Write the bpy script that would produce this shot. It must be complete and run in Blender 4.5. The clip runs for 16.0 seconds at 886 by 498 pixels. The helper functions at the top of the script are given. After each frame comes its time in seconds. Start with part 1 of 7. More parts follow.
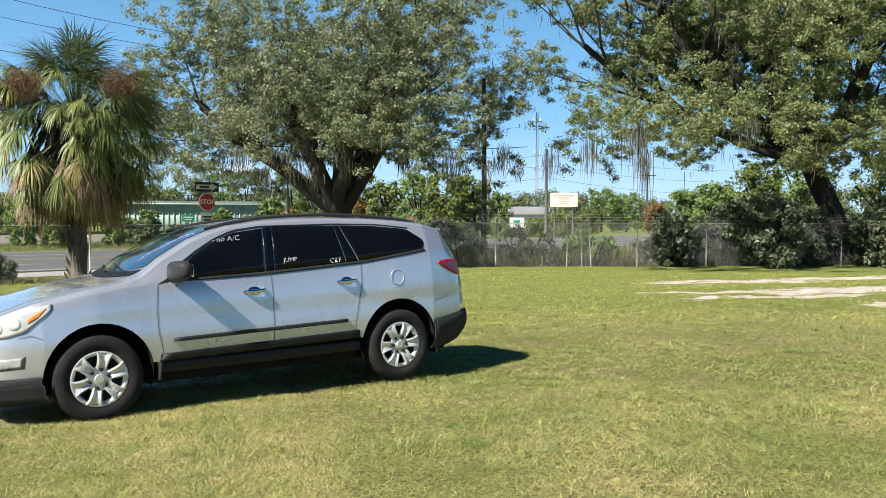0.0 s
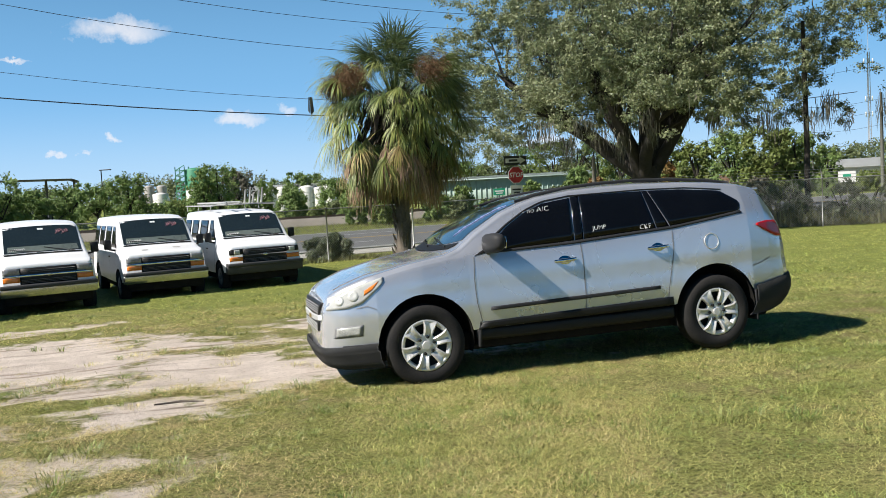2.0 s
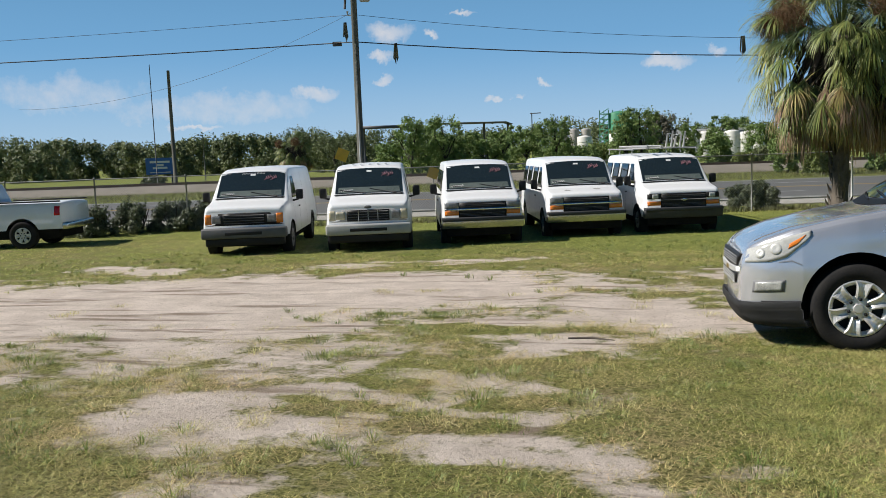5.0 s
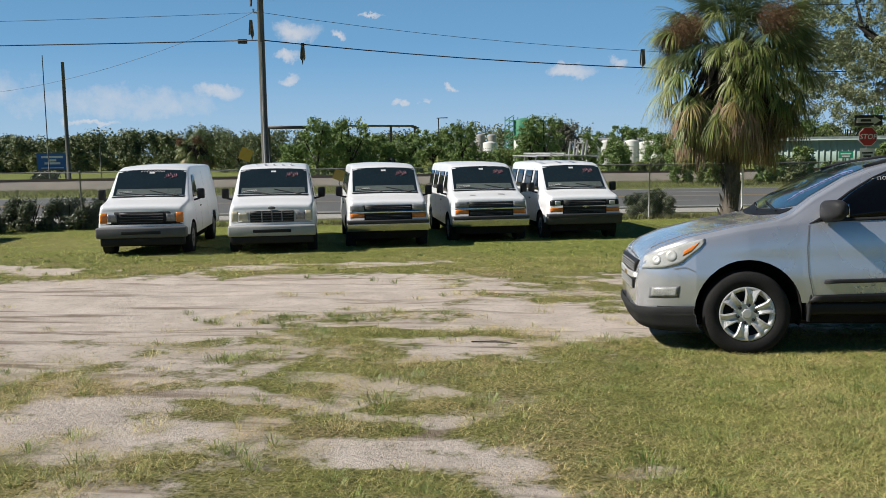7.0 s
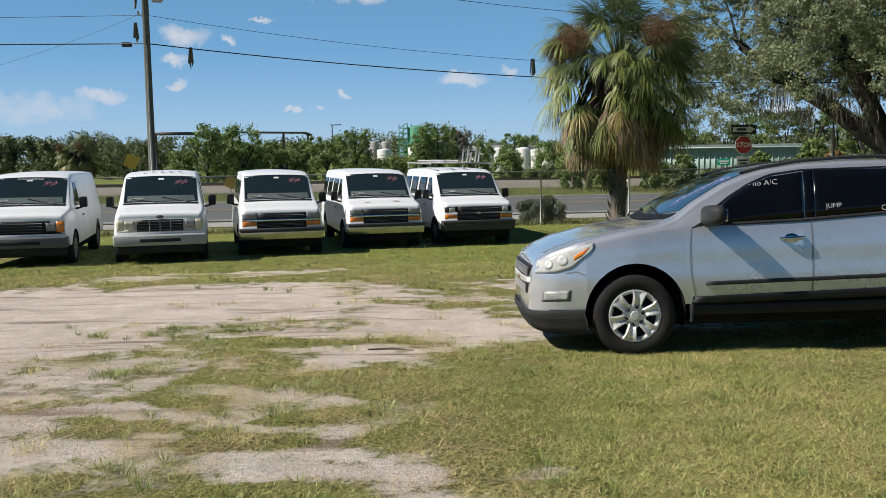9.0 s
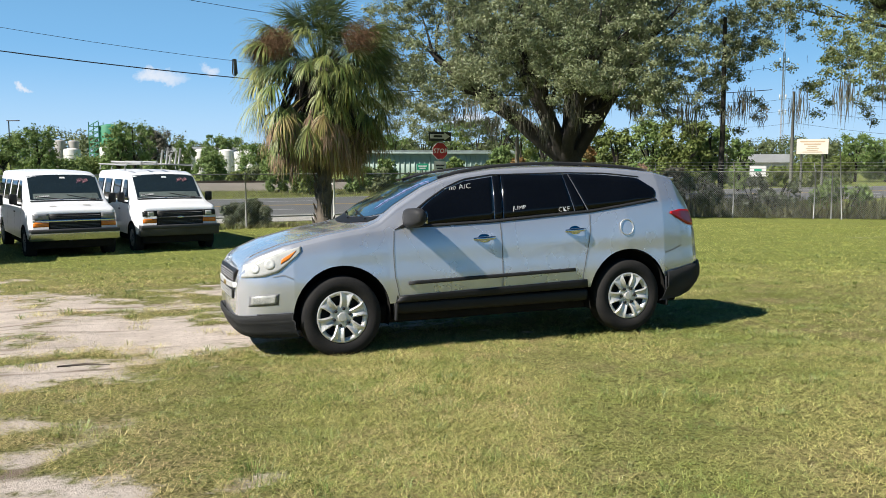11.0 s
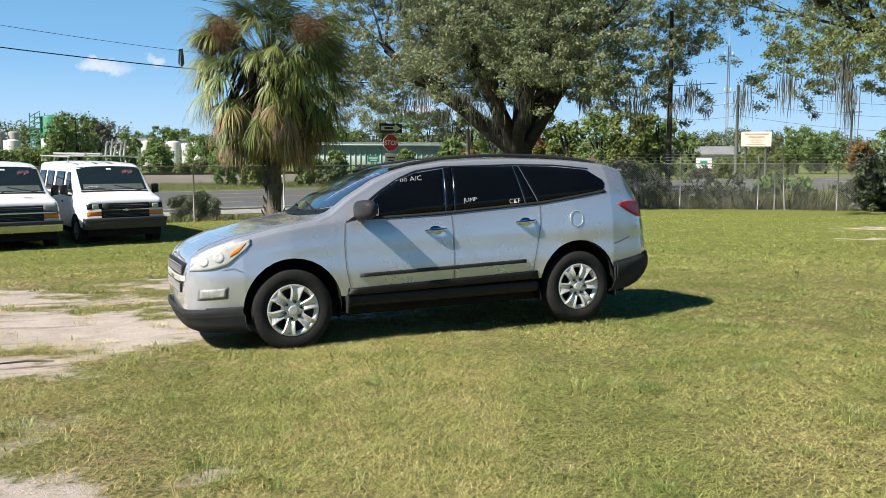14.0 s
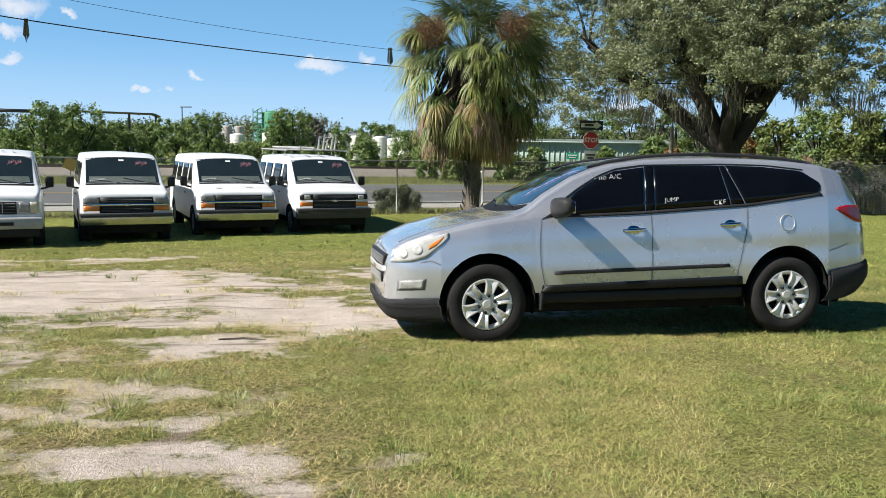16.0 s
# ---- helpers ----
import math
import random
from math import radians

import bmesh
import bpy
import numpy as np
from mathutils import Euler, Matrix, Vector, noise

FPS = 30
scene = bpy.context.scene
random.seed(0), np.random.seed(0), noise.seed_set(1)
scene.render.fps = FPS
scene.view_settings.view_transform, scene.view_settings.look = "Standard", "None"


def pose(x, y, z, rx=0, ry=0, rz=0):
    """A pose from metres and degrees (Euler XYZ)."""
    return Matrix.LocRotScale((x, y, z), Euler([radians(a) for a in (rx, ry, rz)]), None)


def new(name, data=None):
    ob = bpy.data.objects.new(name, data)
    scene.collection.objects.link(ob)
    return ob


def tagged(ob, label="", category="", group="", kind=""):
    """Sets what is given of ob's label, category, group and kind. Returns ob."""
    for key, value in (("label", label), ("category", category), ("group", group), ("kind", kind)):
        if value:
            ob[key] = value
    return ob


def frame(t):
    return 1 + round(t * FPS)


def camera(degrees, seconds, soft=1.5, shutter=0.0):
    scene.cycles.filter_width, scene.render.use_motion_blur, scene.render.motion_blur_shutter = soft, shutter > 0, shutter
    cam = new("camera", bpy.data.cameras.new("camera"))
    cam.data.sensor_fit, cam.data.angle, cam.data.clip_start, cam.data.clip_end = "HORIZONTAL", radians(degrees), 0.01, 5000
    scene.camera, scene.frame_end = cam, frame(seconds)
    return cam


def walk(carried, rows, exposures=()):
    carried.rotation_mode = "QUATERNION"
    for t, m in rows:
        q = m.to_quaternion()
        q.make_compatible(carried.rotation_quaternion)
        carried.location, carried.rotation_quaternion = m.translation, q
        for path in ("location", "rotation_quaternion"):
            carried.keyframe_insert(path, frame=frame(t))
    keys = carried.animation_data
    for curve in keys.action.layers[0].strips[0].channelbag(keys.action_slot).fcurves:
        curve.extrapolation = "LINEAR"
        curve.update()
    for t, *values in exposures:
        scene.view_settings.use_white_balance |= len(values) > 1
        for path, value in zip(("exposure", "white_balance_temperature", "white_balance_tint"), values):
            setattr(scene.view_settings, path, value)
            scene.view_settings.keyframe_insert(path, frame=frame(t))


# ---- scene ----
cam = camera(54.04, 16.0, 0.62)

# One standing place; the camera only turns: seconds, yaw, pitch, roll in degrees.
EYE = (0.0, 0.0, 1.8)
TURNS = [
    (0.0, -10.90, -2.31, -0.22),
    (0.5, -10.29, -2.92, 0.54),
    (1.0, -5.39, -3.49, 1.43),
    (1.5, 1.94, -3.94, 2.48),
    (2.0, 9.34, -3.89, 3.18),
    (2.5, 15.74, -4.00, 3.46),
    (3.0, 21.08, -4.18, 3.03),
    (3.5, 25.95, -4.34, 2.47),
    (4.0, 33.63, -6.02, 2.29),
    (4.2, 36.76, -6.31, 2.28),
    (6.3, 33.43, -6.22, 1.12),
    (6.5, 32.25, -6.23, 1.03),
    (7.0, 30.27, -6.22, 0.75),
    (7.5, 29.41, -6.27, 0.70),
    (8.0, 28.07, -6.18, 0.55),
    (8.2, 27.18, -6.06, 0.57),
    (10.3, 12.55, -5.75, 0.17),
    (10.5, 9.96, -5.67, -0.03),
    (11.0, 4.09, -5.73, -0.09),
    (11.5, 1.71, -5.92, -0.20),
    (12.0, 0.62, -6.22, -0.28),
    (12.5, 0.00, -6.22, -0.28),
    (13.0, -0.28, -6.26, -0.26),
    (13.5, -0.25, -6.28, -0.24),
    (14.0, 0.87, -6.25, -0.13),
    (14.5, 3.64, -6.28, 0.05),
    (15.0, 7.77, -6.05, 0.22),
    (15.5, 10.76, -6.03, -0.20),
    (16.0, 13.78, -6.57, -0.87),
]
walk(cam, [(t, pose(*EYE, 90 + pitch, 0, yaw) @ pose(0, 0, 0, 0, 0, -roll)) for t, yaw, pitch, roll in TURNS],
     exposures=[(0.0, 0.92), (1.5, 0.74), (3.0, 0.50), (4.2, 0.31), (8.2, 0.21), (10.5, 0.6), (12.0, 0.72), (16.0, 0.68)])


# ---------------------------------------------------------------- daylight
SUN_HEADING, SUN_ELEVATION = 36.0, 43.0   # the way its light travels over the ground, counted from +x; height
world = bpy.data.worlds.new("sky")
scene.world = world
world.use_nodes = True
wn, wl = world.node_tree.nodes, world.node_tree.links
wn.clear()
w_out = wn.new("ShaderNodeOutputWorld")
w_bg = wn.new("ShaderNodeBackground")
w_bg.inputs["Strength"].default_value = 0.058
w_sky = wn.new("ShaderNodeTexSky")
w_sky.sky_type = "NISHITA"
w_sky.sun_disc = False
w_sky.sun_elevation = radians(SUN_ELEVATION)
w_sky.sun_rotation = radians(270 - SUN_HEADING)
w_sky.air_density, w_sky.dust_density, w_sky.ozone_density = 1.0, 0.0, 2.5


def az_el(az, el):
    """A direction: az degrees to the left of +y, el degrees up."""
    a, e = radians(az), radians(el)
    return Vector((-math.sin(a) * math.cos(e), math.cos(a) * math.cos(e), math.sin(e)))


# Small fair-weather clouds low in the sky: az, el, half width, half height, in degrees.
CLOUDS = [(28.9, 10.8, 2.9, 0.75), (39.5, 7.9, 1.6, 0.65), (40.0, 6.3, 0.9, 0.36), (40.1, 5.05, 0.75, 0.28), (44.3, 4.2, 1.35, 0.55),
          (21.9, 5.2, 1.6, 0.45), (18.95, 5.86, 0.7, 0.36), (29.6, 4.27, 0.45, 0.2), (32.8, 3.42, 0.45, 0.2), (31.45, 3.46, 0.35, 0.22),
          (36.7, 7.6, 0.5, 0.22), (34.6, 8.9, 0.7, 0.16), (52.0, 2.1, 1.6, 0.2), (2.0, 2.6, 2.0, 0.4)]
w_co = wn.new("ShaderNodeTexCoord")
w_noise = wn.new("ShaderNodeTexNoise")
w_noise.inputs["Scale"].default_value, w_noise.inputs["Detail"].default_value, w_noise.inputs["Roughness"].default_value = 30.0, 8.0, 0.65
wl.new(w_co.outputs["Generated"], w_noise.inputs["Vector"])
w_off = wn.new("ShaderNodeVectorMath")
w_off.operation = "MULTIPLY_ADD"
w_off.inputs[1].default_value, w_off.inputs[2].default_value = (0.045,) * 3, (-0.0225,) * 3
wl.new(w_noise.outputs["Color"], w_off.inputs[0])
w_warp = wn.new("ShaderNodeVectorMath")
w_warp.operation = "ADD"
wl.new(w_co.outputs["Generated"], w_warp.inputs[0])
wl.new(w_off.outputs["Vector"], w_warp.inputs[1])
total = None
CLOUDS = [(a_, e_, 1.35 * w_, 1.35 * h_, 1.0) for a_, e_, w_, h_ in CLOUDS] + [(50.0, 3.4, 9.0, 1.3, 0.68), (60.0, 4.4, 8.0, 1.6, 0.68)]
for c_az, c_el, c_w, c_h, c_k in CLOUDS:
    mid = az_el(c_az, c_el)
    side = Vector((-math.cos(radians(c_az)), -math.sin(radians(c_az)), 0))
    up = mid.cross(side) * -1
    parts_sum = None
    for axis, size, shift in ((side, c_w, mid.dot(side)), (up, c_h, mid.dot(up))):
        dot = wn.new("ShaderNodeVectorMath")
        dot.operation = "DOT_PRODUCT"
        dot.inputs[1].default_value = axis
        wl.new(w_warp.outputs["Vector"], dot.inputs[0])
        sub = wn.new("ShaderNodeMath")
        sub.operation = "SUBTRACT"
        sub.inputs[1].default_value = shift
        wl.new(dot.outputs["Value"], sub.inputs[0])
        div = wn.new("ShaderNodeMath")
        div.operation = "DIVIDE"
        div.inputs[1].default_value = math.sin(radians(size))
        wl.new(sub.outputs[0], div.inputs[0])
        sq = wn.new("ShaderNodeMath")
        sq.operation = "MULTIPLY"
        wl.new(div.outputs[0], sq.inputs[0])
        wl.new(div.outputs[0], sq.inputs[1])
        if parts_sum is None:
            parts_sum = sq
        else:
            add = wn.new("ShaderNodeMath")
            add.operation = "ADD"
            wl.new(parts_sum.outputs[0], add.inputs[0])
            wl.new(sq.outputs[0], add.inputs[1])
            parts_sum = add
    # only the half of the sky in front
    front = wn.new("ShaderNodeVectorMath")
    front.operation = "DOT_PRODUCT"
    front.inputs[1].default_value = mid
    wl.new(w_co.outputs["Generated"], front.inputs[0])
    ahead = wn.new("ShaderNodeMath")
    ahead.operation = "GREATER_THAN"
    ahead.inputs[1].default_value = 0.5
    wl.new(front.outputs["Value"], ahead.inputs[0])
    inv = wn.new("ShaderNodeMath")
    inv.operation = "SUBTRACT"
    inv.use_clamp = True
    inv.inputs[0].default_value = 1.0
    wl.new(parts_sum.outputs[0], inv.inputs[1])
    cl = wn.new("ShaderNodeMath")
    cl.operation = "MULTIPLY"
    wl.new(inv.outputs[0], cl.inputs[0])
    thin = wn.new("ShaderNodeMath")
    thin.operation = "MULTIPLY"
    thin.inputs[1].default_value = c_k
    wl.new(ahead.outputs[0], thin.inputs[0])
    wl.new(thin.outputs[0], cl.inputs[1])
    if total is None:
        total = cl
    else:
        mx = wn.new("ShaderNodeMath")
        mx.operation = "MAXIMUM"
        wl.new(total.outputs[0], mx.inputs[0])
        wl.new(cl.outputs[0], mx.inputs[1])
        total = mx
w_add = wn.new("ShaderNodeMath")
w_add.operation = "MULTIPLY_ADD"
w_add.inputs[1].default_value = 0.85
w_add.inputs[2].default_value = -0.70
wl.new(total.outputs[0], w_add.inputs[0])
w_sum = wn.new("ShaderNodeMath")
w_sum.operation = "ADD"
wl.new(w_add.outputs[0], w_sum.inputs[0])
wl.new(w_noise.outputs["Fac"], w_sum.inputs[1])
w_ramp = wn.new("ShaderNodeMapRange")
w_ramp.inputs["From Min"].default_value, w_ramp.inputs["From Max"].default_value = 0.06, 0.80
w_ramp.inputs["To Min"].default_value, w_ramp.inputs["To Max"].default_value = 0.0, 0.78
wl.new(w_sum.outputs[0], w_ramp.inputs["Value"])
w_mix = wn.new("ShaderNodeMix")
w_mix.data_type = "RGBA"
w_mix.inputs["B"].default_value = (11.0, 10.6, 10.6, 1)
wl.new(w_ramp.outputs["Result"], w_mix.inputs["Factor"])
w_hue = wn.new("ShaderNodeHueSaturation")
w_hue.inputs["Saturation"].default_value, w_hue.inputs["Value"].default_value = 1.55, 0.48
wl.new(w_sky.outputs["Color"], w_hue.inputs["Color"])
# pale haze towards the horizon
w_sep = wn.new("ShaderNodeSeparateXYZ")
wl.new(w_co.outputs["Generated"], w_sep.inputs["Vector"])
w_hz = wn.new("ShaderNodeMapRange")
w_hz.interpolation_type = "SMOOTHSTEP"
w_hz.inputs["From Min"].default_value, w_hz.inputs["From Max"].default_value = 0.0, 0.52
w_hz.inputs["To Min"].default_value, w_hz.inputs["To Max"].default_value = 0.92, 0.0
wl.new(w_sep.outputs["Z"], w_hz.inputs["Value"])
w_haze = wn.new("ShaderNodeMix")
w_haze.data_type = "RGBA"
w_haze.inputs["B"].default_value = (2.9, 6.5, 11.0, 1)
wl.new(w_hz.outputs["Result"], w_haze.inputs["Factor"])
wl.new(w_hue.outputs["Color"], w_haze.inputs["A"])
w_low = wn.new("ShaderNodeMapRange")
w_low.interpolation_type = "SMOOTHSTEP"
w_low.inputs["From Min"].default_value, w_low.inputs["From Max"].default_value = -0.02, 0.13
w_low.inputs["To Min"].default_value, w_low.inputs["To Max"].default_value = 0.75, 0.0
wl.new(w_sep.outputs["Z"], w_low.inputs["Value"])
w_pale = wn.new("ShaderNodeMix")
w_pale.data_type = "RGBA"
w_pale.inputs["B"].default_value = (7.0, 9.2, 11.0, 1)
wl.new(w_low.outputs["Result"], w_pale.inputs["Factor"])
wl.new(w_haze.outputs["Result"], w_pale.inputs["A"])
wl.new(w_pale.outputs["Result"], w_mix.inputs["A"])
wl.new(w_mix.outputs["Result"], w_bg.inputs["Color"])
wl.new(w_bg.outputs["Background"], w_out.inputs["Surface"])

sun = new("sun", bpy.data.lights.new("sun", "SUN"))
sun.data.energy, sun.data.angle, sun.data.color = 5.0, radians(0.55), (1.0, 0.95, 0.875)
h, e = radians(SUN_HEADING), radians(SUN_ELEVATION)
sun.rotation_mode = "QUATERNION"
sun.rotation_quaternion = Vector((math.cos(h) * math.cos(e), math.sin(h) * math.cos(e), -math.sin(e))).to_track_quat("-Z", "Y")

# ---------------------------------------------------------------- helpers and materials


def at(az, d):
    """The plan place d metres off, az degrees to the left of +y."""
    return -d * math.sin(radians(az)), d * math.cos(radians(az))


def ground_z(x, y):
    """The lot falls gently away from the camera and is level beyond the vans."""
    s = -0.4226 * x + 0.9063 * y
    v = 0.037 * (8.5 - s)
    k = 0.06
    lo = -0.42
    v = lo + k * math.log1p(math.exp(min(40.0, (v - lo) / k)))
    return 0.34 - k * math.log1p(math.exp(min(40.0, (0.34 - v) / k)))


def part(name, bm, material, parent=None, label="", smooth=True):
    """Links a bmesh as one mesh object under a thing."""
    me = bpy.data.meshes.new(name)
    bm.to_mesh(me)
    bm.free()
    return mesh_part(name, me, material, parent, label, smooth)


def mesh_part(name, me, material, parent=None, label="", smooth=True):
    me.materials.append(material)
    if smooth:
        me.polygons.foreach_set("use_smooth", [True] * len(me.polygons))
    ob = new(name, me)
    ob.parent = parent
    if label:
        tagged(ob, label)
    return ob


def pydata(verts, faces):
    me = bpy.data.meshes.new("mesh")
    me.from_pydata(verts, [], faces)
    return me


def thing(name, label, category, group="", kind="", m=None):
    ob = tagged(new(name), label, category, group, kind)
    ob.empty_display_size = 0.2
    if m is not None:
        ob.matrix_basis = m
    return ob


def box(bm, x0, x1, y0, y1, z0, z1, bevel=0.0, m=None):
    made = bmesh.ops.create_cube(bm, size=1)["verts"]
    for v in made:
        v.co = Vector(((x0 + x1) / 2 + v.co.x * (x1 - x0), (y0 + y1) / 2 + v.co.y * (y1 - y0), (z0 + z1) / 2 + v.co.z * (z1 - z0)))
    if bevel:
        edges = list({ed for v in made for ed in v.link_edges})
        made = bmesh.ops.bevel(bm, geom=edges, offset=bevel, segments=2, affect="EDGES", profile=0.5)["verts"]
        made = list({v for v in made} | set())
    if m is not None:
        bmesh.ops.transform(bm, matrix=m, verts=made)
    return made


def box_bm(*args, **kw):
    bm = bmesh.new()
    box(bm, *args, **kw)
    return bm


def tube(bm, points, radii, sides=8, cap=True):
    """A round bar through the points; radii one number or one a point."""
    pts = [Vector(p) for p in points]
    if not isinstance(radii, (list, tuple)):
        radii = [radii] * len(pts)
    rings = []
    ref = Vector((0.31, 0.17, 0.93)).normalized()
    for i, p in enumerate(pts):
        d = (pts[min(i + 1, len(pts) - 1)] - pts[max(i - 1, 0)]).normalized()
        a = d.cross(ref)
        if a.length < 0.05:
            a = d.cross(Vector((1, 0, 0)))
        a.normalize()
        b = d.cross(a)
        rings.append([bm.verts.new(p + (a * math.cos(2 * math.pi * k / sides) + b * math.sin(2 * math.pi * k / sides)) * radii[i]) for k in range(sides)])
    for r0, r1 in zip(rings, rings[1:]):
        for k in range(sides):
            bm.faces.new((r0[k], r0[(k + 1) % sides], r1[(k + 1) % sides], r1[k]))
    if cap:
        bm.faces.new(rings[0])
        bm.faces.new(rings[-1][::-1])


def tube_bm(points, radii, sides=8):
    bm = bmesh.new()
    tube(bm, points, radii, sides)
    return bm


def lathe(bm, profile, segments=32, m=None):
    """Turns (radius, height) pairs round the z axis."""
    rings = []
    for r, z in profile:
        rings.append([bm.verts.new(Vector((r * math.cos(2 * math.pi * k / segments), r * math.sin(2 * math.pi * k / segments), z))) for k in range(segments)])
    for r0, r1 in zip(rings, rings[1:]):
        for k in range(segments):
            bm.faces.new((r0[k], r0[(k + 1) % segments], r1[(k + 1) % segments], r1[k]))
    if m is not None:
        bmesh.ops.transform(bm, matrix=m, verts=[v for ring in rings for v in ring])


def grid_faces(bm, rows, flip=False, close=False):
    vs = [[bm.verts.new(p) for p in row] for row in rows]
    n = len(vs[0])
    for r0, r1 in zip(vs, vs[1:]):
        for k in range(n if close else n - 1):
            q = (r0[k], r0[(k + 1) % n], r1[(k + 1) % n], r1[k])
            bm.faces.new(q[::-1] if flip else q)
    return vs


def mat(name, a, b=None, rough=0.6, metal=0.0, scale=4.0, fine=60.0, bump=0.0, spec=0.5, coat=0.0, island=0.0, objrand=0.0, trans=0.0, rough_var=0.1):
    """A principled material: two colours mixed by coarse and fine noise, uneven gloss and a fine relief."""
    m = bpy.data.materials.new(name)
    m.use_nodes = True
    n, l = m.node_tree.nodes, m.node_tree.links
    p = n["Principled BSDF"]
    b = b or tuple(v * 0.8 for v in a)
    co = n.new("ShaderNodeTexCoord")
    n1, n2 = n.new("ShaderNodeTexNoise"), n.new("ShaderNodeTexNoise")
    n1.inputs["Scale"].default_value, n2.inputs["Scale"].default_value = scale, fine
    n1.inputs["Detail"].default_value = n2.inputs["Detail"].default_value = 5.0
    l.new(co.outputs["Object"], n1.inputs["Vector"])
    l.new(co.outputs["Object"], n2.inputs["Vector"])
    add = n.new("ShaderNodeMath")
    add.operation = "MULTIPLY_ADD"
    add.inputs[1].default_value = 0.45
    l.new(n2.outputs["Fac"], add.inputs[0])
    l.new(n1.outputs["Fac"], add.inputs[2])
    rg = n.new("ShaderNodeMapRange")
    rg.inputs["From Min"].default_value, rg.inputs["From Max"].default_value = 0.5, 0.95
    l.new(add.outputs[0], rg.inputs["Value"])
    mix = n.new("ShaderNodeMix")
    mix.data_type = "RGBA"
    mix.inputs["A"].default_value, mix.inputs["B"].default_value = (*a, 1), (*b, 1)
    l.new(rg.outputs["Result"], mix.inputs["Factor"])
    col = mix.outputs["Result"]
    if island or objrand:
        src = n.new("ShaderNodeNewGeometry").outputs["Random Per Island"] if island else n.new("ShaderNodeObjectInfo").outputs["Random"]
        hsv = n.new("ShaderNodeHueSaturation")
        amount = island or objrand
        r1 = n.new("ShaderNodeMapRange")
        r1.inputs["To Min"].default_value, r1.inputs["To Max"].default_value = 1 - amount, 1 + amount
        l.new(src, r1.inputs["Value"])
        l.new(r1.outputs["Result"], hsv.inputs["Value"])
        r2 = n.new("ShaderNodeMapRange")
        r2.inputs["To Min"].default_value, r2.inputs["To Max"].default_value = 0.5 - amount * 0.05, 0.5 + amount * 0.05
        mul = n.new("ShaderNodeMath")
        mul.operation = "FRACT"
        m7 = n.new("ShaderNodeMath")
        m7.operation = "MULTIPLY"
        m7.inputs[1].default_value = 7.31
        l.new(src, m7.inputs[0])
        l.new(m7.outputs[0], mul.inputs[0])
        l.new(mul.outputs[0], r2.inputs["Value"])
        l.new(r2.outputs["Result"], hsv.inputs["Hue"])
        l.new(col, hsv.inputs["Color"])
        col = hsv.outputs["Color"]
    l.new(col, p.inputs["Base Color"])
    rr = n.new("ShaderNodeMapRange")
    rr.inputs["To Min"].default_value, rr.inputs["To Max"].default_value = max(0.02, rough - rough_var), min(1.0, rough + rough_var)
    l.new(n1.outputs["Fac"], rr.inputs["Value"])
    l.new(rr.outputs["Result"], p.inputs["Roughness"])
    p.inputs["Metallic"].default_value = metal
    p.inputs["Specular IOR Level"].default_value = spec
    p.inputs["Coat Weight"].default_value = coat
    p.inputs["Coat Roughness"].default_value = 0.04
    if trans:
        # thin leaves let some light through
        tr = n.new("ShaderNodeBsdfTranslucent")
        l.new(col, tr.inputs["Color"])
        ms = n.new("ShaderNodeMixShader")
        ms.inputs["Fac"].default_value = trans
        l.new(p.outputs["BSDF"], ms.inputs[1])
        l.new(tr.outputs["BSDF"], ms.inputs[2])
        l.new(ms.outputs["Shader"], n["Material Output"].inputs["Surface"])
    if bump:
        bp = n.new("ShaderNodeBump")
        bp.inputs["Strength"].default_value, bp.inputs["Distance"].default_value = bump, 0.01
        l.new(n2.outputs["Fac"], bp.inputs["Height"])
        l.new(bp.outputs["Normal"], p.inputs["Normal"])
    return m


def glass(name, tint, rough=0.03, spec=0.6, coat=0.0):
    """Dark tinted glass over a dark cabin: glossy, nothing seen through."""
    return mat(name, tint, tuple(v * 0.7 for v in tint), rough=rough, spec=spec, coat=coat, scale=2, fine=20, rough_var=0.01)


M_silver = mat("silver metallic paint", (0.64, 0.66, 0.71), (0.60, 0.62, 0.67), rough=0.27, metal=0.62, scale=1.5, fine=500, coat=1.0, rough_var=0.03)
M_white = mat("white van paint", (0.80, 0.81, 0.825), (0.73, 0.74, 0.75), rough=0.35, scale=1.2, fine=14, coat=0.25, spec=0.4)
M_glass = glass("dark tinted glass", (0.004, 0.005, 0.007), 0.03, 0.28)
M_shield = glass("windshield glass", (0.02, 0.04, 0.06), 0.05, 1.0, 1.0)
M_vanglass = glass("van windshield glass", (0.018, 0.029, 0.034), 0.06, 0.8)
M_trim = mat("dark grey plastic trim", (0.024, 0.025, 0.027), (0.034, 0.034, 0.036), rough=0.6, scale=3, fine=150, bump=0.05, spec=0.22)
M_black = mat("black plastic", (0.009, 0.009, 0.010), (0.015, 0.015, 0.015), rough=0.5, scale=3, fine=90, spec=0.3)
M_silverdark = mat("grey gap filler", (0.19, 0.19, 0.197), rough=0.7)
M_gold = mat("dull gold badge", (0.42, 0.30, 0.10), rough=0.35, metal=0.7)
M_seam = mat("black gap", (0.006, 0.006, 0.006), rough=0.9)
M_tyre = mat("tyre rubber", (0.014, 0.014, 0.015), (0.03, 0.028, 0.026), rough=0.85, spec=0.2, scale=5, fine=60, bump=0.15)
M_alloy = mat("silver wheel cover", (0.72, 0.71, 0.69), (0.60, 0.59, 0.56), rough=0.42, metal=0.5, scale=6, fine=80)
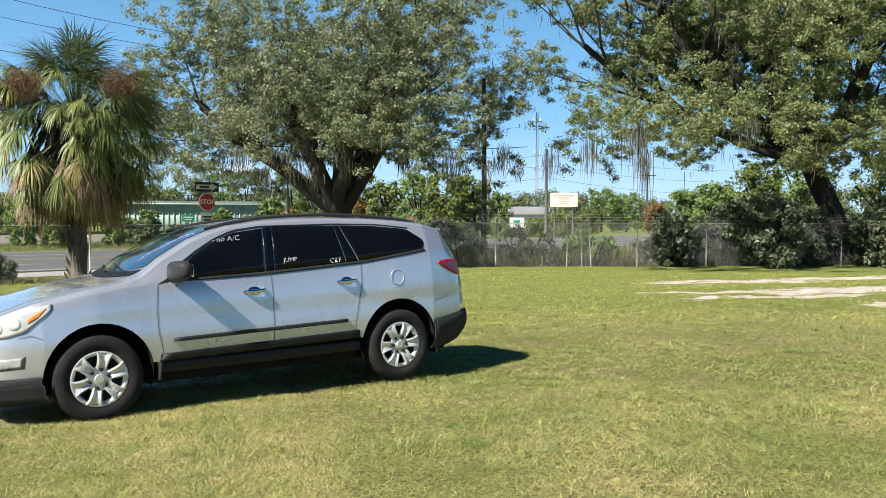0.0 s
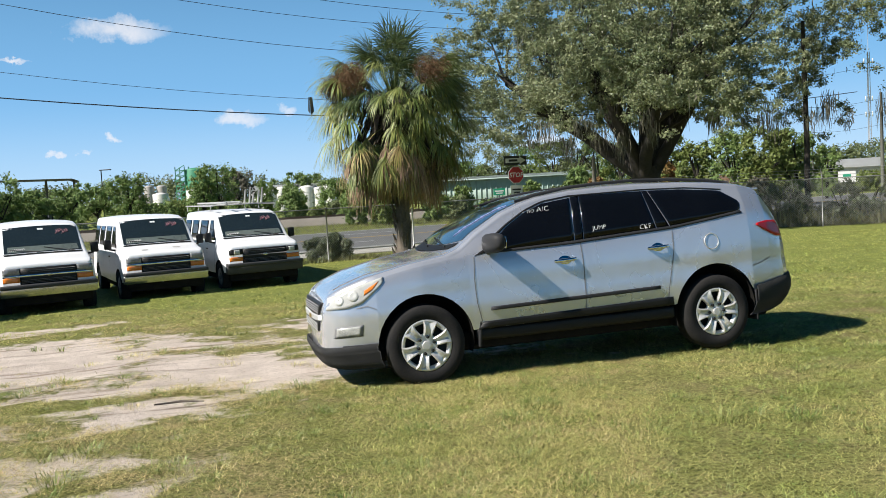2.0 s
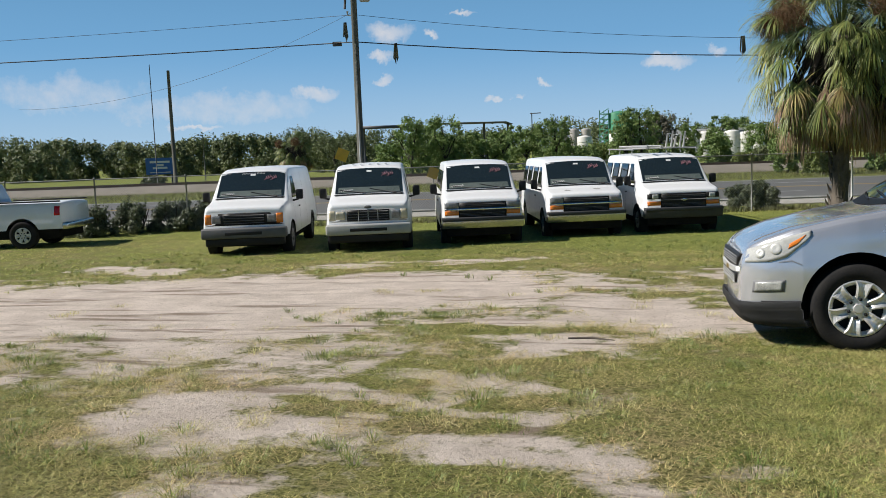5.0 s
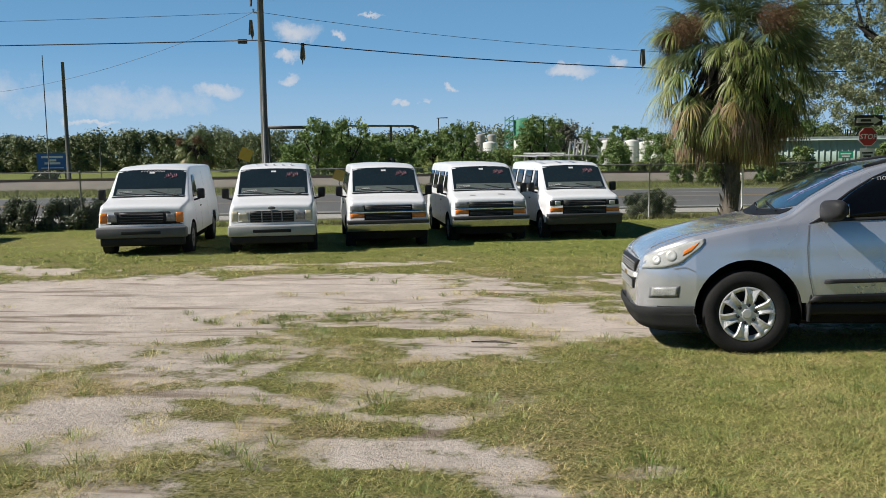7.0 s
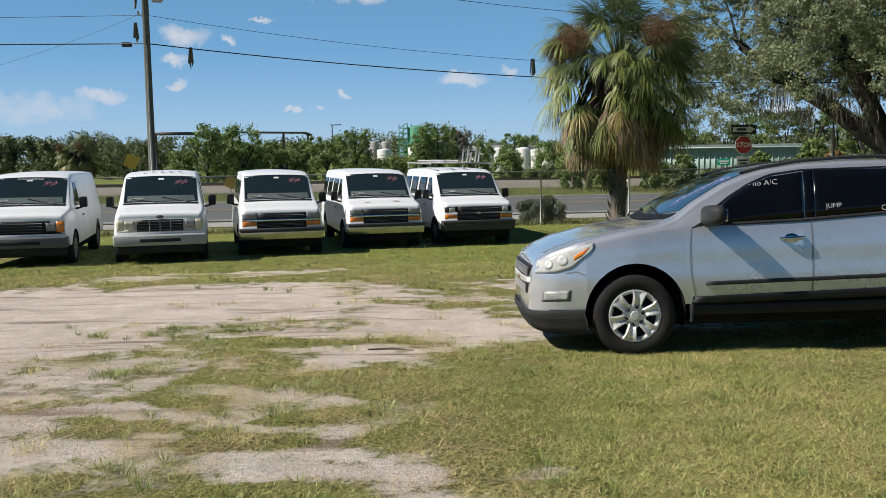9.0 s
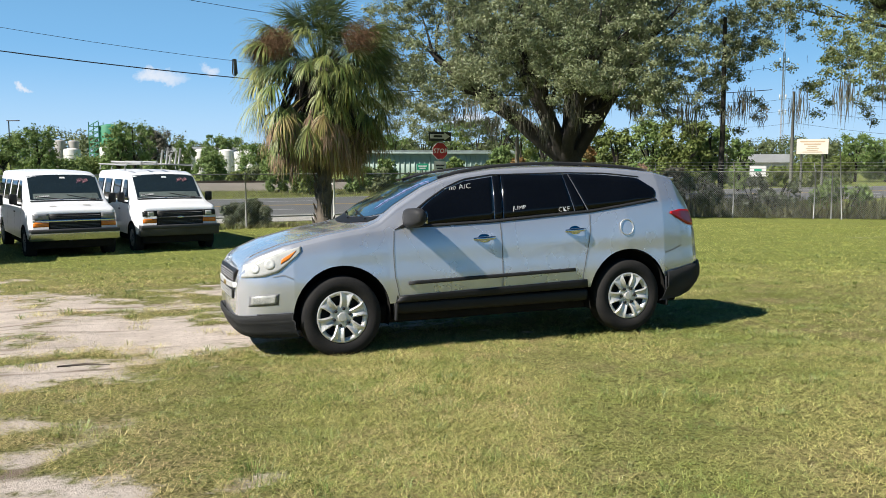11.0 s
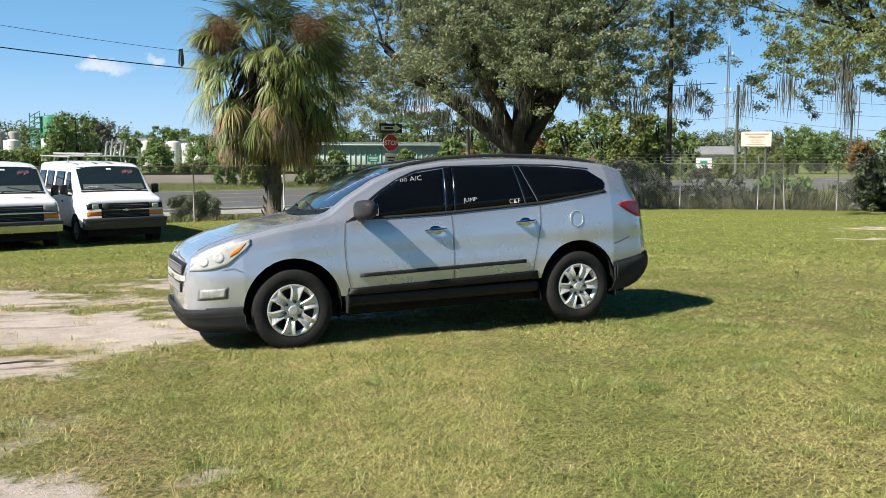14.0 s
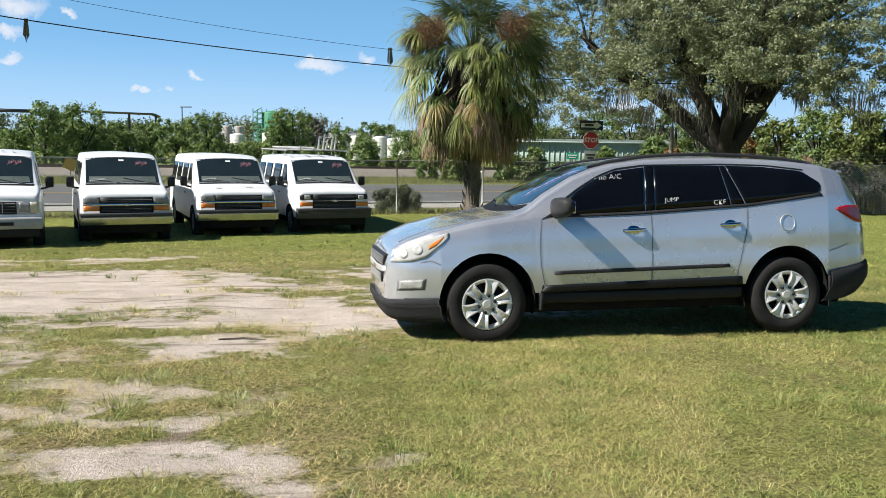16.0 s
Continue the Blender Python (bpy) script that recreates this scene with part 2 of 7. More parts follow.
M_chrome = mat("chrome", (0.75, 0.76, 0.78), (0.65, 0.66, 0.68), rough=0.1, metal=1.0, scale=4, fine=50, rough_var=0.05)
M_lens = mat("hazed clear lamp lens", (0.38, 0.38, 0.365), (0.54, 0.54, 0.51), rough=0.10, scale=9, fine=60, coat=0.6)
M_bowl = mat("satin lamp reflector", (0.50, 0.50, 0.47), (0.60, 0.60, 0.57), rough=0.35, metal=0.15, scale=9, fine=60, coat=0.8)
M_lowgrey = mat("grey bumper cladding", (0.05, 0.051, 0.053), (0.07, 0.07, 0.07), rough=0.65, scale=3, fine=120, bump=0.05, spec=0.25)
M_foglens = mat("clear lamp over grey bowl", (0.24, 0.245, 0.24), (0.50, 0.50, 0.47), rough=0.12, scale=14, fine=80, coat=0.8)
M_amber = mat("amber lamp lens", (0.75, 0.22, 0.02), (0.6, 0.16, 0.02), rough=0.2, scale=9, fine=60, coat=0.5)
M_red = mat("red lamp lens", (0.48, 0.007, 0.012), (0.36, 0.005, 0.008), rough=0.2, scale=9, fine=40, coat=0.25, spec=0.3)
M_under = mat("dark underbody", (0.010, 0.010, 0.010), (0.02, 0.018, 0.016), rough=0.95, spec=0.1, scale=4, fine=40)
M_chalk = mat("white marker writing", (0.75, 0.75, 0.74), (0.6, 0.6, 0.6), rough=0.7, scale=20, fine=90)
M_pinkchalk = mat("faded pink marker writing", (0.55, 0.25, 0.28), (0.45, 0.2, 0.24), rough=0.7, scale=20, fine=90)
M_bluechalk = mat("faded blue marker writing", (0.30, 0.33, 0.58), (0.2, 0.25, 0.5), rough=0.7, scale=20, fine=90)


# ---------------------------------------------------------------- ground and road
# Bare sandy places in the lot: x, y, half length, half width, turn in degrees, strength.
SAND = [(-9.9, 7.8, 5.0, 2.5, 42, 1.4), (-6.6, 4.9, 2.6, 1.7, 40, 0.58), (-12.5, 5.0, 5.5, 3.6, 30, 0.85), (-8.4, 6.0, 3.0, 1.6, 40, 0.9), (-4.3, 3.3, 1.1, 0.5, 25, 0.7), (-3.5, 3.4, 0.35, 0.18, 20, 0.8), (-4.9, 3.5, 0.8, 0.3, 20, 0.75), (-3.75, 8.9, 1.7, 1.25, 10, 1.0), (-3.6, 7.0, 0.9, 0.5, 30, 0.75),
        (-4.0, 5.45, 0.9, 0.28, 15, 0.8), (-2.25, 4.6, 0.8, 0.26, 120, 0.72), (-4.6, 4.1, 0.8, 0.3, 25, 0.85), (-3.9, 2.9, 0.9, 0.4, 30, 0.8),
        (-2.5, 12.4, 2.6, 1.7, 125, 1.05), (-2.2, 9.6, 1.2, 0.6, 20, 0.8), (-0.9, 4.3, 0.25, 0.12, 10, 0.8), (-9.3, 13.9, 1.6, 0.5, 30, 0.75), (-11.5, 12.2, 1.4, 0.5, 40, 0.6), (-7.5, 12.0, 1.6, 0.6, 20, 0.7),
        (14.4, 25.2, 3.4, 1.1, -8, 0.76), (18.5, 25.6, 3.6, 0.9, 0, 0.75), (11.6, 21.1, 2.0, 0.35, -5, 0.9), (14.8, 20.4, 2.8, 1.2, 14, 0.78), (12.0, 18.75, 2.6, 0.45, -4, 0.9), (12.6, 16.0, 1.1, 0.6, 20, 0.85),
        (-3.5, 5.3, 0.8, 0.2, 20, 0.75), (-3.4, 4.6, 0.9, 0.22, 20, 0.72), (-2.2, 4.2, 0.7, 0.2, 35, 0.78), (-5.5, 10.9, 1.2, 0.5, 20, 0.8), (-4.9, 7.9, 0.9, 0.35, 20, 0.85), (-14.8, 10.0, 1.6, 0.7, 20, 0.8)]


def sand_grid(p):
    """How sandy the plan places p (an array) are; the edges of the patches wander."""
    x0, y0 = p[:, 0], p[:, 1]
    x = x0 + 0.42 * np.sin(1.9 * y0 + 1.3 * np.sin(1.1 * x0)) + 0.16 * np.sin(5.3 * y0 + 2.1 * x0) + 0.07 * np.sin(13.1 * y0 - 7.3 * x0)
    y = y0 + 0.30 * np.sin(1.7 * x0 + 1.1 * np.sin(1.3 * y0)) + 0.13 * np.sin(4.7 * x0 - 2.7 * y0) + 0.06 * np.sin(11.7 * x0 + 8.9 * y0)
    v = np.zeros(len(p))
    for cx, cy, a, b, turn, s in SAND:
        c, n = math.cos(radians(turn)), math.sin(radians(turn))
        u, w = ((x - cx) * c + (y - cy) * n) / a, (-(x - cx) * n + (y - cy) * c) / b
        v = np.maximum(v, s * np.exp(-0.8 * (u * u + w * w) ** 1.2))
    return v


def sand(x, y):
    return float(sand_grid(np.array([[x, y]]))[0])


def spread(lo, hi, step, far):
    mid = list(np.arange(lo, hi + 1e-6, step))
    out, d = [], step
    p = hi
    right = []
    while p < far:
        d *= 1.35
        p += d
        right.append(p)
    p, d = lo, step
    left = []
    while p > -far:
        d *= 1.35
        p -= d
        left.append(p)
    return left[::-1] + mid + right


gx, gy = spread(-24, 24, 0.27, 3000), spread(-3, 36, 0.27, 3000)
verts, values = [], []
sandy = sand_grid(np.array([(x, y) for y in gy for x in gx]))
for y in gy:
    for x in gx:
        near = -26 < x < 26 and -4 < y < 38
        bump_ = 0.025 * noise.noise((x * 0.7, y * 0.7, 0)) + 0.012 * noise.noise((x * 2.3, y * 2.3, 4)) if near else 0
        s_ = float(sandy[len(verts)]) if near else 0.0
        verts.append((x, y, ground_z(x, y) + bump_ - 0.03 * min(1, s_)))
        values.append(s_)
nx = len(gx)
faces = [(j * nx + i, j * nx + i + 1, (j + 1) * nx + i + 1, (j + 1) * nx + i) for j in range(len(gy) - 1) for i in range(nx - 1)]
me = pydata(verts, faces)
att = me.attributes.new("sandy", "FLOAT", "POINT")
att.data.foreach_set("value", values)


def ground_material():
    m = bpy.data.materials.new("lawn with bare sand")
    m.use_nodes = True
    n, l = m.node_tree.nodes, m.node_tree.links
    p = n["Principled BSDF"]
    geo = n.new("ShaderNodeNewGeometry")

    def tex(scale, detail=6.0, rough=0.6):
        t = n.new("ShaderNodeTexNoise")
        t.inputs["Scale"].default_value, t.inputs["Detail"].default_value, t.inputs["Roughness"].default_value = scale, detail, rough
        l.new(geo.outputs["Position"], t.inputs["Vector"])
        return t.outputs["Fac"]

    def mixc(fac, a, b):
        x = n.new("ShaderNodeMix")
        x.data_type = "RGBA"
        for key, v in (("A", a), ("B", b)):
            if isinstance(v, tuple):
                x.inputs[key].default_value = (*v, 1)
            else:
                l.new(v, x.inputs[key])
        l.new(fac, x.inputs["Factor"])
        return x.outputs["Result"]

    def ramp(v, lo, hi):
        r = n.new("ShaderNodeMapRange")
        r.interpolation_type = "SMOOTHSTEP"
        r.inputs["From Min"].default_value, r.inputs["From Max"].default_value = lo, hi
        l.new(v, r.inputs["Value"])
        return r.outputs["Result"]

    fine = tex(30.0, 10.0, 0.78)
    grass = mixc(ramp(tex(0.22, 4.0), 0.42, 0.62), (0.24, 0.265, 0.065), (0.34, 0.315, 0.115))
    grass = mixc(ramp(tex(1.6), 0.45, 0.68), grass, (0.38, 0.30, 0.155))
    lush = n.new("ShaderNodeSeparateXYZ")
    l.new(geo.outputs["Position"], lush.inputs["Vector"])
    green = n.new("ShaderNodeMath")
    green.operation = "MULTIPLY_ADD"
    green.inputs[1].default_value = 9.0
    l.new(tex(0.35, 4.0), green.inputs[0])
    l.new(lush.outputs["Y"], green.inputs[2])
    grass = mixc(ramp(green.outputs[0], 16.5, 24.0), grass, (0.29, 0.335, 0.08))
    grass = mixc(ramp(fine, 0.38, 0.6), (0.09, 0.095, 0.03), grass)
    earth = mixc(ramp(tex(2.2), 0.35, 0.7), (0.60, 0.515, 0.445), (0.74, 0.645, 0.565))
    earth = mixc(ramp(tex(22.0, 6.0, 0.7), 0.52, 0.75), earth, (0.34, 0.275, 0.215))
    # wheel tracks: long streaks along the way that cars turn
    turned = n.new("ShaderNodeMapping")
    turned.vector_type = "TEXTURE"
    turned.inputs["Rotation"].default_value = (0, 0, radians(24))
    turned.inputs["Scale"].default_value = (3.2, 0.42, 1)
    l.new(geo.outputs["Position"], turned.inputs["Vector"])
    streak = n.new("ShaderNodeTexNoise")
    streak.inputs["Scale"].default_value, streak.inputs["Detail"].default_value, streak.inputs["Roughness"].default_value = 1.3, 9.0, 0.68
    l.new(turned.outputs["Vector"], streak.inputs["Vector"])
    earth = mixc(ramp(streak.outputs["Fac"], 0.51, 0.66), earth, (0.29, 0.225, 0.172))
    a = n.new("ShaderNodeAttribute")
    a.attribute_name = "sandy"
    s1 = n.new("ShaderNodeMath")
    s1.operation = "MULTIPLY_ADD"
    s1.inputs[1].default_value = 2.0
    l.new(tex(1.7, 9.0, 0.68), s1.inputs[0])
    l.new(a.outputs["Fac"], s1.inputs[2])
    s2 = n.new("ShaderNodeMath")
    s2.operation = "MULTIPLY_ADD"
    s2.inputs[1].default_value = 0.45
    l.new(fine, s2.inputs[0])
    l.new(s1.outputs[0], s2.inputs[2])
    col = mixc(ramp(s2.outputs[0], 1.52, 1.80), grass, earth)
    l.new(col, p.inputs["Base Color"])
    p.inputs["Roughness"].default_value = 0.95
    p.inputs["Specular IOR Level"].default_value = 0.15
    bp = n.new("ShaderNodeBump")
    bp.inputs["Strength"].default_value, bp.inputs["Distance"].default_value = 0.85, 0.05
    hgt = n.new("ShaderNodeMath")
    hgt.operation = "MULTIPLY_ADD"
    hgt.inputs[1].default_value = 1.6
    l.new(streak.outputs["Fac"], hgt.inputs[0])
    l.new(fine, hgt.inputs[2])
    l.new(hgt.outputs[0], bp.inputs["Height"])
    l.new(bp.outputs["Normal"], p.inputs["Normal"])
    return m


M_ground = ground_material()
ground = tagged(mesh_part("ground", me, M_ground), "mown lawn worn down to pale sand in patches", "ground", kind="structure")

M_asphalt = mat("worn asphalt", (0.11, 0.11, 0.112), (0.145, 0.143, 0.14), rough=0.85, scale=0.4, fine=30, bump=0.2)
M_concrete = mat("pale concrete", (0.42, 0.40, 0.37), (0.34, 0.32, 0.29), rough=0.9, scale=0.6, fine=20, bump=0.1)
M_line = mat("white road paint", (0.62, 0.62, 0.60), (0.45, 0.45, 0.43), rough=0.8, scale=3, fine=30)
M_yline = mat("yellow road paint", (0.60, 0.38, 0.04), (0.45, 0.28, 0.05), rough=0.8, scale=3, fine=30)
ROAD_U, ROAD_N = Vector((0.83, 0.558, 0)).normalized(), Vector((-0.558, 0.83, 0)).normalized()


def along(u, n_, z):
    p = ROAD_U * u + ROAD_N * n_
    return Vector((p.x, p.y, z))


def strip(name, u0, u1, n0, n1, z, material, parent, label=""):
    bm = bmesh.new()
    us = np.linspace(u0, u1, 12)
    grid_faces(bm, [[along(u, n0, -0.45) for u in us], [along(u, n0, z) for u in us], [along(u, n1, z) for u in us], [along(u, n1, -0.45) for u in us]], flip=True)
    return part(name, bm, material, parent, label, smooth=False)


road = thing("road", "grey worn asphalt road with painted lines", "road", kind="structure")
strip("carriageway", -160, 160, 33.8, 50.7, -0.395, M_asphalt, road)
strip("edge_line", -160, 160, 34.5, 34.62, -0.39, M_line, road, "white painted edge line")
strip("edge_line", -160, 160, 50.0, 50.12, -0.39, M_line, road, "white painted edge line")
for k in range(-14, 15):
    strip("lane_dash", k * 11, k * 11 + 3, 38.3, 38.42, -0.39, M_line, road, "white painted lane dash")
    strip("lane_dash", k * 11 + 4, k * 11 + 7, 46.2, 46.32, -0.39, M_line, road, "white painted lane dash")
strip("median_line", -160, 160, 42.1, 42.2, -0.39, M_yline, road, "yellow painted centre line")
strip("median_line", -160, 160, 42.4, 42.5, -0.39, M_yline, road, "yellow painted centre line")
pave = thing("pavement", "pale concrete footway beside the road", "pavement", kind="structure")
strip("slab", -160, 14, 30.6, 33.0, -0.385, M_concrete, pave)
strip("kerb", -160, 14, 33.4, 33.8, -0.36, M_concrete, pave)
verge = thing("verge", "low grass island beside the stop sign", "verge", kind="structure")
bm = bmesh.new()
ring = [(-5.2, 38.4), (-2.8, 41.0), (0.5, 44.5), (3.4, 47.2), (5.0, 46.0), (3.6, 42.0), (1.2, 38.6), (-2.0, 37.2)]
grid_faces(bm, [[Vector((x, y, -0.46)) for x, y in ring], [Vector((x, y, -0.33)) for x, y in ring], [Vector((0.3 + (x - 0.3) * 0.9, 42 + (y - 42) * 0.9, -0.29)) for x, y in ring]], close=True)
bm.verts.ensure_lookup_table()
bm.faces.new([bm.verts[-8 + k] for k in range(8)])
part("turf", bm, M_ground, verge)
# the far side: a low rail bank
bank = thing("rail_bank", "low gravel railway bank across the field", "bank", kind="structure")
M_gravel = mat("dusty gravel", (0.27, 0.24, 0.20), (0.20, 0.18, 0.15), rough=0.95, scale=0.8, fine=25, bump=0.3)
bm = bmesh.new()
us = np.linspace(-260, 60, 40)
grid_faces(bm, [[along(u, n_, z + 0.05 * noise.noise((u * 0.2, n_, 0))) for u in us] for n_, z in ((64.5, -0.46), (66.5, 0.12), (69.5, 0.12), (71.5, -0.46))], flip=True)
part("bank_body", bm, M_gravel, bank)
M_rail = mat("rusty rail steel", (0.13, 0.09, 0.07), (0.2, 0.15, 0.12), rough=0.6, metal=0.6, scale=1, fine=30)
for n_ in (67.2, 68.65):
    strip("rail", -260, 60, n_, n_ + 0.08, 0.30, M_rail, bank, "rusty steel rail")


# ---------------------------------------------------------------- vehicles: lofted bodies


class Shell:
    """A lofted body, front towards -x: tables of heights and half widths over x, and its surface."""

    def __init__(self, top, shoulder, width, arches, sill, lean, edge=0.07, belly=0.05):
        self.top, self.shoulder, self.width, self.arches, self.sill, self.lean, self.edge, self.belly = top, shoulder, width, arches, sill, lean, edge, belly

    def val(self, table, x):
        return float(np.interp(x, [p[0] for p in table], [p[1] for p in table]))

    def bottom(self, x):
        z = self.val(self.sill, x)
        for cx, cz, r in self.arches:
            if abs(x - cx) < r:
                z = max(z, cz + math.sqrt(r * r - (x - cx) ** 2))
        return z

    def section(self, x):
        zt, zs, w, zb = self.val(self.top, x), self.val(self.shoulder, x), self.val(self.width, x), self.bottom(x)
        zb = min(zb, zs - 0.02)
        pts = []
        ws = w - 0.06
        for k in range(11):
            z = zb + (zs - zb) * k / 10
            t = max(0.0, (z - 0.72) / max(0.2, zs - 0.72))
            y = w - 0.06 * t * t * (1.0 if z > 0.72 else 0) - self.belly * max(0.0, (0.72 - z) / 0.45) ** 2 - 0.012 * math.exp(-(((z - 0.84) / 0.09) ** 2))
            pts.append((y, z))
        rise = max(0.015, zt - self.edge - zs)
        wt = max(0.1, ws - self.lean * rise - 0.015)
        edge = min(self.edge, (zt - zs) * 0.6)
        for k in range(1, 7):
            t = k / 6
            pts.append((ws + (wt - ws) * (t ** 1.15), zs + (zt - edge - zs) * t))
        for k in range(1, 5):
            a = math.pi / 2 * k / 5
            pts.append((wt - 0.10 * (1 - math.cos(a)) * 1.0, zt - edge + edge * 0.62 * math.sin(a)))
        y0, z0 = pts[-1]
        for k in range(1, 6):
            t = k / 5
            pts.append((y0 * (1 - t), z0 + (zt - z0) * (1 - (1 - t) ** 2)))
        return pts

    def side(self, x, z):
        pts = self.section(x)[:18]
        return float(np.interp(z, [p[1] for p in pts], [p[0] for p in pts]))

    def high(self, x, y):
        pts = self.section(x)[10:]
        return float(np.interp(-abs(y), [-p[0] for p in pts], [p[1] for p in pts]))

    def end(self, y, z, front=True):
        """Where the nose or the tail stands at this width and height."""
        xs = np.arange(self.top[0][0], 0, 0.006) if front else np.arange(self.top[-1][0], 0, -0.006)
        for x in xs:
            if self.val(self.top, x) >= z and self.side(x, z) >= abs(y):
                return float(x)
        return float(xs[-1])

    def body(self, xs):
        bm = bmesh.new()
        rows = []
        for x in xs:
            sec = self.section(x)
            rows.append([Vector((x, -y, z)) for y, z in sec] + [Vector((x, y, z)) for y, z in sec[-2::-1]])
        vs = grid_faces(bm, rows)
        bm.faces.new(vs[0][::-1])
        bm.faces.new(vs[-1])
        bmesh.ops.recalc_face_normals(bm, faces=bm.faces)
        return bm


def stations(shell, lo, hi, n):
    xs = set(np.linspace(lo, hi, n).round(4))
    for cx, cz, r in shell.arches:
        for k in range(17):
            xs.add(round(cx - r * math.cos(math.pi * k / 16), 4))
        xs |= {round(cx - r - 0.004, 4), round(cx + r + 0.004, 4)}
    for table in (shell.top, shell.width):
        xs |= {round(p[0], 4) for p in table if lo <= p[0] <= hi}
    xs = sorted(xs)
    return [x for i, x in enumerate(xs) if i == 0 or x - xs[i - 1] > 0.0035]


def resample(pts, n):
    pts = [Vector((*p, 0)) for p in pts]
    lens = [0.0]
    for a, b in zip(pts, pts[1:]):
        lens.append(lens[-1] + (b - a).length)
    out = []
    for k in range(n):
        s = lens[-1] * k / (n - 1)
        out.append((float(np.interp(s, lens, [p.x for p in pts])), float(np.interp(s, lens, [p.y for p in pts]))))
    return out


def side_patch(shell, low, high, sgn=-1, off=0.006, nu=24, nv=6, lip=True):
    """A panel lying on the body's side between two lines of (x, z); with a thin edge turned in."""
    bm = bmesh.new()
    a, b = resample(low, nu), resample(high, nu)
    rows = []
    for j in range(nv):
        t = j / (nv - 1)
        row = []
        for (x0, z0), (x1, z1) in zip(a, b):
            x, z = x0 + (x1 - x0) * t, z0 + (z1 - z0) * t
            row.append(Vector((x, sgn * (shell.side(x, z) + off), z)))
        rows.append(row)
    vs = grid_faces(bm, rows, flip=sgn > 0)
    if lip:
        rim = vs[0] + [r[-1] for r in vs[1:]] + vs[-1][-2::-1] + [r[0] for r in vs[-2:0:-1]]
        inner = [bm.verts.new(v.co - Vector((0, sgn * (off + 0.006), 0))) for v in rim]
        n = len(rim)
        for k in range(n):
            bm.faces.new((rim[k], rim[(k + 1) % n], inner[(k + 1) % n], inner[k]))
    bmesh.ops.recalc_face_normals(bm, faces=bm.faces)
    return bm


def top_patch(shell, x0, x1, half0, half1, off=0.006, nu=14, nv=12, bow=0.0):
    """A panel on the upper surface from x0 to x1, with half widths at both ends."""
    bm = bmesh.new()
    rows = []
    for j in range(nv):
        t = j / (nv - 1)
        row = []
        for i in range(nu):
            s = -1 + 2 * i / (nu - 1)
            y = s * (half0 + (half1 - half0) * t)
            x = x0 + (x1 - x0) * t + bow * s * s
            row.append(Vector((x, y, shell.high(x, y) + off)))
        rows.append(row)
    grid_faces(bm, rows)
    bmesh.ops.recalc_face_normals(bm, faces=bm.faces)
    return bm


def end_patch(shell, low, high, front=True, off=0.012, nu=16, nv=5):
    """A panel on the nose or tail between two lines of (y, z)."""
    bm = bmesh.new()
    a, b = resample(low, nu), resample(high, nu)
    rows = []
    d = -off if front else off
    for j in range(nv):
        t = j / (nv - 1)
        rows.append([Vector((shell.end(y0 + (y1 - y0) * t, z0 + (z1 - z0) * t, front) + d, y0 + (y1 - y0) * t, z0 + (z1 - z0) * t)) for (y0, z0), (y1, z1) in zip(a, b)])
    vs = grid_faces(bm, rows)
    rim = vs[0] + [r[-1] for r in vs[1:]] + vs[-1][-2::-1] + [r[0] for r in vs[-2:0:-1]]
    inner = [bm.verts.new(v.co - Vector((d * 2.2, 0, 0))) for v in rim]
    for k in range(len(rim)):
        bm.faces.new((rim[k], rim[(k + 1) % len(rim)], inner[(k + 1) % len(rim)], inner[k]))
    bmesh.ops.recalc_face_normals(bm, faces=bm.faces)
    return bm


def seam(shell, pts, sgn=-1, w=0.009, off=0.004):
    """A dark panel gap along a line of (x, z) on the side."""
    line = resample(pts, 26)
    bm = bmesh.new()
    rows = [[], []]
    for i, (x, z) in enumerate(line):
        x2, z2 = line[min(i + 1, len(line) - 1)]
        x1, z1 = line[max(i - 1, 0)]
        d = Vector((x2 - x1, z2 - z1)).normalized() * w / 2
        for k, s in ((0, 1), (1, -1)):
            xx, zz = x - d.y * s, z + d.x * s
            rows[k].append(Vector((xx, sgn * (shell.side(xx, zz) + off), zz)))
    grid_faces(bm, rows, flip=sgn < 0)
    return bm


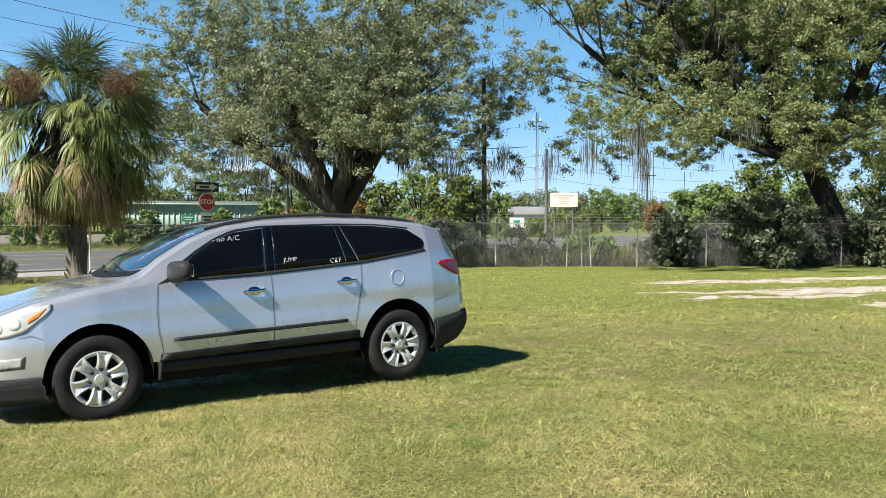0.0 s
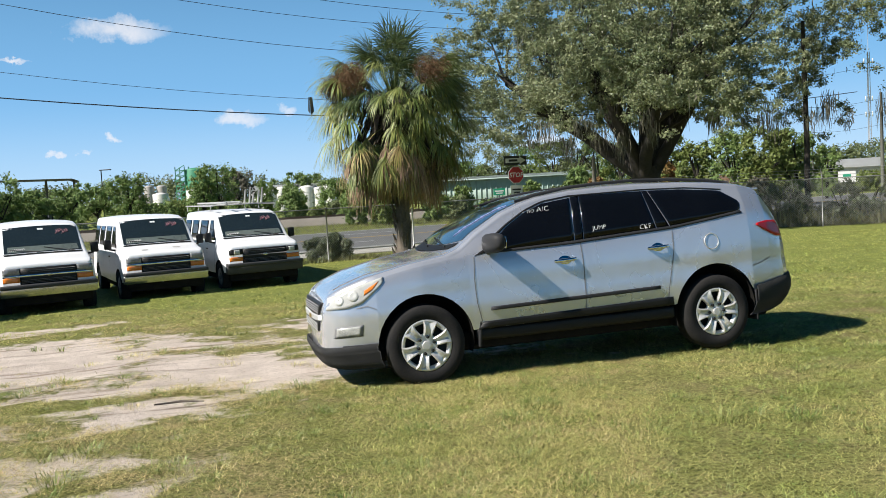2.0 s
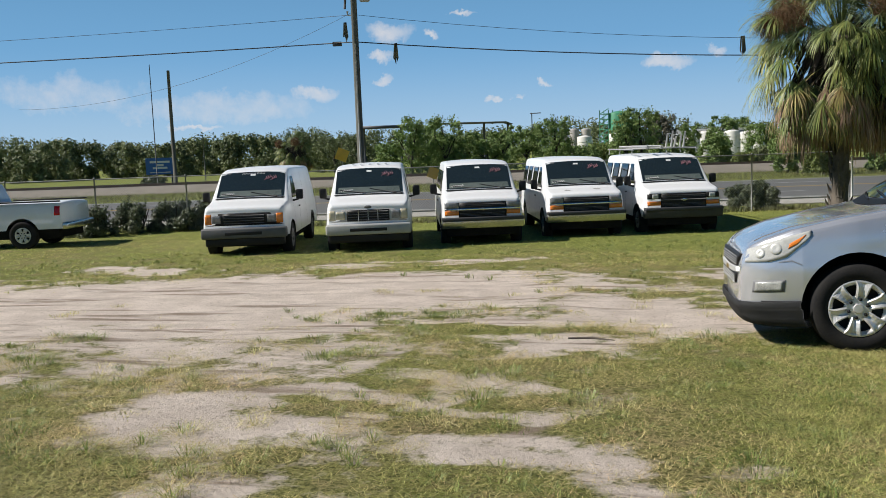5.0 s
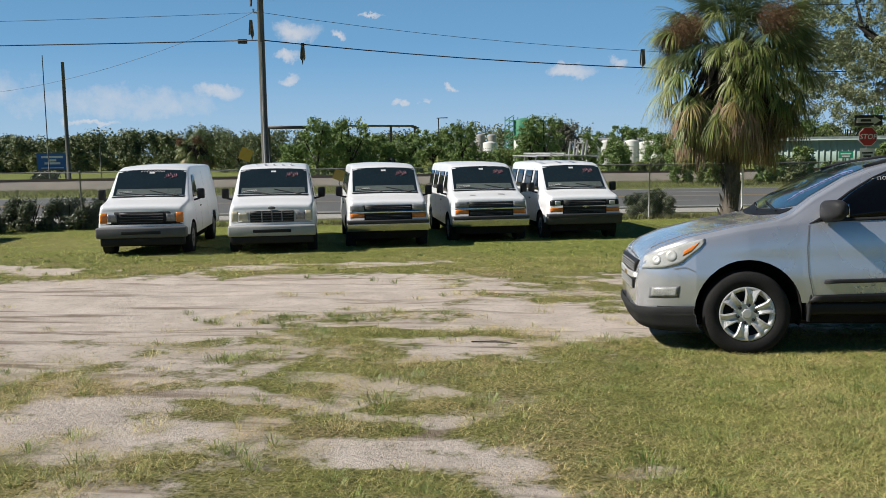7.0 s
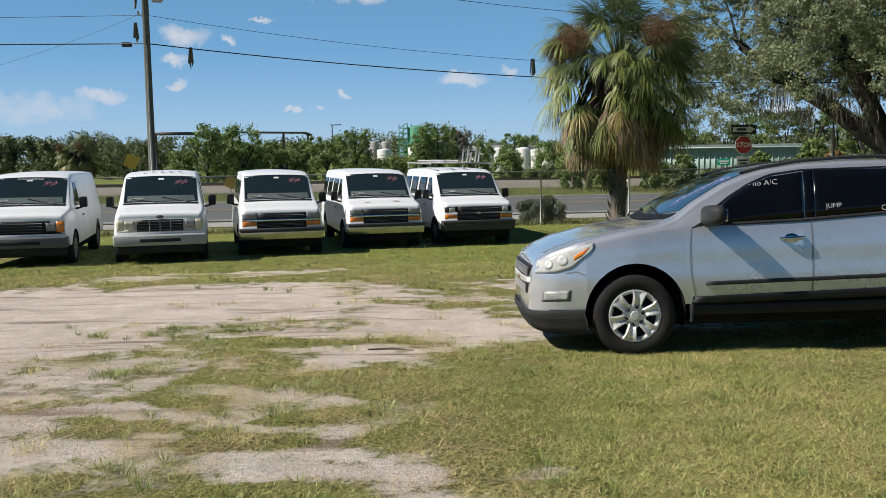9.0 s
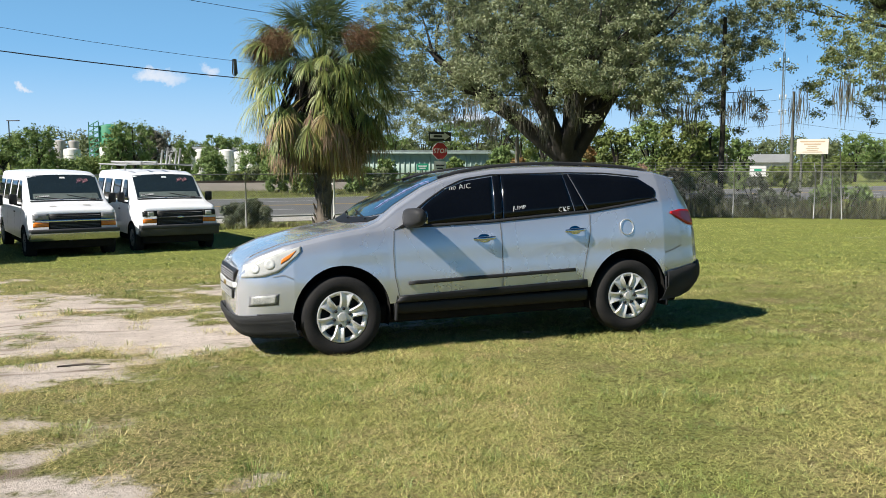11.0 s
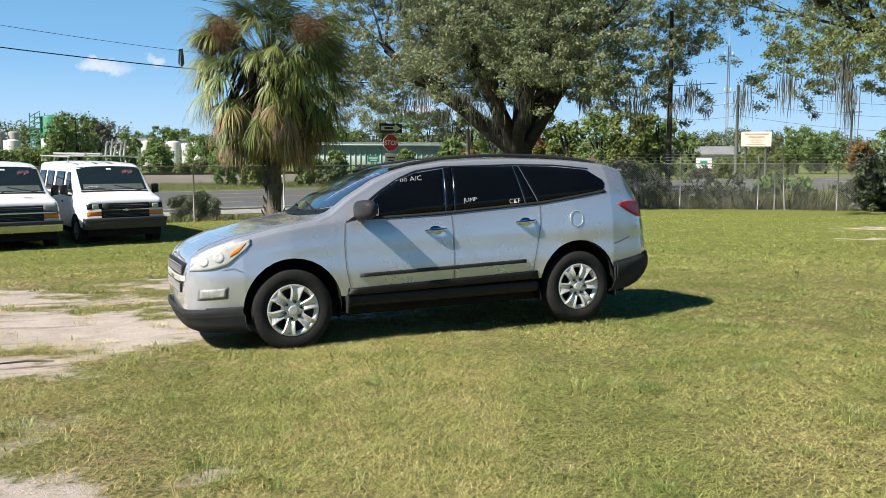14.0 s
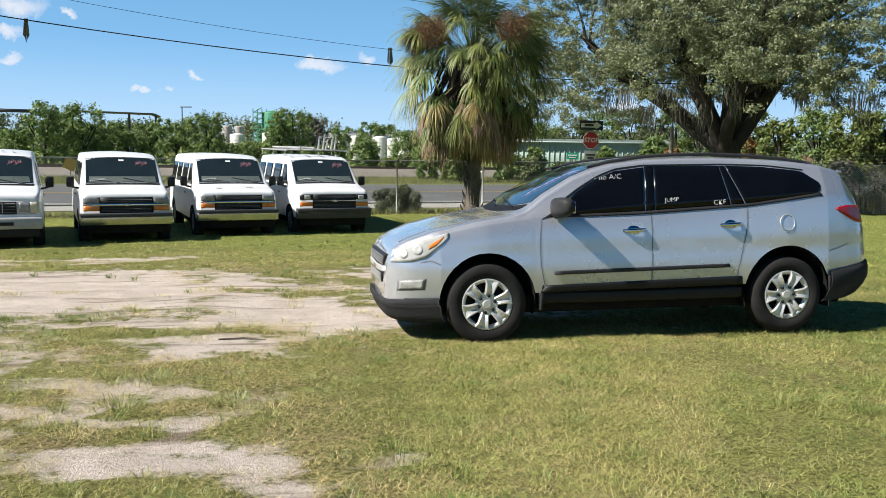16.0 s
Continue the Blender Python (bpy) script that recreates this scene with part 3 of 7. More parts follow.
def wheel(parent, x, y, radius, width, rim_r, outer, spokes=6, cover=None, turn=0.0):
    """A wheel whose outer face looks towards outer (-1 or 1 along y)."""
    cover = cover or M_alloy
    m = Matrix.Translation((x, y, radius)) @ Matrix.Rotation(radians(90 * outer * -1), 4, "X") @ Matrix.Rotation(turn, 4, "Z")
    bm = bmesh.new()
    h = width / 2
    r = radius
    lathe(bm, [(rim_r * 0.98, -h * 0.8), (rim_r * 1.05, -h * 0.95), (r * 0.93, -h), (r * 0.985, -h * 0.8), (r, -h * 0.4), (r, h * 0.4), (r * 0.985, h * 0.8), (r * 0.93, h), (r * 0.80, h * 1.04), (rim_r * 1.06, h * 0.97), (rim_r * 0.98, h * 0.8)], 44, m)
    wh = part("wheel", bm, M_tyre, parent, "black tyre")
    bm = bmesh.new()
    lathe(bm, [(0.0, h * 0.35), (rim_r * 0.75, h * 0.30), (rim_r * 0.9, h * 0.55), (rim_r, h * 0.88), (rim_r * 0.99, h * 0.5), (rim_r * 0.97, -h * 0.8)], 36, m)
    back = part("rim_well", bm, M_black if spokes else cover, wh)
    bm = bmesh.new()
    lathe(bm, [(0.0, h * 0.95), (rim_r * 0.15, h * 0.94), (rim_r * 0.18, h * 0.90), (rim_r * 0.19, h * 0.80), (rim_r * 0.44, h * 0.78), (rim_r * 0.46, h * 0.74), (rim_r * 0.46, h * 0.5)], 24, m)
    hub = part("wheel_hub", bm, cover, wh, smooth=False)
    bm = bmesh.new()
    lathe(bm, [(rim_r * 0.84, h * 0.66), (rim_r * 0.90, h * 0.88), (rim_r * 1.01, h * 0.95), (rim_r * 1.02, h * 0.8)], 36, m)
    ring_ob = part("wheel_cover", bm, cover, wh, "six-spoke silver wheel cover" if spokes else "")
    for k in range(spokes):
        bm = bmesh.new()
        mm = m @ Matrix.Rotation(2 * math.pi * k / spokes, 4, "Z")
        vs = []
        for (rr, ww, zz) in ((rim_r * 0.34, 0.040, 0.77), (rim_r * 0.50, 0.044, 0.90), (rim_r * 0.66, 0.049, 0.95), (rim_r * 0.79, 0.055, 0.95), (rim_r * 0.88, 0.066, 0.92), (rim_r * 0.975, 0.080, 0.86)):
            c = zz * h
            vs.append([mm @ Vector((rr, yy, zz_)) for yy, zz_ in ((-ww, c - 0.03), (-ww, c), (-ww + 0.012, c + 0.010), (-0.008, c - 0.006), (0.008, c - 0.006), (ww - 0.012, c + 0.010), (ww, c), (ww, c - 0.03))])
        grid_faces(bm, vs, close=True)
        bmesh.ops.recalc_face_normals(bm, faces=bm.faces)
        part("spoke", bm, cover, wh, smooth=False)
        bm = bmesh.new()
        mm = m @ Matrix.Rotation(2 * math.pi * k / spokes, 4, "Z") @ Matrix.Translation((rim_r * 0.33, 0, 0))
        lathe(bm, [(0.0, h * 0.93), (0.011, h * 0.93), (0.015, h * 0.88), (0.016, h * 0.5)], 8, mm)
        part("wheel_nut", bm, M_black, wh)
    return wh


def writing(text, size, material, parent, m, name="writing", weight=-0.022):
    """Handwriting on a surface, with the built-in font, as a thin mesh."""
    cu = bpy.data.curves.new(name, "FONT")
    cu.body, cu.size, cu.extrude, cu.shear, cu.offset = text, size, 0.0006, 0.15, weight * size
    cu.resolution_u = 2
    tmp = new(name, cu)
    dg = bpy.context.evaluated_depsgraph_get()
    me = bpy.data.meshes.new_from_object(tmp.evaluated_get(dg))
    bpy.data.objects.remove(tmp)
    ob = mesh_part(name, me, material, parent, smooth=False)
    ob.matrix_basis = m
    return ob


def side_frame(shell, x, z, sgn=-1, off=0.009):
    """A frame lying on the side, x to the rear, y up, z outwards (near side only)."""
    p = Vector((x, sgn * (shell.side(x, z) + off), z))
    ux = Vector((x + 0.1, sgn * (shell.side(x + 0.1, z) + off), z)) - p
    uz = Vector((x, sgn * (shell.side(x, z + 0.05) + off), z + 0.05)) - p
    ux.normalize()
    w = ux.cross(uz).normalized()
    uz = w.cross(ux)
    return Matrix((ux, uz, w)).transposed().to_4x4().copy(), p


# ---------------------------------------------------------------- the silver family car
SUV = Shell(
    top=[(-2.415, 0.66), (-2.403, 0.78), (-2.384, 0.855), (-2.345, 0.905), (-2.29, 0.945), (-2.212, 0.985), (-2.001, 1.06), (-1.6, 1.15), (-1.25, 1.205), (-1.1, 1.27), (-0.92, 1.40), (-0.62, 1.565), (-0.40, 1.645), (-0.22, 1.69), (0.14, 1.735),
         (0.5, 1.75), (0.85, 1.752), (1.3, 1.735), (1.65, 1.71), (1.95, 1.675), (2.17, 1.625), (2.24, 1.56), (2.33, 1.44), (2.42, 1.31), (2.49, 1.16), (2.53, 0.98), (2.545, 0.80), (2.55, 0.70)],
    shoulder=[(-2.415, 0.60), (-2.403, 0.70), (-2.384, 0.775), (-2.345, 0.83), (-2.29, 0.875), (-2.212, 0.915), (-2.001, 1.00), (-1.6, 1.085), (-1.25, 1.13), (-0.8, 1.155), (0.0, 1.185), (1.1, 1.25), (1.7, 1.31), (2.0, 1.33), (2.2, 1.31), (2.42, 1.16), (2.49, 1.05), (2.53, 0.88), (2.55, 0.66)],
    width=[(-2.415, 0.60), (-2.403, 0.66), (-2.384, 0.71), (-2.345, 0.765), (-2.29, 0.82), (-2.212, 0.872), (-2.095, 0.915), (-1.939, 0.955), (-1.5, 0.985), (-1.05, 0.968), (0.0, 0.968), (1.0, 0.968), (1.5, 0.99), (1.95, 0.965), (2.2, 0.905), (2.38, 0.84), (2.49, 0.76), (2.53, 0.70), (2.55, 0.63)],
    arches=[(-1.5, 0.395, 0.452), (1.51, 0.405, 0.455)],
    sill=[(-2.415, 0.37), (-2.25, 0.385), (-1.98, 0.42), (-1., 0.47), (1.0, 0.49), (1.9, 0.545), (2.4, 0.60), (2.55, 0.62)],
    lean=0.44)


def build_suv(m):
    car = thing("suv", "silver family suv with dark tinted windows, parked on the grass", "car", m=m)
    body = part("body", SUV.body(stations(SUV, -2.415, 2.55, 60)), M_silver, car)
    # glass
    for sgn in (-1, 1):
        part("front_door_window", side_patch(SUV, [(-0.80, 1.185), (-0.4, 1.195), (0.04, 1.212)], [(-0.79, 1.25), (-0.60, 1.40), (-0.40, 1.515), (-0.20, 1.59), (0.10, 1.628)], sgn), M_glass, car, "dark tinted glass")
        part("rear_door_window", side_patch(SUV, [(0.145, 1.218), (0.92, 1.262)], [(0.205, 1.640), (0.875, 1.640)], sgn), M_glass, car, "dark tinted glass")
        part("quarter_window", side_patch(SUV, [(1.075, 1.272), (1.5, 1.312), (1.86, 1.372)], [(0.945, 1.640), (1.30, 1.628), (1.72, 1.585), (1.91, 1.46), (1.89, 1.395)], sgn), M_glass, car, "dark tinted glass")
        part("pillar_trim", side_patch(SUV, [(0.05, 1.213), (0.138, 1.217)], [(0.11, 1.633), (0.198, 1.640)], sgn, 0.005, 4), M_glass, car)
        part("pillar_trim", side_patch(SUV, [(0.93, 1.263), (1.065, 1.271)], [(0.882, 1.640), (0.938, 1.640)], sgn, 0.005, 4), M_glass, car)
        part("window_surround", side_patch(SUV, [(-0.86, 1.160), (0.0, 1.180), (1.1, 1.245), (1.90, 1.345)], [(-0.84, 1.185), (0.0, 1.208), (1.1, 1.271), (1.88, 1.372)], sgn, 0.008, 40, 3), M_trim, car, "dark belt moulding")
        part("window_surround", side_patch(SUV, [(-0.82, 1.25), (-0.60, 1.41), (-0.40, 1.525), (-0.20, 1.602), (0.10, 1.640), (0.9, 1.650), (1.35, 1.636), (1.74, 1.592)], [(-0.84, 1.268), (-0.60, 1.43), (-0.40, 1.541), (-0.20, 1.617), (0.10, 1.653), (0.9, 1.661), (1.35, 1.647), (1.75, 1.602)], sgn, 0.006, 40, 3), M_black, car)
        part("mirror_sail", side_patch(SUV, [(-0.98, 1.150), (-0.80, 1.185)], [(-0.95, 1.165), (-0.79, 1.25)], sgn, 0.006, 4), M_black, car)
        # doors, fuel flap, mouldings, handles
        part("door_gap", seam(SUV, [(-0.985, 1.14), (-1.005, 0.95), (-1., 0.72), (-0.965, 0.55), (-0.94, 0.475)], sgn), M_silverdark, car)
        part("door_gap", seam(SUV, [(0.095, 1.21), (0.10, 0.9), (0.09, 0.48)], sgn), M_silverdark, car)
        part("door_gap", seam(SUV, [(1.085, 1.25), (1.075, 1.05), (1.035, 0.86), (0.985, 0.66), (0.965, 0.49)], sgn), M_silverdark, car)
        part("bumper_gap", seam(SUV, [(-2.12, 0.772), (-2.02, 0.785), (-1.945, 0.75)], sgn), M_silverdark, car)
        part("bumper_gap", seam(SUV, [(1.955, 0.80), (2.08, 0.825), (2.20, 0.865)], sgn), M_silverdark, car)
        part("sill_trim", side_patch(SUV, [(-1., 0.472), (1.03, 0.492)], [(-0.95, 0.535), (1.02, 0.575)], sgn, 0.012, 24, 4), M_black, car, "black sill moulding")
        part("side_moulding", side_patch(SUV, [(-0.872, 0.634), (0.885, 0.664)], [(-0.865, 0.668), (0.880, 0.698)], sgn, 0.022, 24, 4), M_trim, car, "dark grey rub strip")
        for hx, hz in ((-0.085, 1.035), (0.905, 1.075)):
            bm = bmesh.new()
            pts = []
            for k in range(9):
                t = -1 + k / 4
                xx = hx + 0.105 * t
                pts.append((xx, sgn * (SUV.side(xx, hz) + 0.042 * (1 - t ** 4) + 0.002), hz + 0.004 * t))
            tube(bm, pts, [0.012, 0.017, 0.019, 0.019, 0.019, 0.019, 0.019, 0.020, 0.016], 10)
            handle = part("door_handle", bm, M_chrome, car, "chrome door handle")
            bm = bmesh.new()
            mm, p = side_frame(SUV, hx, hz, sgn, -0.004)
            lathe(bm, [(0.0, 0.007), (0.05, 0.007), (0.058, 0.004), (0.06, 0.0)], 24, Matrix.Translation(p) @ mm @ Matrix.Diagonal((1.15, 0.72, 1 if sgn < 0 else -1, 1)))
            bmesh.ops.recalc_face_normals(bm, faces=bm.faces)
            part("handle_cup", bm, M_chrome, handle)
        if sgn < 0:
            bm = bmesh.new()
            mm, p = side_frame(SUV, 1.49, 1.085, sgn, 0.002)
            lathe(bm, [(0.074, 0.0), (0.074, 0.004), (0.083, 0.004), (0.083, 0.0)], 40, Matrix.Translation(p) @ mm)
            part("fuel_flap", bm, M_alloy, car, "round fuel filler flap")
        # dark cladding round the ends
        part("front_bumper_lip", side_patch(SUV, [(-2.259, 0.425), (-1.96, 0.43)], [(-2.259, 0.438), (-1.955, 0.443)], sgn, 0.01, 12, 3), M_trim, car)
        # mud flaps
        bm = box_bm(-1.03, -1.005, -0.10, 0.10, 0.22, 0.50, bevel=0.008, m=Matrix.Translation((0.0, sgn * 0.86, 0)) @ Matrix.Rotation(0.08, 4, "Y"))
        part("mud_flap", bm, M_trim, car)
        bm = box_bm(1.975, 2.0, -0.10, 0.10, 0.24, 0.58, bevel=0.008, m=Matrix.Translation((0.0, sgn * 0.84, 0)))
        part("mud_flap", bm, M_trim, car)
        # lamps
        lamp = part("headlight", side_patch(SUV, [(-2.375, 0.765), (-2.2, 0.775), (-2.06, 0.815), (-1.90, 0.955), (-1.86, 1.0)], [(-2.345, 0.875), (-2.2, 0.935), (-2.03, 0.99), (-1.86, 1.037)], sgn, 0.010, 20, 6), M_lens, car, "hazed headlight lens")
        for bx_, bz_, br_ in ((-2.255, 0.845, 0.045), (-2.135, 0.885, 0.052)):
            bm = bmesh.new()
            mm, p = side_frame(SUV, bx_, bz_, sgn, 0.004)
            lathe(bm, [(0.0, 0.010), (br_ * 0.5, 0.013), (br_ * 0.9, 0.012), (br_, 0.004)], 20, Matrix.Translation(p) @ mm @ Matrix.Diagonal((1, 1, 1 if sgn < 0 else -1, 1)))
            bmesh.ops.recalc_face_normals(bm, faces=bm.faces)
            part("lamp_bowl", bm, M_bowl, lamp, "bright round reflector bowl")
        part("indicator", side_patch(SUV, [(-2.045, 0.885), (-1.975, 0.925)], [(-2.035, 0.928), (-1.905, 1.002)], sgn, 0.014, 10, 4), M_amber, lamp, "amber indicator lens")
        part("fog_bezel", side_patch(SUV, [(-2.325, 0.505), (-2.08, 0.520)], [(-2.315, 0.610), (-2.07, 0.622)], sgn, 0.003, 12, 5), M_silverdark, car, "grey fog lamp bezel")
        part("fog_lamp", side_patch(SUV, [(-2.31, 0.515), (-2.10, 0.530)], [(-2.30, 0.600), (-2.09, 0.612)], sgn, 0.005, 12, 5), M_foglens, car, "clear fog lamp")
        tail = part("tail_light", side_patch(SUV, [(2.06, 1.205), (2.2, 1.13), (2.32, 1.08), (2.46, 1.06)], [(2.065, 1.225), (2.2, 1.245), (2.34, 1.24), (2.435, 1.225)], sgn, 0.014, 16, 6), M_red, car, "red tail light")
        # mirror: rounded shell on a short arm
        bm = bmesh.new()
        rows = []
        for k in range(7):
            t = k / 6
            yy = 0.93 + 0.27 * t
            ry, rz = 0.085 * (1 - 0.55 * t ** 3), 0.092 * (1 - 0.35 * t ** 3)
            if k == 6:
                ry, rz = ry * 0.7, rz * 0.75
            rows.append([Vector((-0.82 + 0.015 * t + ry * (abs(math.cos(a)) ** 0.7) * math.copysign(1, math.cos(a)), sgn * yy, 1.255 + 0.015 * t + rz * (abs(math.sin(a)) ** 0.7) * math.copysign(1, math.sin(a)))) for a in [2 * math.pi * q / 20 for q in range(20)]])
        vs = grid_faces(bm, rows, close=True)
        bm.faces.new(vs[0])
        bm.faces.new(vs[-1])
        bmesh.ops.recalc_face_normals(bm, faces=bm.faces)
        mir = part("wing_mirror", bm, M_trim, car, "dark grey wing mirror")
        part("mirror_arm", tube_bm([(-0.84, sgn * 0.86, 1.18), (-0.82, sgn * 1.0, 1.20)], 0.028), M_black, mir)
        part("mirror_glass", box_bm(-0.733, -0.727, -0.07, 0.07, -0.055, 0.055, m=Matrix.Translation((0, sgn * 1.06, 1.26))), M_chrome, mir)
        # roof rails
        bm = bmesh.new()
        pts = [(x, sgn * (0.60 - 0.03 * abs(x - 0.7) / 1.4), SUV.high(x, 0.59) + 0.018 * math.sin(math.pi * (x + 0.45) / 2.45) + 0.012) for x in np.linspace(-0.42, 1.98, 24)]
        tube(bm, pts, 0.017, 8)
        part("roof_rail", bm, M_trim, car, "dark grey roof rail")
    part("windshield", top_patch(SUV, -1.13, -0.30, 0.70, 0.545, 0.006, 16, 14, 0.10), M_shield, car, "windshield with faded marker writing")
    part("rear_window", top_patch(SUV, 2.235, 2.43, 0.56, 0.66, 0.008, 14, 8), M_glass, car, "dark rear window")
    part("rear_spoiler", box_bm(2.02, 2.30, -0.58, 0.58, 1.605, 1.635, bevel=0.012, m=Matrix.Rotation(0.02, 4, "Y")), M_silver, car)
    part("wiper", tube_bm([(-1.16, -0.55, SUV.high(-1.16, 0.55) + 0.02), (-1.1, -0.1, SUV.high(-1.1, 0.1) + 0.025), (-1.06, 0.2, SUV.high(-1.06, 0.2) + 0.025)], 0.009, 6), M_black, car)
    part("wiper", tube_bm([(-1.19, 0.0, SUV.high(-1.19, 0.0) + 0.02), (-1.12, 0.4, SUV.high(-1.12, 0.4) + 0.02), (-1.06, 0.6, SUV.high(-1.06, 0.6) + 0.02)], 0.009, 6), M_black, car)
    part("cowl", top_patch(SUV, -1.26, -1.145, 0.66, 0.70, 0.007, 16, 4, 0.09), M_black, car)
    part("rear_wiper", tube_bm([(2.46, 0.0, 1.24), (2.40, -0.25, 1.36)], 0.009, 6), M_black, car)
    # bonnet shut lines, bumpers, grille
    for sgn in (-1, 1):
        xs = np.linspace(-2.28, -1.20, 16)
        part("bonnet_gap", tube_bm([(x, sgn * (0.60 + 0.20 * (x + 2.28) / 1.08), SUV.high(x, 0.60 + 0.20 * (x + 2.28) / 1.08) + 0.0015) for x in xs], 0.0045, 5), M_silverdark, car)
    grille = part("grille", end_patch(SUV, [(-0.52, 0.715), (0, 0.695), (0.52, 0.715)], [(-0.62, 0.83), (0, 0.835), (0.62, 0.83)]), M_black, car, "dark mesh grille")
    part("grille_bar", end_patch(SUV, [(-0.57, 0.665), (0, 0.645), (0.57, 0.665)], [(-0.55, 0.708), (0, 0.688), (0.55, 0.708)], off=0.024), M_alloy, grille, "bright grille bar")
    low_grille = part("lower_grille", end_patch(SUV, [(-0.46, 0.555), (0, 0.545), (0.46, 0.555)], [(-0.53, 0.655), (0, 0.635), (0.53, 0.655)]), M_black, car, "dark mesh grille")
    for k in range(5):
        z = 0.565 + 0.016 * k
        part("grille_slat", tube_bm([(SUV.end(y, z) - 0.02, y, z) for y in np.linspace(-0.45, 0.45, 9)], 0.004, 5), M_alloy, low_grille)
    for k in range(4):
        z = 0.73 + 0.022 * k
        part("grille_slat", tube_bm([(SUV.end(y, z) - 0.02, y, z) for y in np.linspace(-0.5, 0.5, 9)], 0.004, 5), M_alloy, grille)
    bm = bmesh.new()
    lathe(bm, [(0, 0.012), (0.04, 0.010), (0.048, 0.0)], 20, Matrix.Translation((SUV.end(0, 0.67) - 0.03, 0, 0.67)) @ Matrix.Rotation(radians(-90), 4, "Y") @ Matrix.Diagonal((0.55, 1.3, 1, 1)))
    part("badge", bm, M_gold, grille, "plain gold badge")
    # lower bumpers in dark plastic, wrapped round the corners
    bm = bmesh.new()
    rows = []
    for z, tuck in ((0.445, 0.0), (0.435, -0.014), (0.385, -0.016), (0.37, 0.004), (0.29, 0.012), (0.235, 0.04), (0.21, 0.09)):
        row = []
        for k in range(41):
            y = 0.962 * math.sin(math.pi / 2 * (k / 20 - 1))
            xx = float(np.interp(abs(y), (0, 0.3, 0.6, 0.66, 0.765, 0.82, 0.872, 0.915, 0.962), (-2.44, -2.437, -2.42, -2.40, -2.345, -2.29, -2.212, -2.095, -1.95)))
            row.append(Vector((xx + tuck, y * (1.012 - 0.5 * max(0, tuck)), z - (0.035 * (1 - (abs(y) / 0.962) ** 4) if z > 0.36 else 0.0))))
        rows.append(row)
    grid_faces(bm, rows, flip=True)
    bmesh.ops.solidify(bm, geom=bm.faces[:], thickness=0.02)
    bmesh.ops.recalc_face_normals(bm, faces=bm.faces)
    part("front_bumper", bm, M_lowgrey, car, "dark grey lower bumper")
    bm = bmesh.new()
    rows = []
    for z, out in ((0.70, -0.02), (0.69, 0.012), (0.62, 0.03), (0.54, 0.025), (0.45, -0.02), (0.36, -0.12), (0.32, -0.22)):
        row = []
        for k in range(41):
            y = 0.972 * math.sin(math.pi / 2 * (k / 20 - 1))
            xx = float(np.interp(abs(y), (0, 0.5, 0.66, 0.74, 0.80, 0.87, 0.92, 0.95, 0.972), (2.60, 2.59, 2.56, 2.515, 2.46, 2.33, 2.18, 2.08, 1.96)))
            fall = (abs(y) / 0.972) ** 6
            row.append(Vector((xx + out * (1 - 0.6 * fall), y * (1.014 + 0.1 * min(0, out)), z - 0.10 * fall * (1 if z > 0.5 else 0.2))))
        rows.append(row)
    grid_faces(bm, rows)
    bmesh.ops.solidify(bm, geom=bm.faces[:], thickness=0.02)
    bmesh.ops.recalc_face_normals(bm, faces=bm.faces)
    part("rear_bumper", bm, M_lowgrey, car, "dark grey lower bumper")
    # sills and floor in the dark
    part("underbody", box_bm(-2.134, 2.2, -0.80, 0.80, 0.26, 0.44, bevel=0.03), M_under, car)
    for sgn in (-1, 1):
        part("sill", box_bm(-1.02, 1.06, sgn * 0.86 - 0.07, sgn * 0.86 + 0.07, 0.355, 0.475, bevel=0.03), M_black, car)
        for cx in (-1.5, 1.51):
            bm = bmesh.new()
            rows = []
            for yy in (0.935, 0.55):
                rows.append([Vector((cx - 0.452 * math.cos(a), sgn * yy, 0.40 + 0.452 * math.sin(a))) for a in np.linspace(-0.3, math.pi + 0.3, 22)])
            vs = grid_faces(bm, rows)
            bm.faces.new(vs[1])
            part("wheel_well", bm, M_under, car)
    part("exhaust", tube_bm([(-0.6, -0.4, 0.26), (1.0, -0.45, 0.25), (1.9, -0.5, 0.30)], 0.035), M_alloy, car)
    for wx in (-1.51, 1.51):
        for sgn in (-1, 1):
            wheel(car, wx, sgn * 0.845, 0.375, 0.235, 0.235, sgn, turn=0.3 if wx < 0 else 0.05)
    # marker writing on the glass
    def glass_text(text, size, x, z, turn=0.0):
        mm, p = side_frame(SUV, x, z, -1, 0.010)
        writing(text, size, M_chalk, car, Matrix.Translation(p) @ mm @ Matrix.Rotation(turn, 4, "Z"), "window_writing")
    glass_text("- no A/C", 0.078, -0.42, 1.505, 0.06)
    glass_text("JUMP", 0.064, 0.25, 1.292, 0.06)
    glass_text("CKF", 0.072, 0.74, 1.262, 0.05)
    for k in range(9):
        y, x = -0.30 + 0.02 * k, -0.50 - 0.055 * k
        a = Vector((x, y - 0.25, SUV.high(x, y - 0.25) + 0.011))
        b = Vector((x - 0.07, y - 0.17 - 0.02 * (k % 3), SUV.high(x - 0.07, y - 0.17) + 0.011))
        part("faded_stroke", tube_bm([a, b], 0.004, 5), M_bluechalk, car)
    return car


car_x, car_y = -0.48, 9.22
build_suv(Matrix.Translation((car_x, car_y, 0.0)) @ Matrix.Rotation(radians(24.4), 4, "Z") @ Matrix.Rotation(radians(-2.1), 4, "X") @ Matrix.Rotation(radians(-0.8), 4, "Y"))


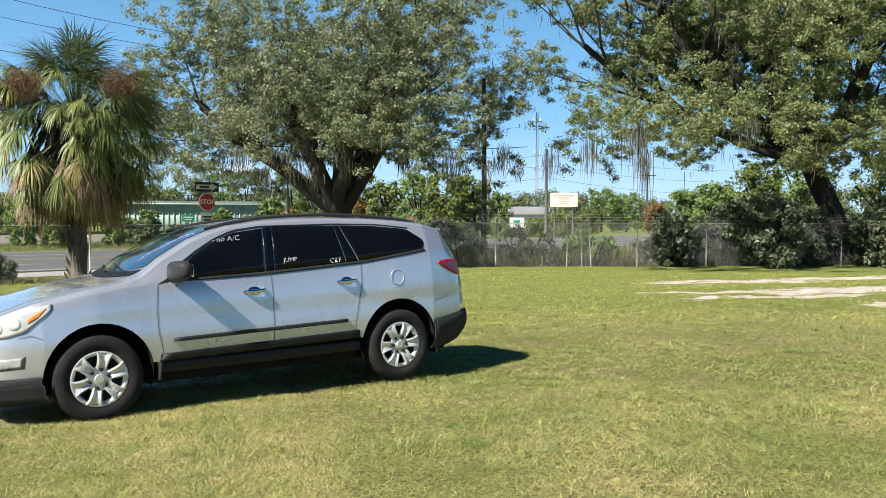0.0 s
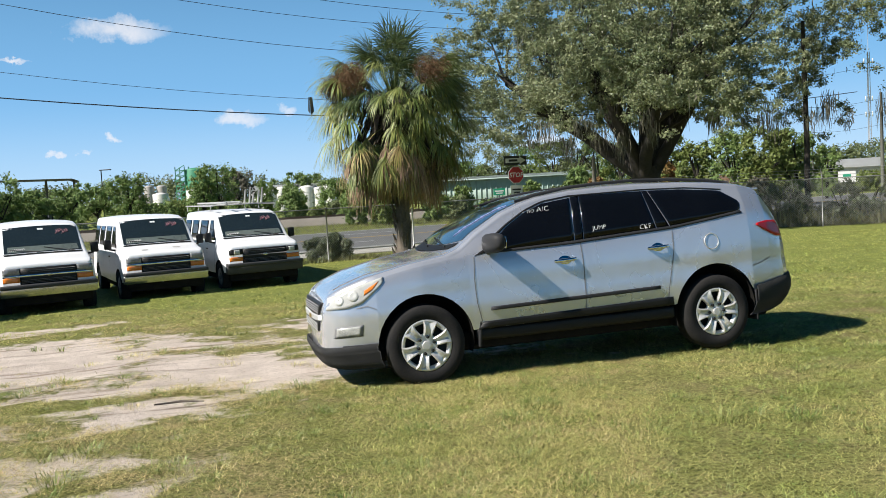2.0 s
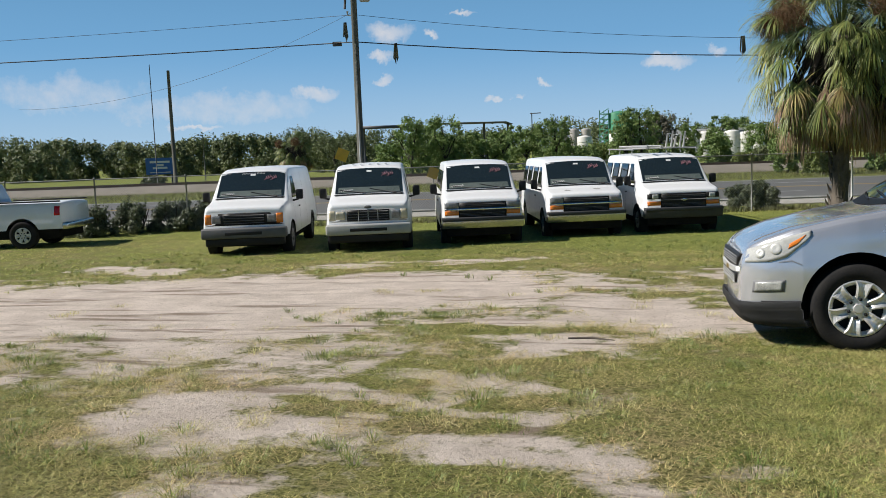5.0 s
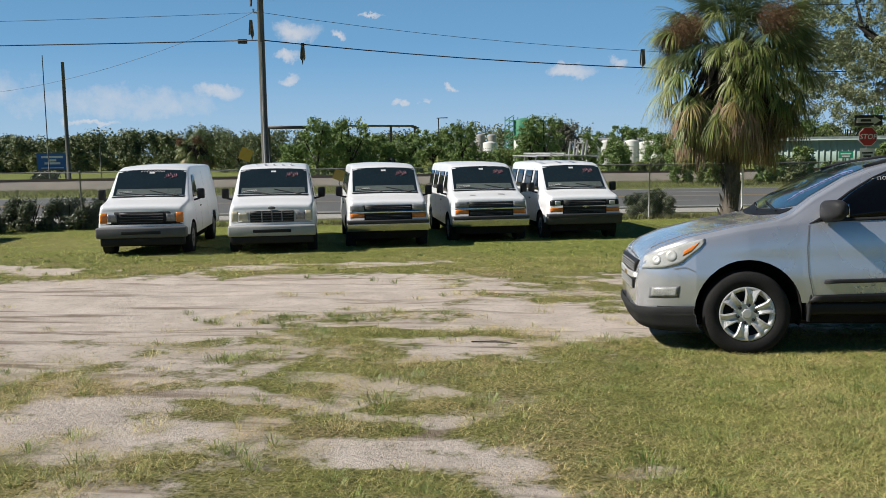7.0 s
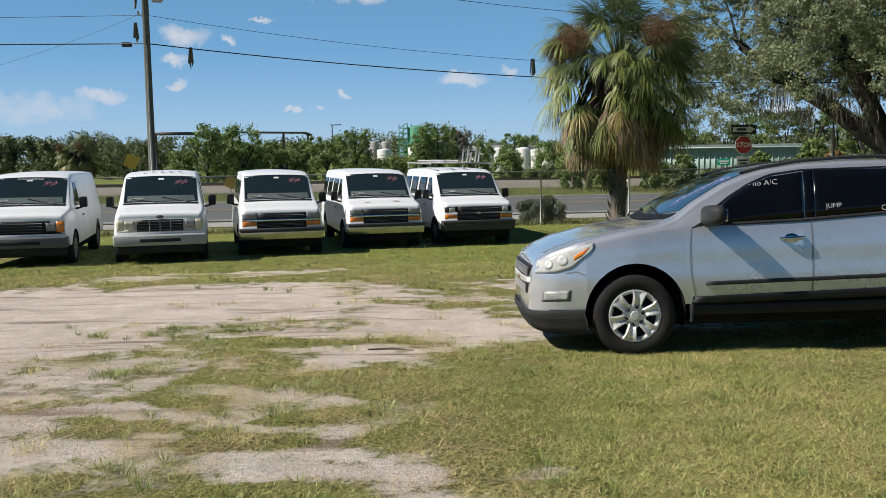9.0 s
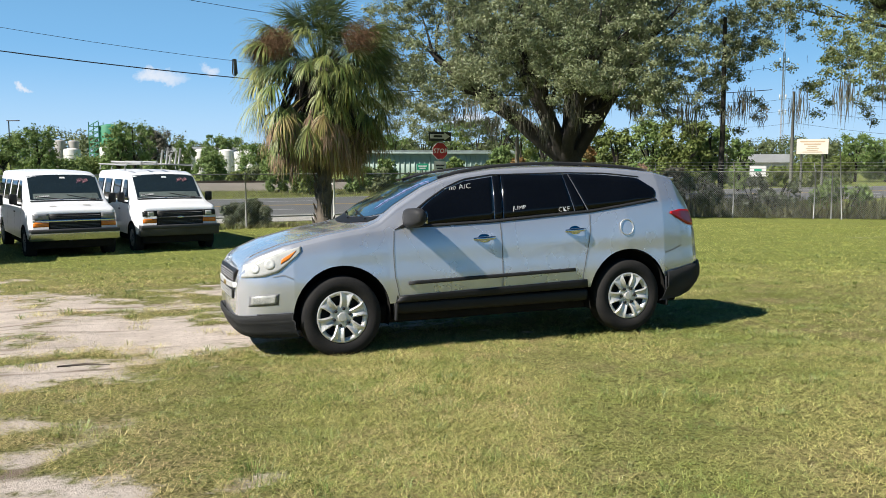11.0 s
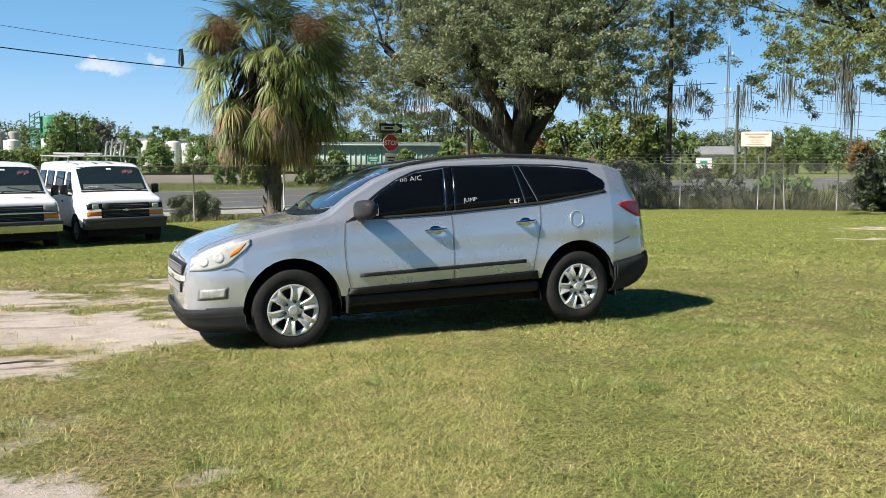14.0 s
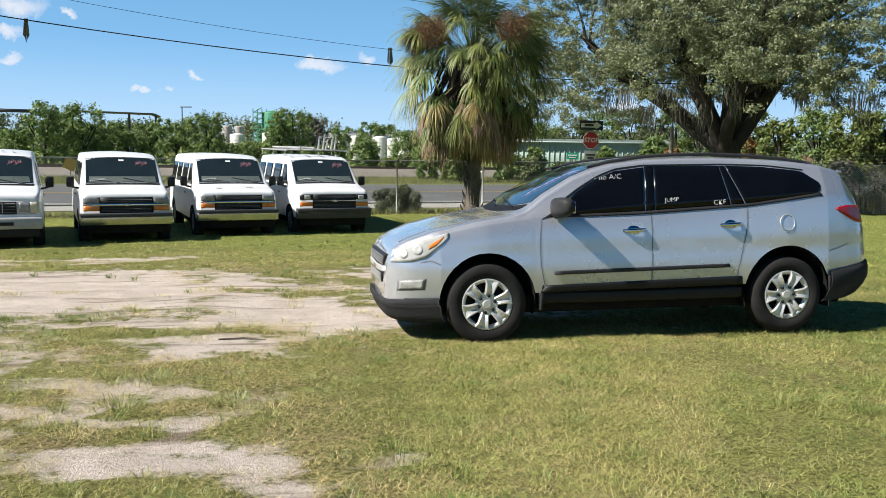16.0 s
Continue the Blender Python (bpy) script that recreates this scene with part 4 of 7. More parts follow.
# ---------------------------------------------------------------- the row of white vans
VAN = Shell(
    top=[(-2.70, 1.08), (-2.69, 1.13), (-2.64, 1.17), (-2.5, 1.205), (-2.05, 1.275), (-1.88, 1.34), (-1.24, 1.93), (-1.10, 1.99), (-0.8, 2.04), (0.0, 2.06), (2.4, 2.05), (2.62, 1.99), (2.68, 1.9), (2.70, 1.7)],
    shoulder=[(-2.70, 1.03), (-2.69, 1.075), (-2.64, 1.11), (-2.5, 1.145), (-2.05, 1.185), (-1.88, 1.21), (-1.2, 1.22), (2.6, 1.22), (2.70, 1.1)],
    width=[(-2.70, 0.90), (-2.66, 0.94), (-2.5, 0.975), (-1.9, 1.0), (2.5, 1.0), (2.66, 0.97), (2.70, 0.92)],
    arches=[(-1.92, 0.37, 0.43), (1.62, 0.37, 0.43)],
    sill=[(-2.70, 0.50), (-1.4, 0.44), (2.7, 0.46)],
    lean=0.17, edge=0.10, belly=0.03)
M_bumper = mat("worn silver bumper", (0.60, 0.59, 0.56), (0.46, 0.45, 0.42), rough=0.24, metal=0.92, scale=3, fine=40)
M_greyb = mat("grey bumper plastic", (0.085, 0.085, 0.09), (0.12, 0.12, 0.12), rough=0.6, scale=3, fine=60)
M_blackb = mat("black bumper plastic", (0.03, 0.03, 0.033), (0.045, 0.045, 0.047), rough=0.6, scale=3, fine=60)
M_darklens = mat("clear lamp over dark bowl", (0.12, 0.125, 0.13), (0.26, 0.26, 0.26), rough=0.12, scale=9, fine=60, coat=0.9)
M_paleb = mat("pale grey bumper", (0.42, 0.42, 0.41), (0.33, 0.33, 0.32), rough=0.5, scale=3, fine=60)
M_cream = mat("yellowed lamp lens", (0.50, 0.44, 0.30), (0.6, 0.55, 0.42), rough=0.25, scale=9, fine=60, coat=0.4)
M_dash = mat("grey dashboard behind glass", (0.14, 0.165, 0.15), (0.09, 0.11, 0.10), rough=0.25, scale=3, fine=30, coat=0.6)
M_steelc = mat("steel wheel", (0.30, 0.30, 0.30), (0.2, 0.19, 0.18), rough=0.5, metal=0.5, scale=8, fine=60)


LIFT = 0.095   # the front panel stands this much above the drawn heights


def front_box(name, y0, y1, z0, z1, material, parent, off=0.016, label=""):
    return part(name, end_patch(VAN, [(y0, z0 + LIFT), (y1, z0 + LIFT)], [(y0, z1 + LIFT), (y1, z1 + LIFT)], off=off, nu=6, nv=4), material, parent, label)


def build_van(m, kind, label, windows=False, rack=False, chipped=False):
    van = thing("van", label, "van", "row of white vans", m=m)
    part("body", VAN.body(stations(VAN, -2.70, 2.70, 44)), M_white, van)
    part("windshield", top_patch(VAN, -1.86, -1.235, 0.80, 0.77, 0.008, 12, 10, 0.03), M_vanglass, van, "windshield with marker writing")
    ws = lambda s, x: Vector((x, s, VAN.high(x, s) + 0.014))
    part("wiper", tube_bm([ws(-0.65, -1.86), ws(-0.2, -1.80), ws(-0.02, -1.76)], 0.012, 5), M_black, van)
    part("wiper", tube_bm([ws(0.1, -1.86), ws(0.5, -1.80), ws(0.68, -1.76)], 0.012, 5), M_black, van)
    part("cowl", top_patch(VAN, -1.94, -1.875, 0.80, 0.82, 0.008, 12, 3, 0.03), M_black, van)
    rnd = random.Random(kind)
    for k in range(6):
        y, x = -0.30 - 0.045 * k, -1.45 + 0.02 * (k % 3)
        part("faded_stroke", tube_bm([ws(y, x), ws(y - 0.05, x + 0.05 - 0.03 * (k % 2)), ws(y - 0.02, x + 0.09)], 0.009, 5), M_pinkchalk, van)
    for k in range(7):
        y, x = 0.70 - 0.045 * k, -1.80
        part("faded_stroke", tube_bm([ws(y, x), ws(y - 0.03, x + 0.05), ws(y - 0.05, x + 0.01)], 0.006, 5), M_chalk, van)
    if kind == 1:
        for k in range(8):
            y = 0.26 - 0.07 * k
            part("faded_stroke", tube_bm([ws(y, -1.30), ws(y - 0.035, -1.27), ws(y - 0.05, -1.30)], 0.007, 5), M_chalk, van)
    if kind in (1, 2):
        # square lamps either side of a barred grille
        front_box("grille_surround", -0.895, 0.895, 0.655, 0.935, M_black if kind == 1 else M_paleb, van, 0.006)
        g = front_box("grille", -0.48, 0.48, 0.67, 0.92, M_black, van, 0.012)
        for k in range(4):
            z = 0.80 + 0.058 * k
            part("grille_bar", tube_bm([(-2.725, -0.46, z), (-2.735, 0, z), (-2.725, 0.46, z)], 0.009, 6), M_greyb, g)
        if kind == 2:
            for k in range(3):
                y = -0.22 + 0.22 * k
                part("grille_bar", tube_bm([(-2.735, y, 0.775), (-2.735, y, 1.005)], 0.010, 6), M_paleb, g)
            bm = bmesh.new()
            lathe(bm, [(0, 0.014), (0.06, 0.012), (0.075, 0.0)], 20, Matrix.Translation((-2.695, 0, 1.075)) @ Matrix.Rotation(radians(-90), 4, "Y") @ Matrix.Diagonal((0.5, 1.2, 1, 1)))
            part("badge", bm, M_greyb, van, "plain dark oval badge")
        for s in (-1, 1):
            front_box("headlight", s * 0.63 - 0.10, s * 0.63 + 0.10, 0.715, 0.885, M_darklens if (kind == 1 or s < 0) else M_cream, van, 0.02, "square headlight")
            front_box("indicator", s * 0.815 - 0.075, s * 0.815 + 0.075, 0.69, 0.915, M_amber if kind == 1 else M_cream, van, 0.02, "corner indicator lens")
        bumper_mat = M_greyb if kind == 1 else M_paleb
        bp = part("front_bumper", box_bm(-2.86, -2.60, -0.97, 0.97, 0.46, 0.70, bevel=0.04), bumper_mat, van, "dark grey front bumper" if kind == 1 else "pale grey front bumper")
        part("bumper_slot", box_bm(-2.868, -2.85, -0.42, 0.42, 0.54, 0.61, bevel=0.006), M_black, bp)
        part("bumper_apron", box_bm(-2.74, -2.5, -0.90, 0.90, 0.28, 0.46, bevel=0.02), M_black, van)
    else:
        g = front_box("grille", -0.57, 0.57, 0.60, 0.975, M_black, van, 0.012)
        for k in range(6):
            z = 0.725 + 0.03 * k if k < 4 else 0.845 + 0.035 * k
            part("grille_bar", tube_bm([(-2.722, -0.54, z), (-2.732, 0, z), (-2.722, 0.54, z)], 0.006, 5), M_greyb, g)
        part("grille_bar", end_patch(VAN, [(-0.90, 0.88), (0.90, 0.88)], [(-0.90, 0.933), (0.90, 0.933)], off=0.026, nu=10, nv=3) if kind == 3 else tube_bm([(-2.735, -0.57, 0.905), (-2.745, 0, 0.905), (-2.735, 0.57, 0.905)], 0.014, 6), M_chrome if kind == 3 else M_greyb, g, "cross bar")
        bm = bmesh.new()
        box(bm, -0.075, 0.075, -0.018, 0.018, -0.01, 0.01, bevel=0.004)
        box(bm, -0.028, 0.028, -0.03, 0.03, -0.011, 0.011, bevel=0.004)
        bmesh.ops.transform(bm, matrix=Matrix.Translation((-2.768, 0, 0.905)) @ Matrix.Rotation(radians(90), 4, "Z") @ Matrix.Rotation(radians(90), 4, "X"), verts=bm.verts)
        part("badge", bm, M_bumper, g, "plain cross-shaped badge")
        for s in (-1, 1):
            front_box("headlight", s * 0.735 - 0.165, s * 0.735 + 0.165, 0.838, 0.975, M_darklens if kind == 3 else M_black, van, 0.02, "clear headlight")
            front_box("indicator", s * 0.735 - 0.165, s * 0.735 + 0.165, 0.675, 0.78, M_amber, van, 0.022, "amber indicator lens")
            if kind == 4:
                front_box("headlight", s * 0.71 - 0.075, s * 0.71 + 0.075, 0.85, 0.955, M_lens, van, 0.028, "clear square headlight")
        bm = box_bm(-2.85, -2.56, -0.98, 0.98, 0.45, 0.645, bevel=0.022)
        for v_ in bm.verts:
            v_.co.x += 0.16 * max(0.0, 0.645 - v_.co.z) + 0.10 * v_.co.y ** 2 * (v_.co.x < -2.7)
        part("front_bumper", bm, M_bumper if kind == 3 else M_blackb, van, "worn silver front bumper" if kind == 3 else "black front bumper")
        part("bumper_step", box_bm(-2.83, -2.56, -0.97, 0.97, 0.635, 0.72, bevel=0.02), M_blackb, van)
        part("bumper_apron", box_bm(-2.60, -2.4, -0.88, 0.88, 0.26, 0.46, bevel=0.02), M_under, van)
    if chipped:
        for cy_, cx_, rad_ in ((-0.34, -2.30, 0.10), (0.42, -2.38, 0.075)):
            ring_ = [(cx_ + rad_ * rnd.uniform(0.55, 1.1) * math.cos(k * 0.785), cy_ + rad_ * rnd.uniform(0.7, 1.35) * math.sin(k * 0.785)) for k in range(8)]
            bm = bmesh.new()
            bm.faces.new([bm.verts.new((x, y, VAN.high(x, y) + 0.007)) for x, y in ring_])
            bmesh.ops.triangulate(bm, faces=bm.faces[:])
            part("bare_patch", bm, M_paleb, van, "grey patch where the bonnet paint has flaked off")
    part("sticker", top_patch(VAN, -1.34, -1.30, 0.06, 0.06, 0.012, 3, 3), M_chalk, van, "small white sticker")
    part("dashboard", top_patch(VAN, -1.845, -1.715, 0.74, 0.72, 0.0105, 12, 5, 0.03), M_dash, van, "grey dashboard seen through the glass")
    for s in (-1, 1):
        part("door_window", side_patch(VAN, [(-1.46, 1.29), (-0.72, 1.29)], [(-1.02, 1.80), (-0.72, 1.80)], s, 0.008, 10, 6), M_glass, van, "dark door window")
        part("door_gap", seam(VAN, [(-1.52, 1.2), (-1.50, 0.9), (-1.45, 0.5)], s), M_seam, van)
        part("door_gap", seam(VAN, [(-0.62, 1.85), (-0.62, 1.2), (-0.62, 0.5)], s), M_seam, van)
        part("door_gap", seam(VAN, [(0.55, 1.85), (0.55, 1.2), (0.55, 0.5)], s), M_seam, van)
        if windows:
            for x0, x1 in ((-0.50, 0.42), (0.66, 1.48), (1.66, 2.44)):
                part("side_window", side_patch(VAN, [(x0, 1.30), (x1, 1.30)], [(x0, 1.80), (x1, 1.80)], s, 0.008, 8, 5), M_glass, van, "dark side window")
        arm = part("mirror_arm", tube_bm([(-1.42, s * 0.95, 1.22), (-1.47, s * 1.08, 1.25), (-1.45, s * 1.08, 1.40)], 0.025, 6), M_black, van)
        mir = part("wing_mirror", box_bm(-1.53, -1.42, s * 1.12 - 0.085, s * 1.12 + 0.085, 1.25, 1.49, bevel=0.03), M_black, van, "black door mirror")
        part("mirror_glass", box_bm(-1.42, -1.413, s * 1.12 - 0.07, s * 1.12 + 0.07, 1.28, 1.46), M_chrome, mir)
        part("door_handle", box_bm(-0.78, -0.66, s * 1.0 - 0.012, s * 1.0 + 0.016, 1.04, 1.07, bevel=0.006), M_black, van)
        for wx in (-1.92, 1.62):
            wheel(van, wx, s * 0.87, 0.37, 0.23, 0.21, s, cover=M_steelc, turn=0.2)
    part("rear_bumper", box_bm(2.60, 2.82, -0.97, 0.97, 0.42, 0.56, bevel=0.03), M_greyb, van)
    part("underbody", box_bm(-2.4, 2.5, -0.84, 0.84, 0.24, 0.50, bevel=0.03), M_under, van)
    for k in range(5):
        part("roof_lamp", box_bm(-1.02, -0.94, -0.4 + 0.2 * k - 0.03, -0.4 + 0.2 * k + 0.03, 2.02, 2.045, bevel=0.008), M_white, van) if kind == 2 else None
    if rack:
        rk = part("ladder_rack", tube_bm([(-1.0, -0.85, 2.17), (2.3, -0.85, 2.2)], 0.02, 6), M_paleb, van, "galvanised ladder rack")
        part("rack_rail", tube_bm([(-1.0, 0.85, 2.17), (2.3, 0.85, 2.2)], 0.02, 6), M_paleb, rk)
        for x in (-0.9, 0.6, 2.1):
            part("rack_bar", tube_bm([(x, -0.87, 2.04), (x, -0.85, 2.19), (x, 0.85, 2.19), (x, 0.87, 2.04)], 0.018, 6), M_paleb, rk)
        for x, t in ((-0.8, 0.42), (-0.45, 0.36), (0.1, 0.30), (0.4, 0.46), (0.95, 0.40)):
            part("rack_stop", tube_bm([(x, -0.55, 2.19), (x - 0.16, -0.56, 2.19 + t)], 0.03, 6), M_paleb, rk, "upright rack arm")
        for y in (0.10, 0.48):
            part("ladder_rail", tube_bm([(-1.1, y, 2.24), (2.4, y, 2.26)], 0.03, 6), M_paleb, rk)
        for k in range(11):
            part("ladder_rung", tube_bm([(-0.95 + 0.32 * k, 0.10, 2.24), (-0.95 + 0.32 * k, 0.48, 2.24)], 0.015, 5), M_paleb, rk)
    return van


VAN_BACK = Vector((-0.62, 0.785, 0)).normalized()
for (nx_, ny_, turn, kind, label, windows, rack) in (
        (-15.40, 13.25, 127.5, 1, "white cargo van with black barred grille and amber corner lamps", False, False),
        (-13.10, 14.85, 128.5, 2, "older white van with pale grey bumper and barred grille", False, False),
        (-11.50, 17.15, 128.3, 3, "white passenger van with worn silver bumper", True, False),
        (-9.90, 19.40, 128.0, 3, "white passenger van with chipped bonnet paint and silver bumper", True, False),
        (-8.00, 21.05, 127.0, 4, "white work van with a ladder rack on its roof", True, True)):
    c = Vector((nx_, ny_, 0)) + VAN_BACK * 2.7
    build_van(Matrix.Translation((c.x, c.y, ground_z(nx_, ny_) - 0.06)) @ Matrix.Rotation(radians(turn), 4, "Z"), kind, label, windows, rack, "chipped" in label)

# ---------------------------------------------------------------- chain-link fence
M_galv = mat("weathered galvanised steel", (0.30, 0.30, 0.29), (0.22, 0.22, 0.21), rough=0.55, metal=0.5, scale=3, fine=60)
M_wire = mat("dull fence wire", (0.34, 0.34, 0.335), (0.24, 0.24, 0.235), rough=0.6, metal=0.4, scale=2, fine=40)


def fence(p0, p1, height, label, spacing=3.05, barbed=0):
    a, b = Vector((*p0, 0)), Vector((*p1, 0))
    d = b - a
    length = d.length
    d.normalize()
    n = Vector((-d.y, d.x, 0))
    f = thing("chain_link_fence", label, "fence")
    gz = lambda u: ground_z(*(a + d * u).xy)
    count = int(length / spacing)
    for k in range(count + 1):
        u = k * spacing
        p = a + d * u
        lean = random.uniform(-0.03, 0.03)
        bm = tube_bm([(p.x, p.y, gz(u) - 0.1), (p.x + d.x * lean, p.y + d.y * lean, gz(u) + height + 0.04)], 0.025, 8)
        post = part("post", bm, M_galv, f)
        part("post_cap", tube_bm([(p.x + d.x * lean, p.y + d.y * lean, gz(u) + height + 0.03), (p.x + d.x * lean, p.y + d.y * lean, gz(u) + height + 0.07)], [0.036, 0.012], 8), M_galv, post)
        if barbed:
            part("barb_arm", tube_bm([(p.x, p.y, gz(u) + height), (p.x + n.x * 0.22, p.y + n.y * 0.22, gz(u) + height + 0.36)], 0.016, 6), M_galv, post)
    part("top_rail", tube_bm([(*(a + d * u).xy, gz(u) + height) for u in np.linspace(0, length, 20)], 0.019, 6), M_galv, f)
    for s in range(barbed):
        o = n * 0.07 * (s + 1)
        part("barbed_wire", tube_bm([(*(a + d * u + o).xy, gz(u) + height + 0.12 * (s + 1)) for u in np.linspace(0, length, 20)], 0.006, 4), M_wire, f)
    # woven wire: two families of slanting strands
    verts, faces = [], []
    step, w = 0.085, 0.0042
    for slope in (1, -1):
        u = -height if slope > 0 else 0.0
        end = length if slope > 0 else length + height
        while u < end:
            u0, z0, u1, z1 = u, 0.03, u + slope * height, height
            if u0 < 0:
                z0, u0 = z0 - u0 * 1.0, 0.0
            if u1 < 0:
                u1, z1 = 0.0, u / 1.0
            if u0 > length:
                z0, u0 = u - length, length
            if u1 > length:
                z1, u1 = length - u, length
            if z1 - z0 > 0.05:
                g0, g1 = gz(u0), gz(u1)
                base = len(verts)
                for uu, zz in ((u0, z0 + g0), (u1, z1 + g1)):
                    q = a + d * uu + n * (0.004 * slope)
                    verts += [(q.x + d.x * w, q.y + d.y * w, zz), (q.x - d.x * w, q.y - d.y * w, zz), (q.x + n.x * 2 * w, q.y + n.y * 2 * w, zz)]
                for k in range(3):
                    faces.append((base + k, base + (k + 1) % 3, base + 3 + (k + 1) % 3, base + 3 + k))
            u += step
    mesh = mesh_part("woven_wire", pydata(verts, faces), M_wire, f, "grey woven wire mesh", smooth=False)
    tagged(mesh, kind="stuff")
    return f


F0, FC, F1 = (-44.0, 4.4), (3.0, 36.0), (46.0, 31.8)
fence(F0, FC, 1.80, "grey chain-link fence along the roadside behind the vans")
fence(FC, F1, 1.85, "chain-link fence with barbed wire in the trees' shade", barbed=3)
post_w = thing("marker_post", "white metal post with a short arm by the fence", "post")
px, py = -5.85, 29.45
M_whitep = mat("chipped white paint", (0.66, 0.66, 0.63), (0.5, 0.5, 0.47), rough=0.6, scale=6, fine=60)
part("upright", tube_bm([(px, py, ground_z(px, py) - 0.1), (px, py, 1.25)], 0.03, 8), M_whitep, post_w)
for az_, d_, top_, lean_ in ((-20.6, 37.1, 2.25, -0.14), (-20.0, 37.3, 1.5, 0.02)):
    qx, qy = at(az_, d_)
    prop = thing("leaning_post", "grey weathered post leaning at the fence", "post")
    part("upright", tube_bm([(qx, qy, ground_z(qx, qy) - 0.1), (qx + lean_, qy + 0.1, top_)], 0.024, 8), M_galv, prop)
part("arm", tube_bm([(px, py, 1.02), (px - 0.28, py, 1.10)], 0.022, 8), M_whitep, post_w)


# ---------------------------------------------------------------- plants
M_bark = mat("dark live oak bark", (0.018, 0.015, 0.013), (0.048, 0.041, 0.035), rough=0.95, scale=1.5, fine=14, bump=0.8)
M_pbark = mat("grey palm trunk", (0.15, 0.125, 0.10), (0.06, 0.05, 0.04), rough=0.95, scale=2.5, fine=18, bump=0.8)
M_oakleaf = mat("oak leaves", (0.155, 0.188, 0.088), (0.27, 0.295, 0.16), rough=0.5, scale=0.35, fine=3, island=0.42, trans=0.25)
M_oakleaf2 = mat("fresher oak leaves", (0.115, 0.15, 0.052), (0.225, 0.255, 0.10), rough=0.5, scale=0.35, fine=3, island=0.42, trans=0.25)
M_moss = mat("grey hanging moss", (0.11, 0.105, 0.08), (0.18, 0.172, 0.13), rough=0.95, scale=1, fine=8, island=0.3, trans=0.25)
M_frond = mat("green palm fronds", (0.115, 0.155, 0.037), (0.27, 0.29, 0.09), rough=0.5, scale=0.8, fine=6, island=0.5, trans=0.1)
M_newfrond = mat("young dark green palm fronds", (0.085, 0.13, 0.05), (0.16, 0.20, 0.08), rough=0.4, scale=0.8, fine=6, island=0.35, trans=0.2)
M_fading = mat("fading palm fronds", (0.20, 0.205, 0.047), (0.34, 0.24, 0.11), rough=0.55, scale=1.2, fine=6, island=0.5, trans=0.1)
M_dead = mat("dead tan palm fronds", (0.40, 0.28, 0.18), (0.15, 0.10, 0.065), rough=0.8, scale=0.8, fine=6, island=0.4, trans=0.15)
M_shadethatch = mat("old palm thatch in crown shade tone", (0.06, 0.047, 0.032), (0.03, 0.024, 0.018), rough=0.95, scale=2, fine=20, island=0.4)
M_seed = mat("brown palm flower stalks", (0.17, 0.09, 0.045), (0.11, 0.06, 0.03), rough=0.9, scale=2, fine=20, island=0.4)
M_bush = mat("dark hedge leaves", (0.07, 0.092, 0.045), (0.13, 0.15, 0.085), rough=0.5, scale=0.8, fine=5, island=0.45, trans=0.2)
M_tree = mat("roadside tree leaves", (0.11, 0.185, 0.045), (0.21, 0.275, 0.085), rough=0.7, scale=0.2, fine=1.5, island=0.25, trans=0.2)
M_tree2 = mat("light tree leaves", (0.12, 0.17, 0.035), (0.19, 0.22, 0.06), rough=0.7, scale=0.2, fine=1.5, island=0.25, trans=0.25)
M_autumn = mat("turning orange leaves", (0.22, 0.16, 0.045), (0.24, 0.11, 0.035), rough=0.6, scale=0.5, fine=2, island=0.4, trans=0.2)
M_wood = mat("far woodland leaves", (0.10, 0.13, 0.05), (0.17, 0.195, 0.085), rough=0.7, scale=0.05, fine=0.5, island=0.35, trans=0.15)


def leaf_cloud(centres, radii, counts, size, seed, flat=0.8, shell=0.55, loose=0.6):
    """Small leaf sprays scattered through clumps, each a triangle with its own turn."""
    rng = np.random.default_rng(seed)
    pts, outward = [], []
    for c, r, n in zip(centres, radii, counts):
        v = rng.normal(size=(n, 3))
        v /= np.linalg.norm(v, axis=1)[:, None]
        k = (shell + (1 - shell) * rng.random(n)) * (0.85 + 0.3 * rng.random(n))
        pts.append(np.array(c) + v * k[:, None] * np.array([r, r, r * flat]))
        outward.append(v)
    p, out = np.concatenate(pts), np.concatenate(outward)
    n = len(p)
    face = out + loose * rng.normal(size=(n, 3)) + np.array([0, 0, 0.45])
    a = np.cross(face, rng.normal(size=(n, 3)))
    a /= np.linalg.norm(a, axis=1)[:, None]
    b = np.cross(a, face)
    b /= np.linalg.norm(b, axis=1)[:, None]
    s = size * (0.55 + 0.9 * rng.random(n))[:, None]
    up = np.cross(a, b) * s * 0.25
    v = np.stack([p - a * s, p - b * s * 0.75 + up, p + a * s * 0.9 + b * s * 0.35], 1).reshape(-1, 3)
    return v.tolist(), np.arange(3 * n).reshape(-1, 3).tolist()


def branch(bm, start, direction, length, radius, rng, bend=0.25, up=0.1, steps=6, taper=0.6):
    pts, rad = [Vector(start)], [radius]
    d = Vector(direction).normalized()
    for k in range(steps):
        d = (d + Vector((rng.uniform(-bend, bend), rng.uniform(-bend, bend), rng.uniform(-bend, bend) * 0.6 + up))).normalized()
        pts.append(pts[-1] + d * length / steps)
        rad.append(radius * (1 - (1 - taper) * (k + 1) / steps))
    tube(bm, pts, rad, 8)
    return pts, rad, d


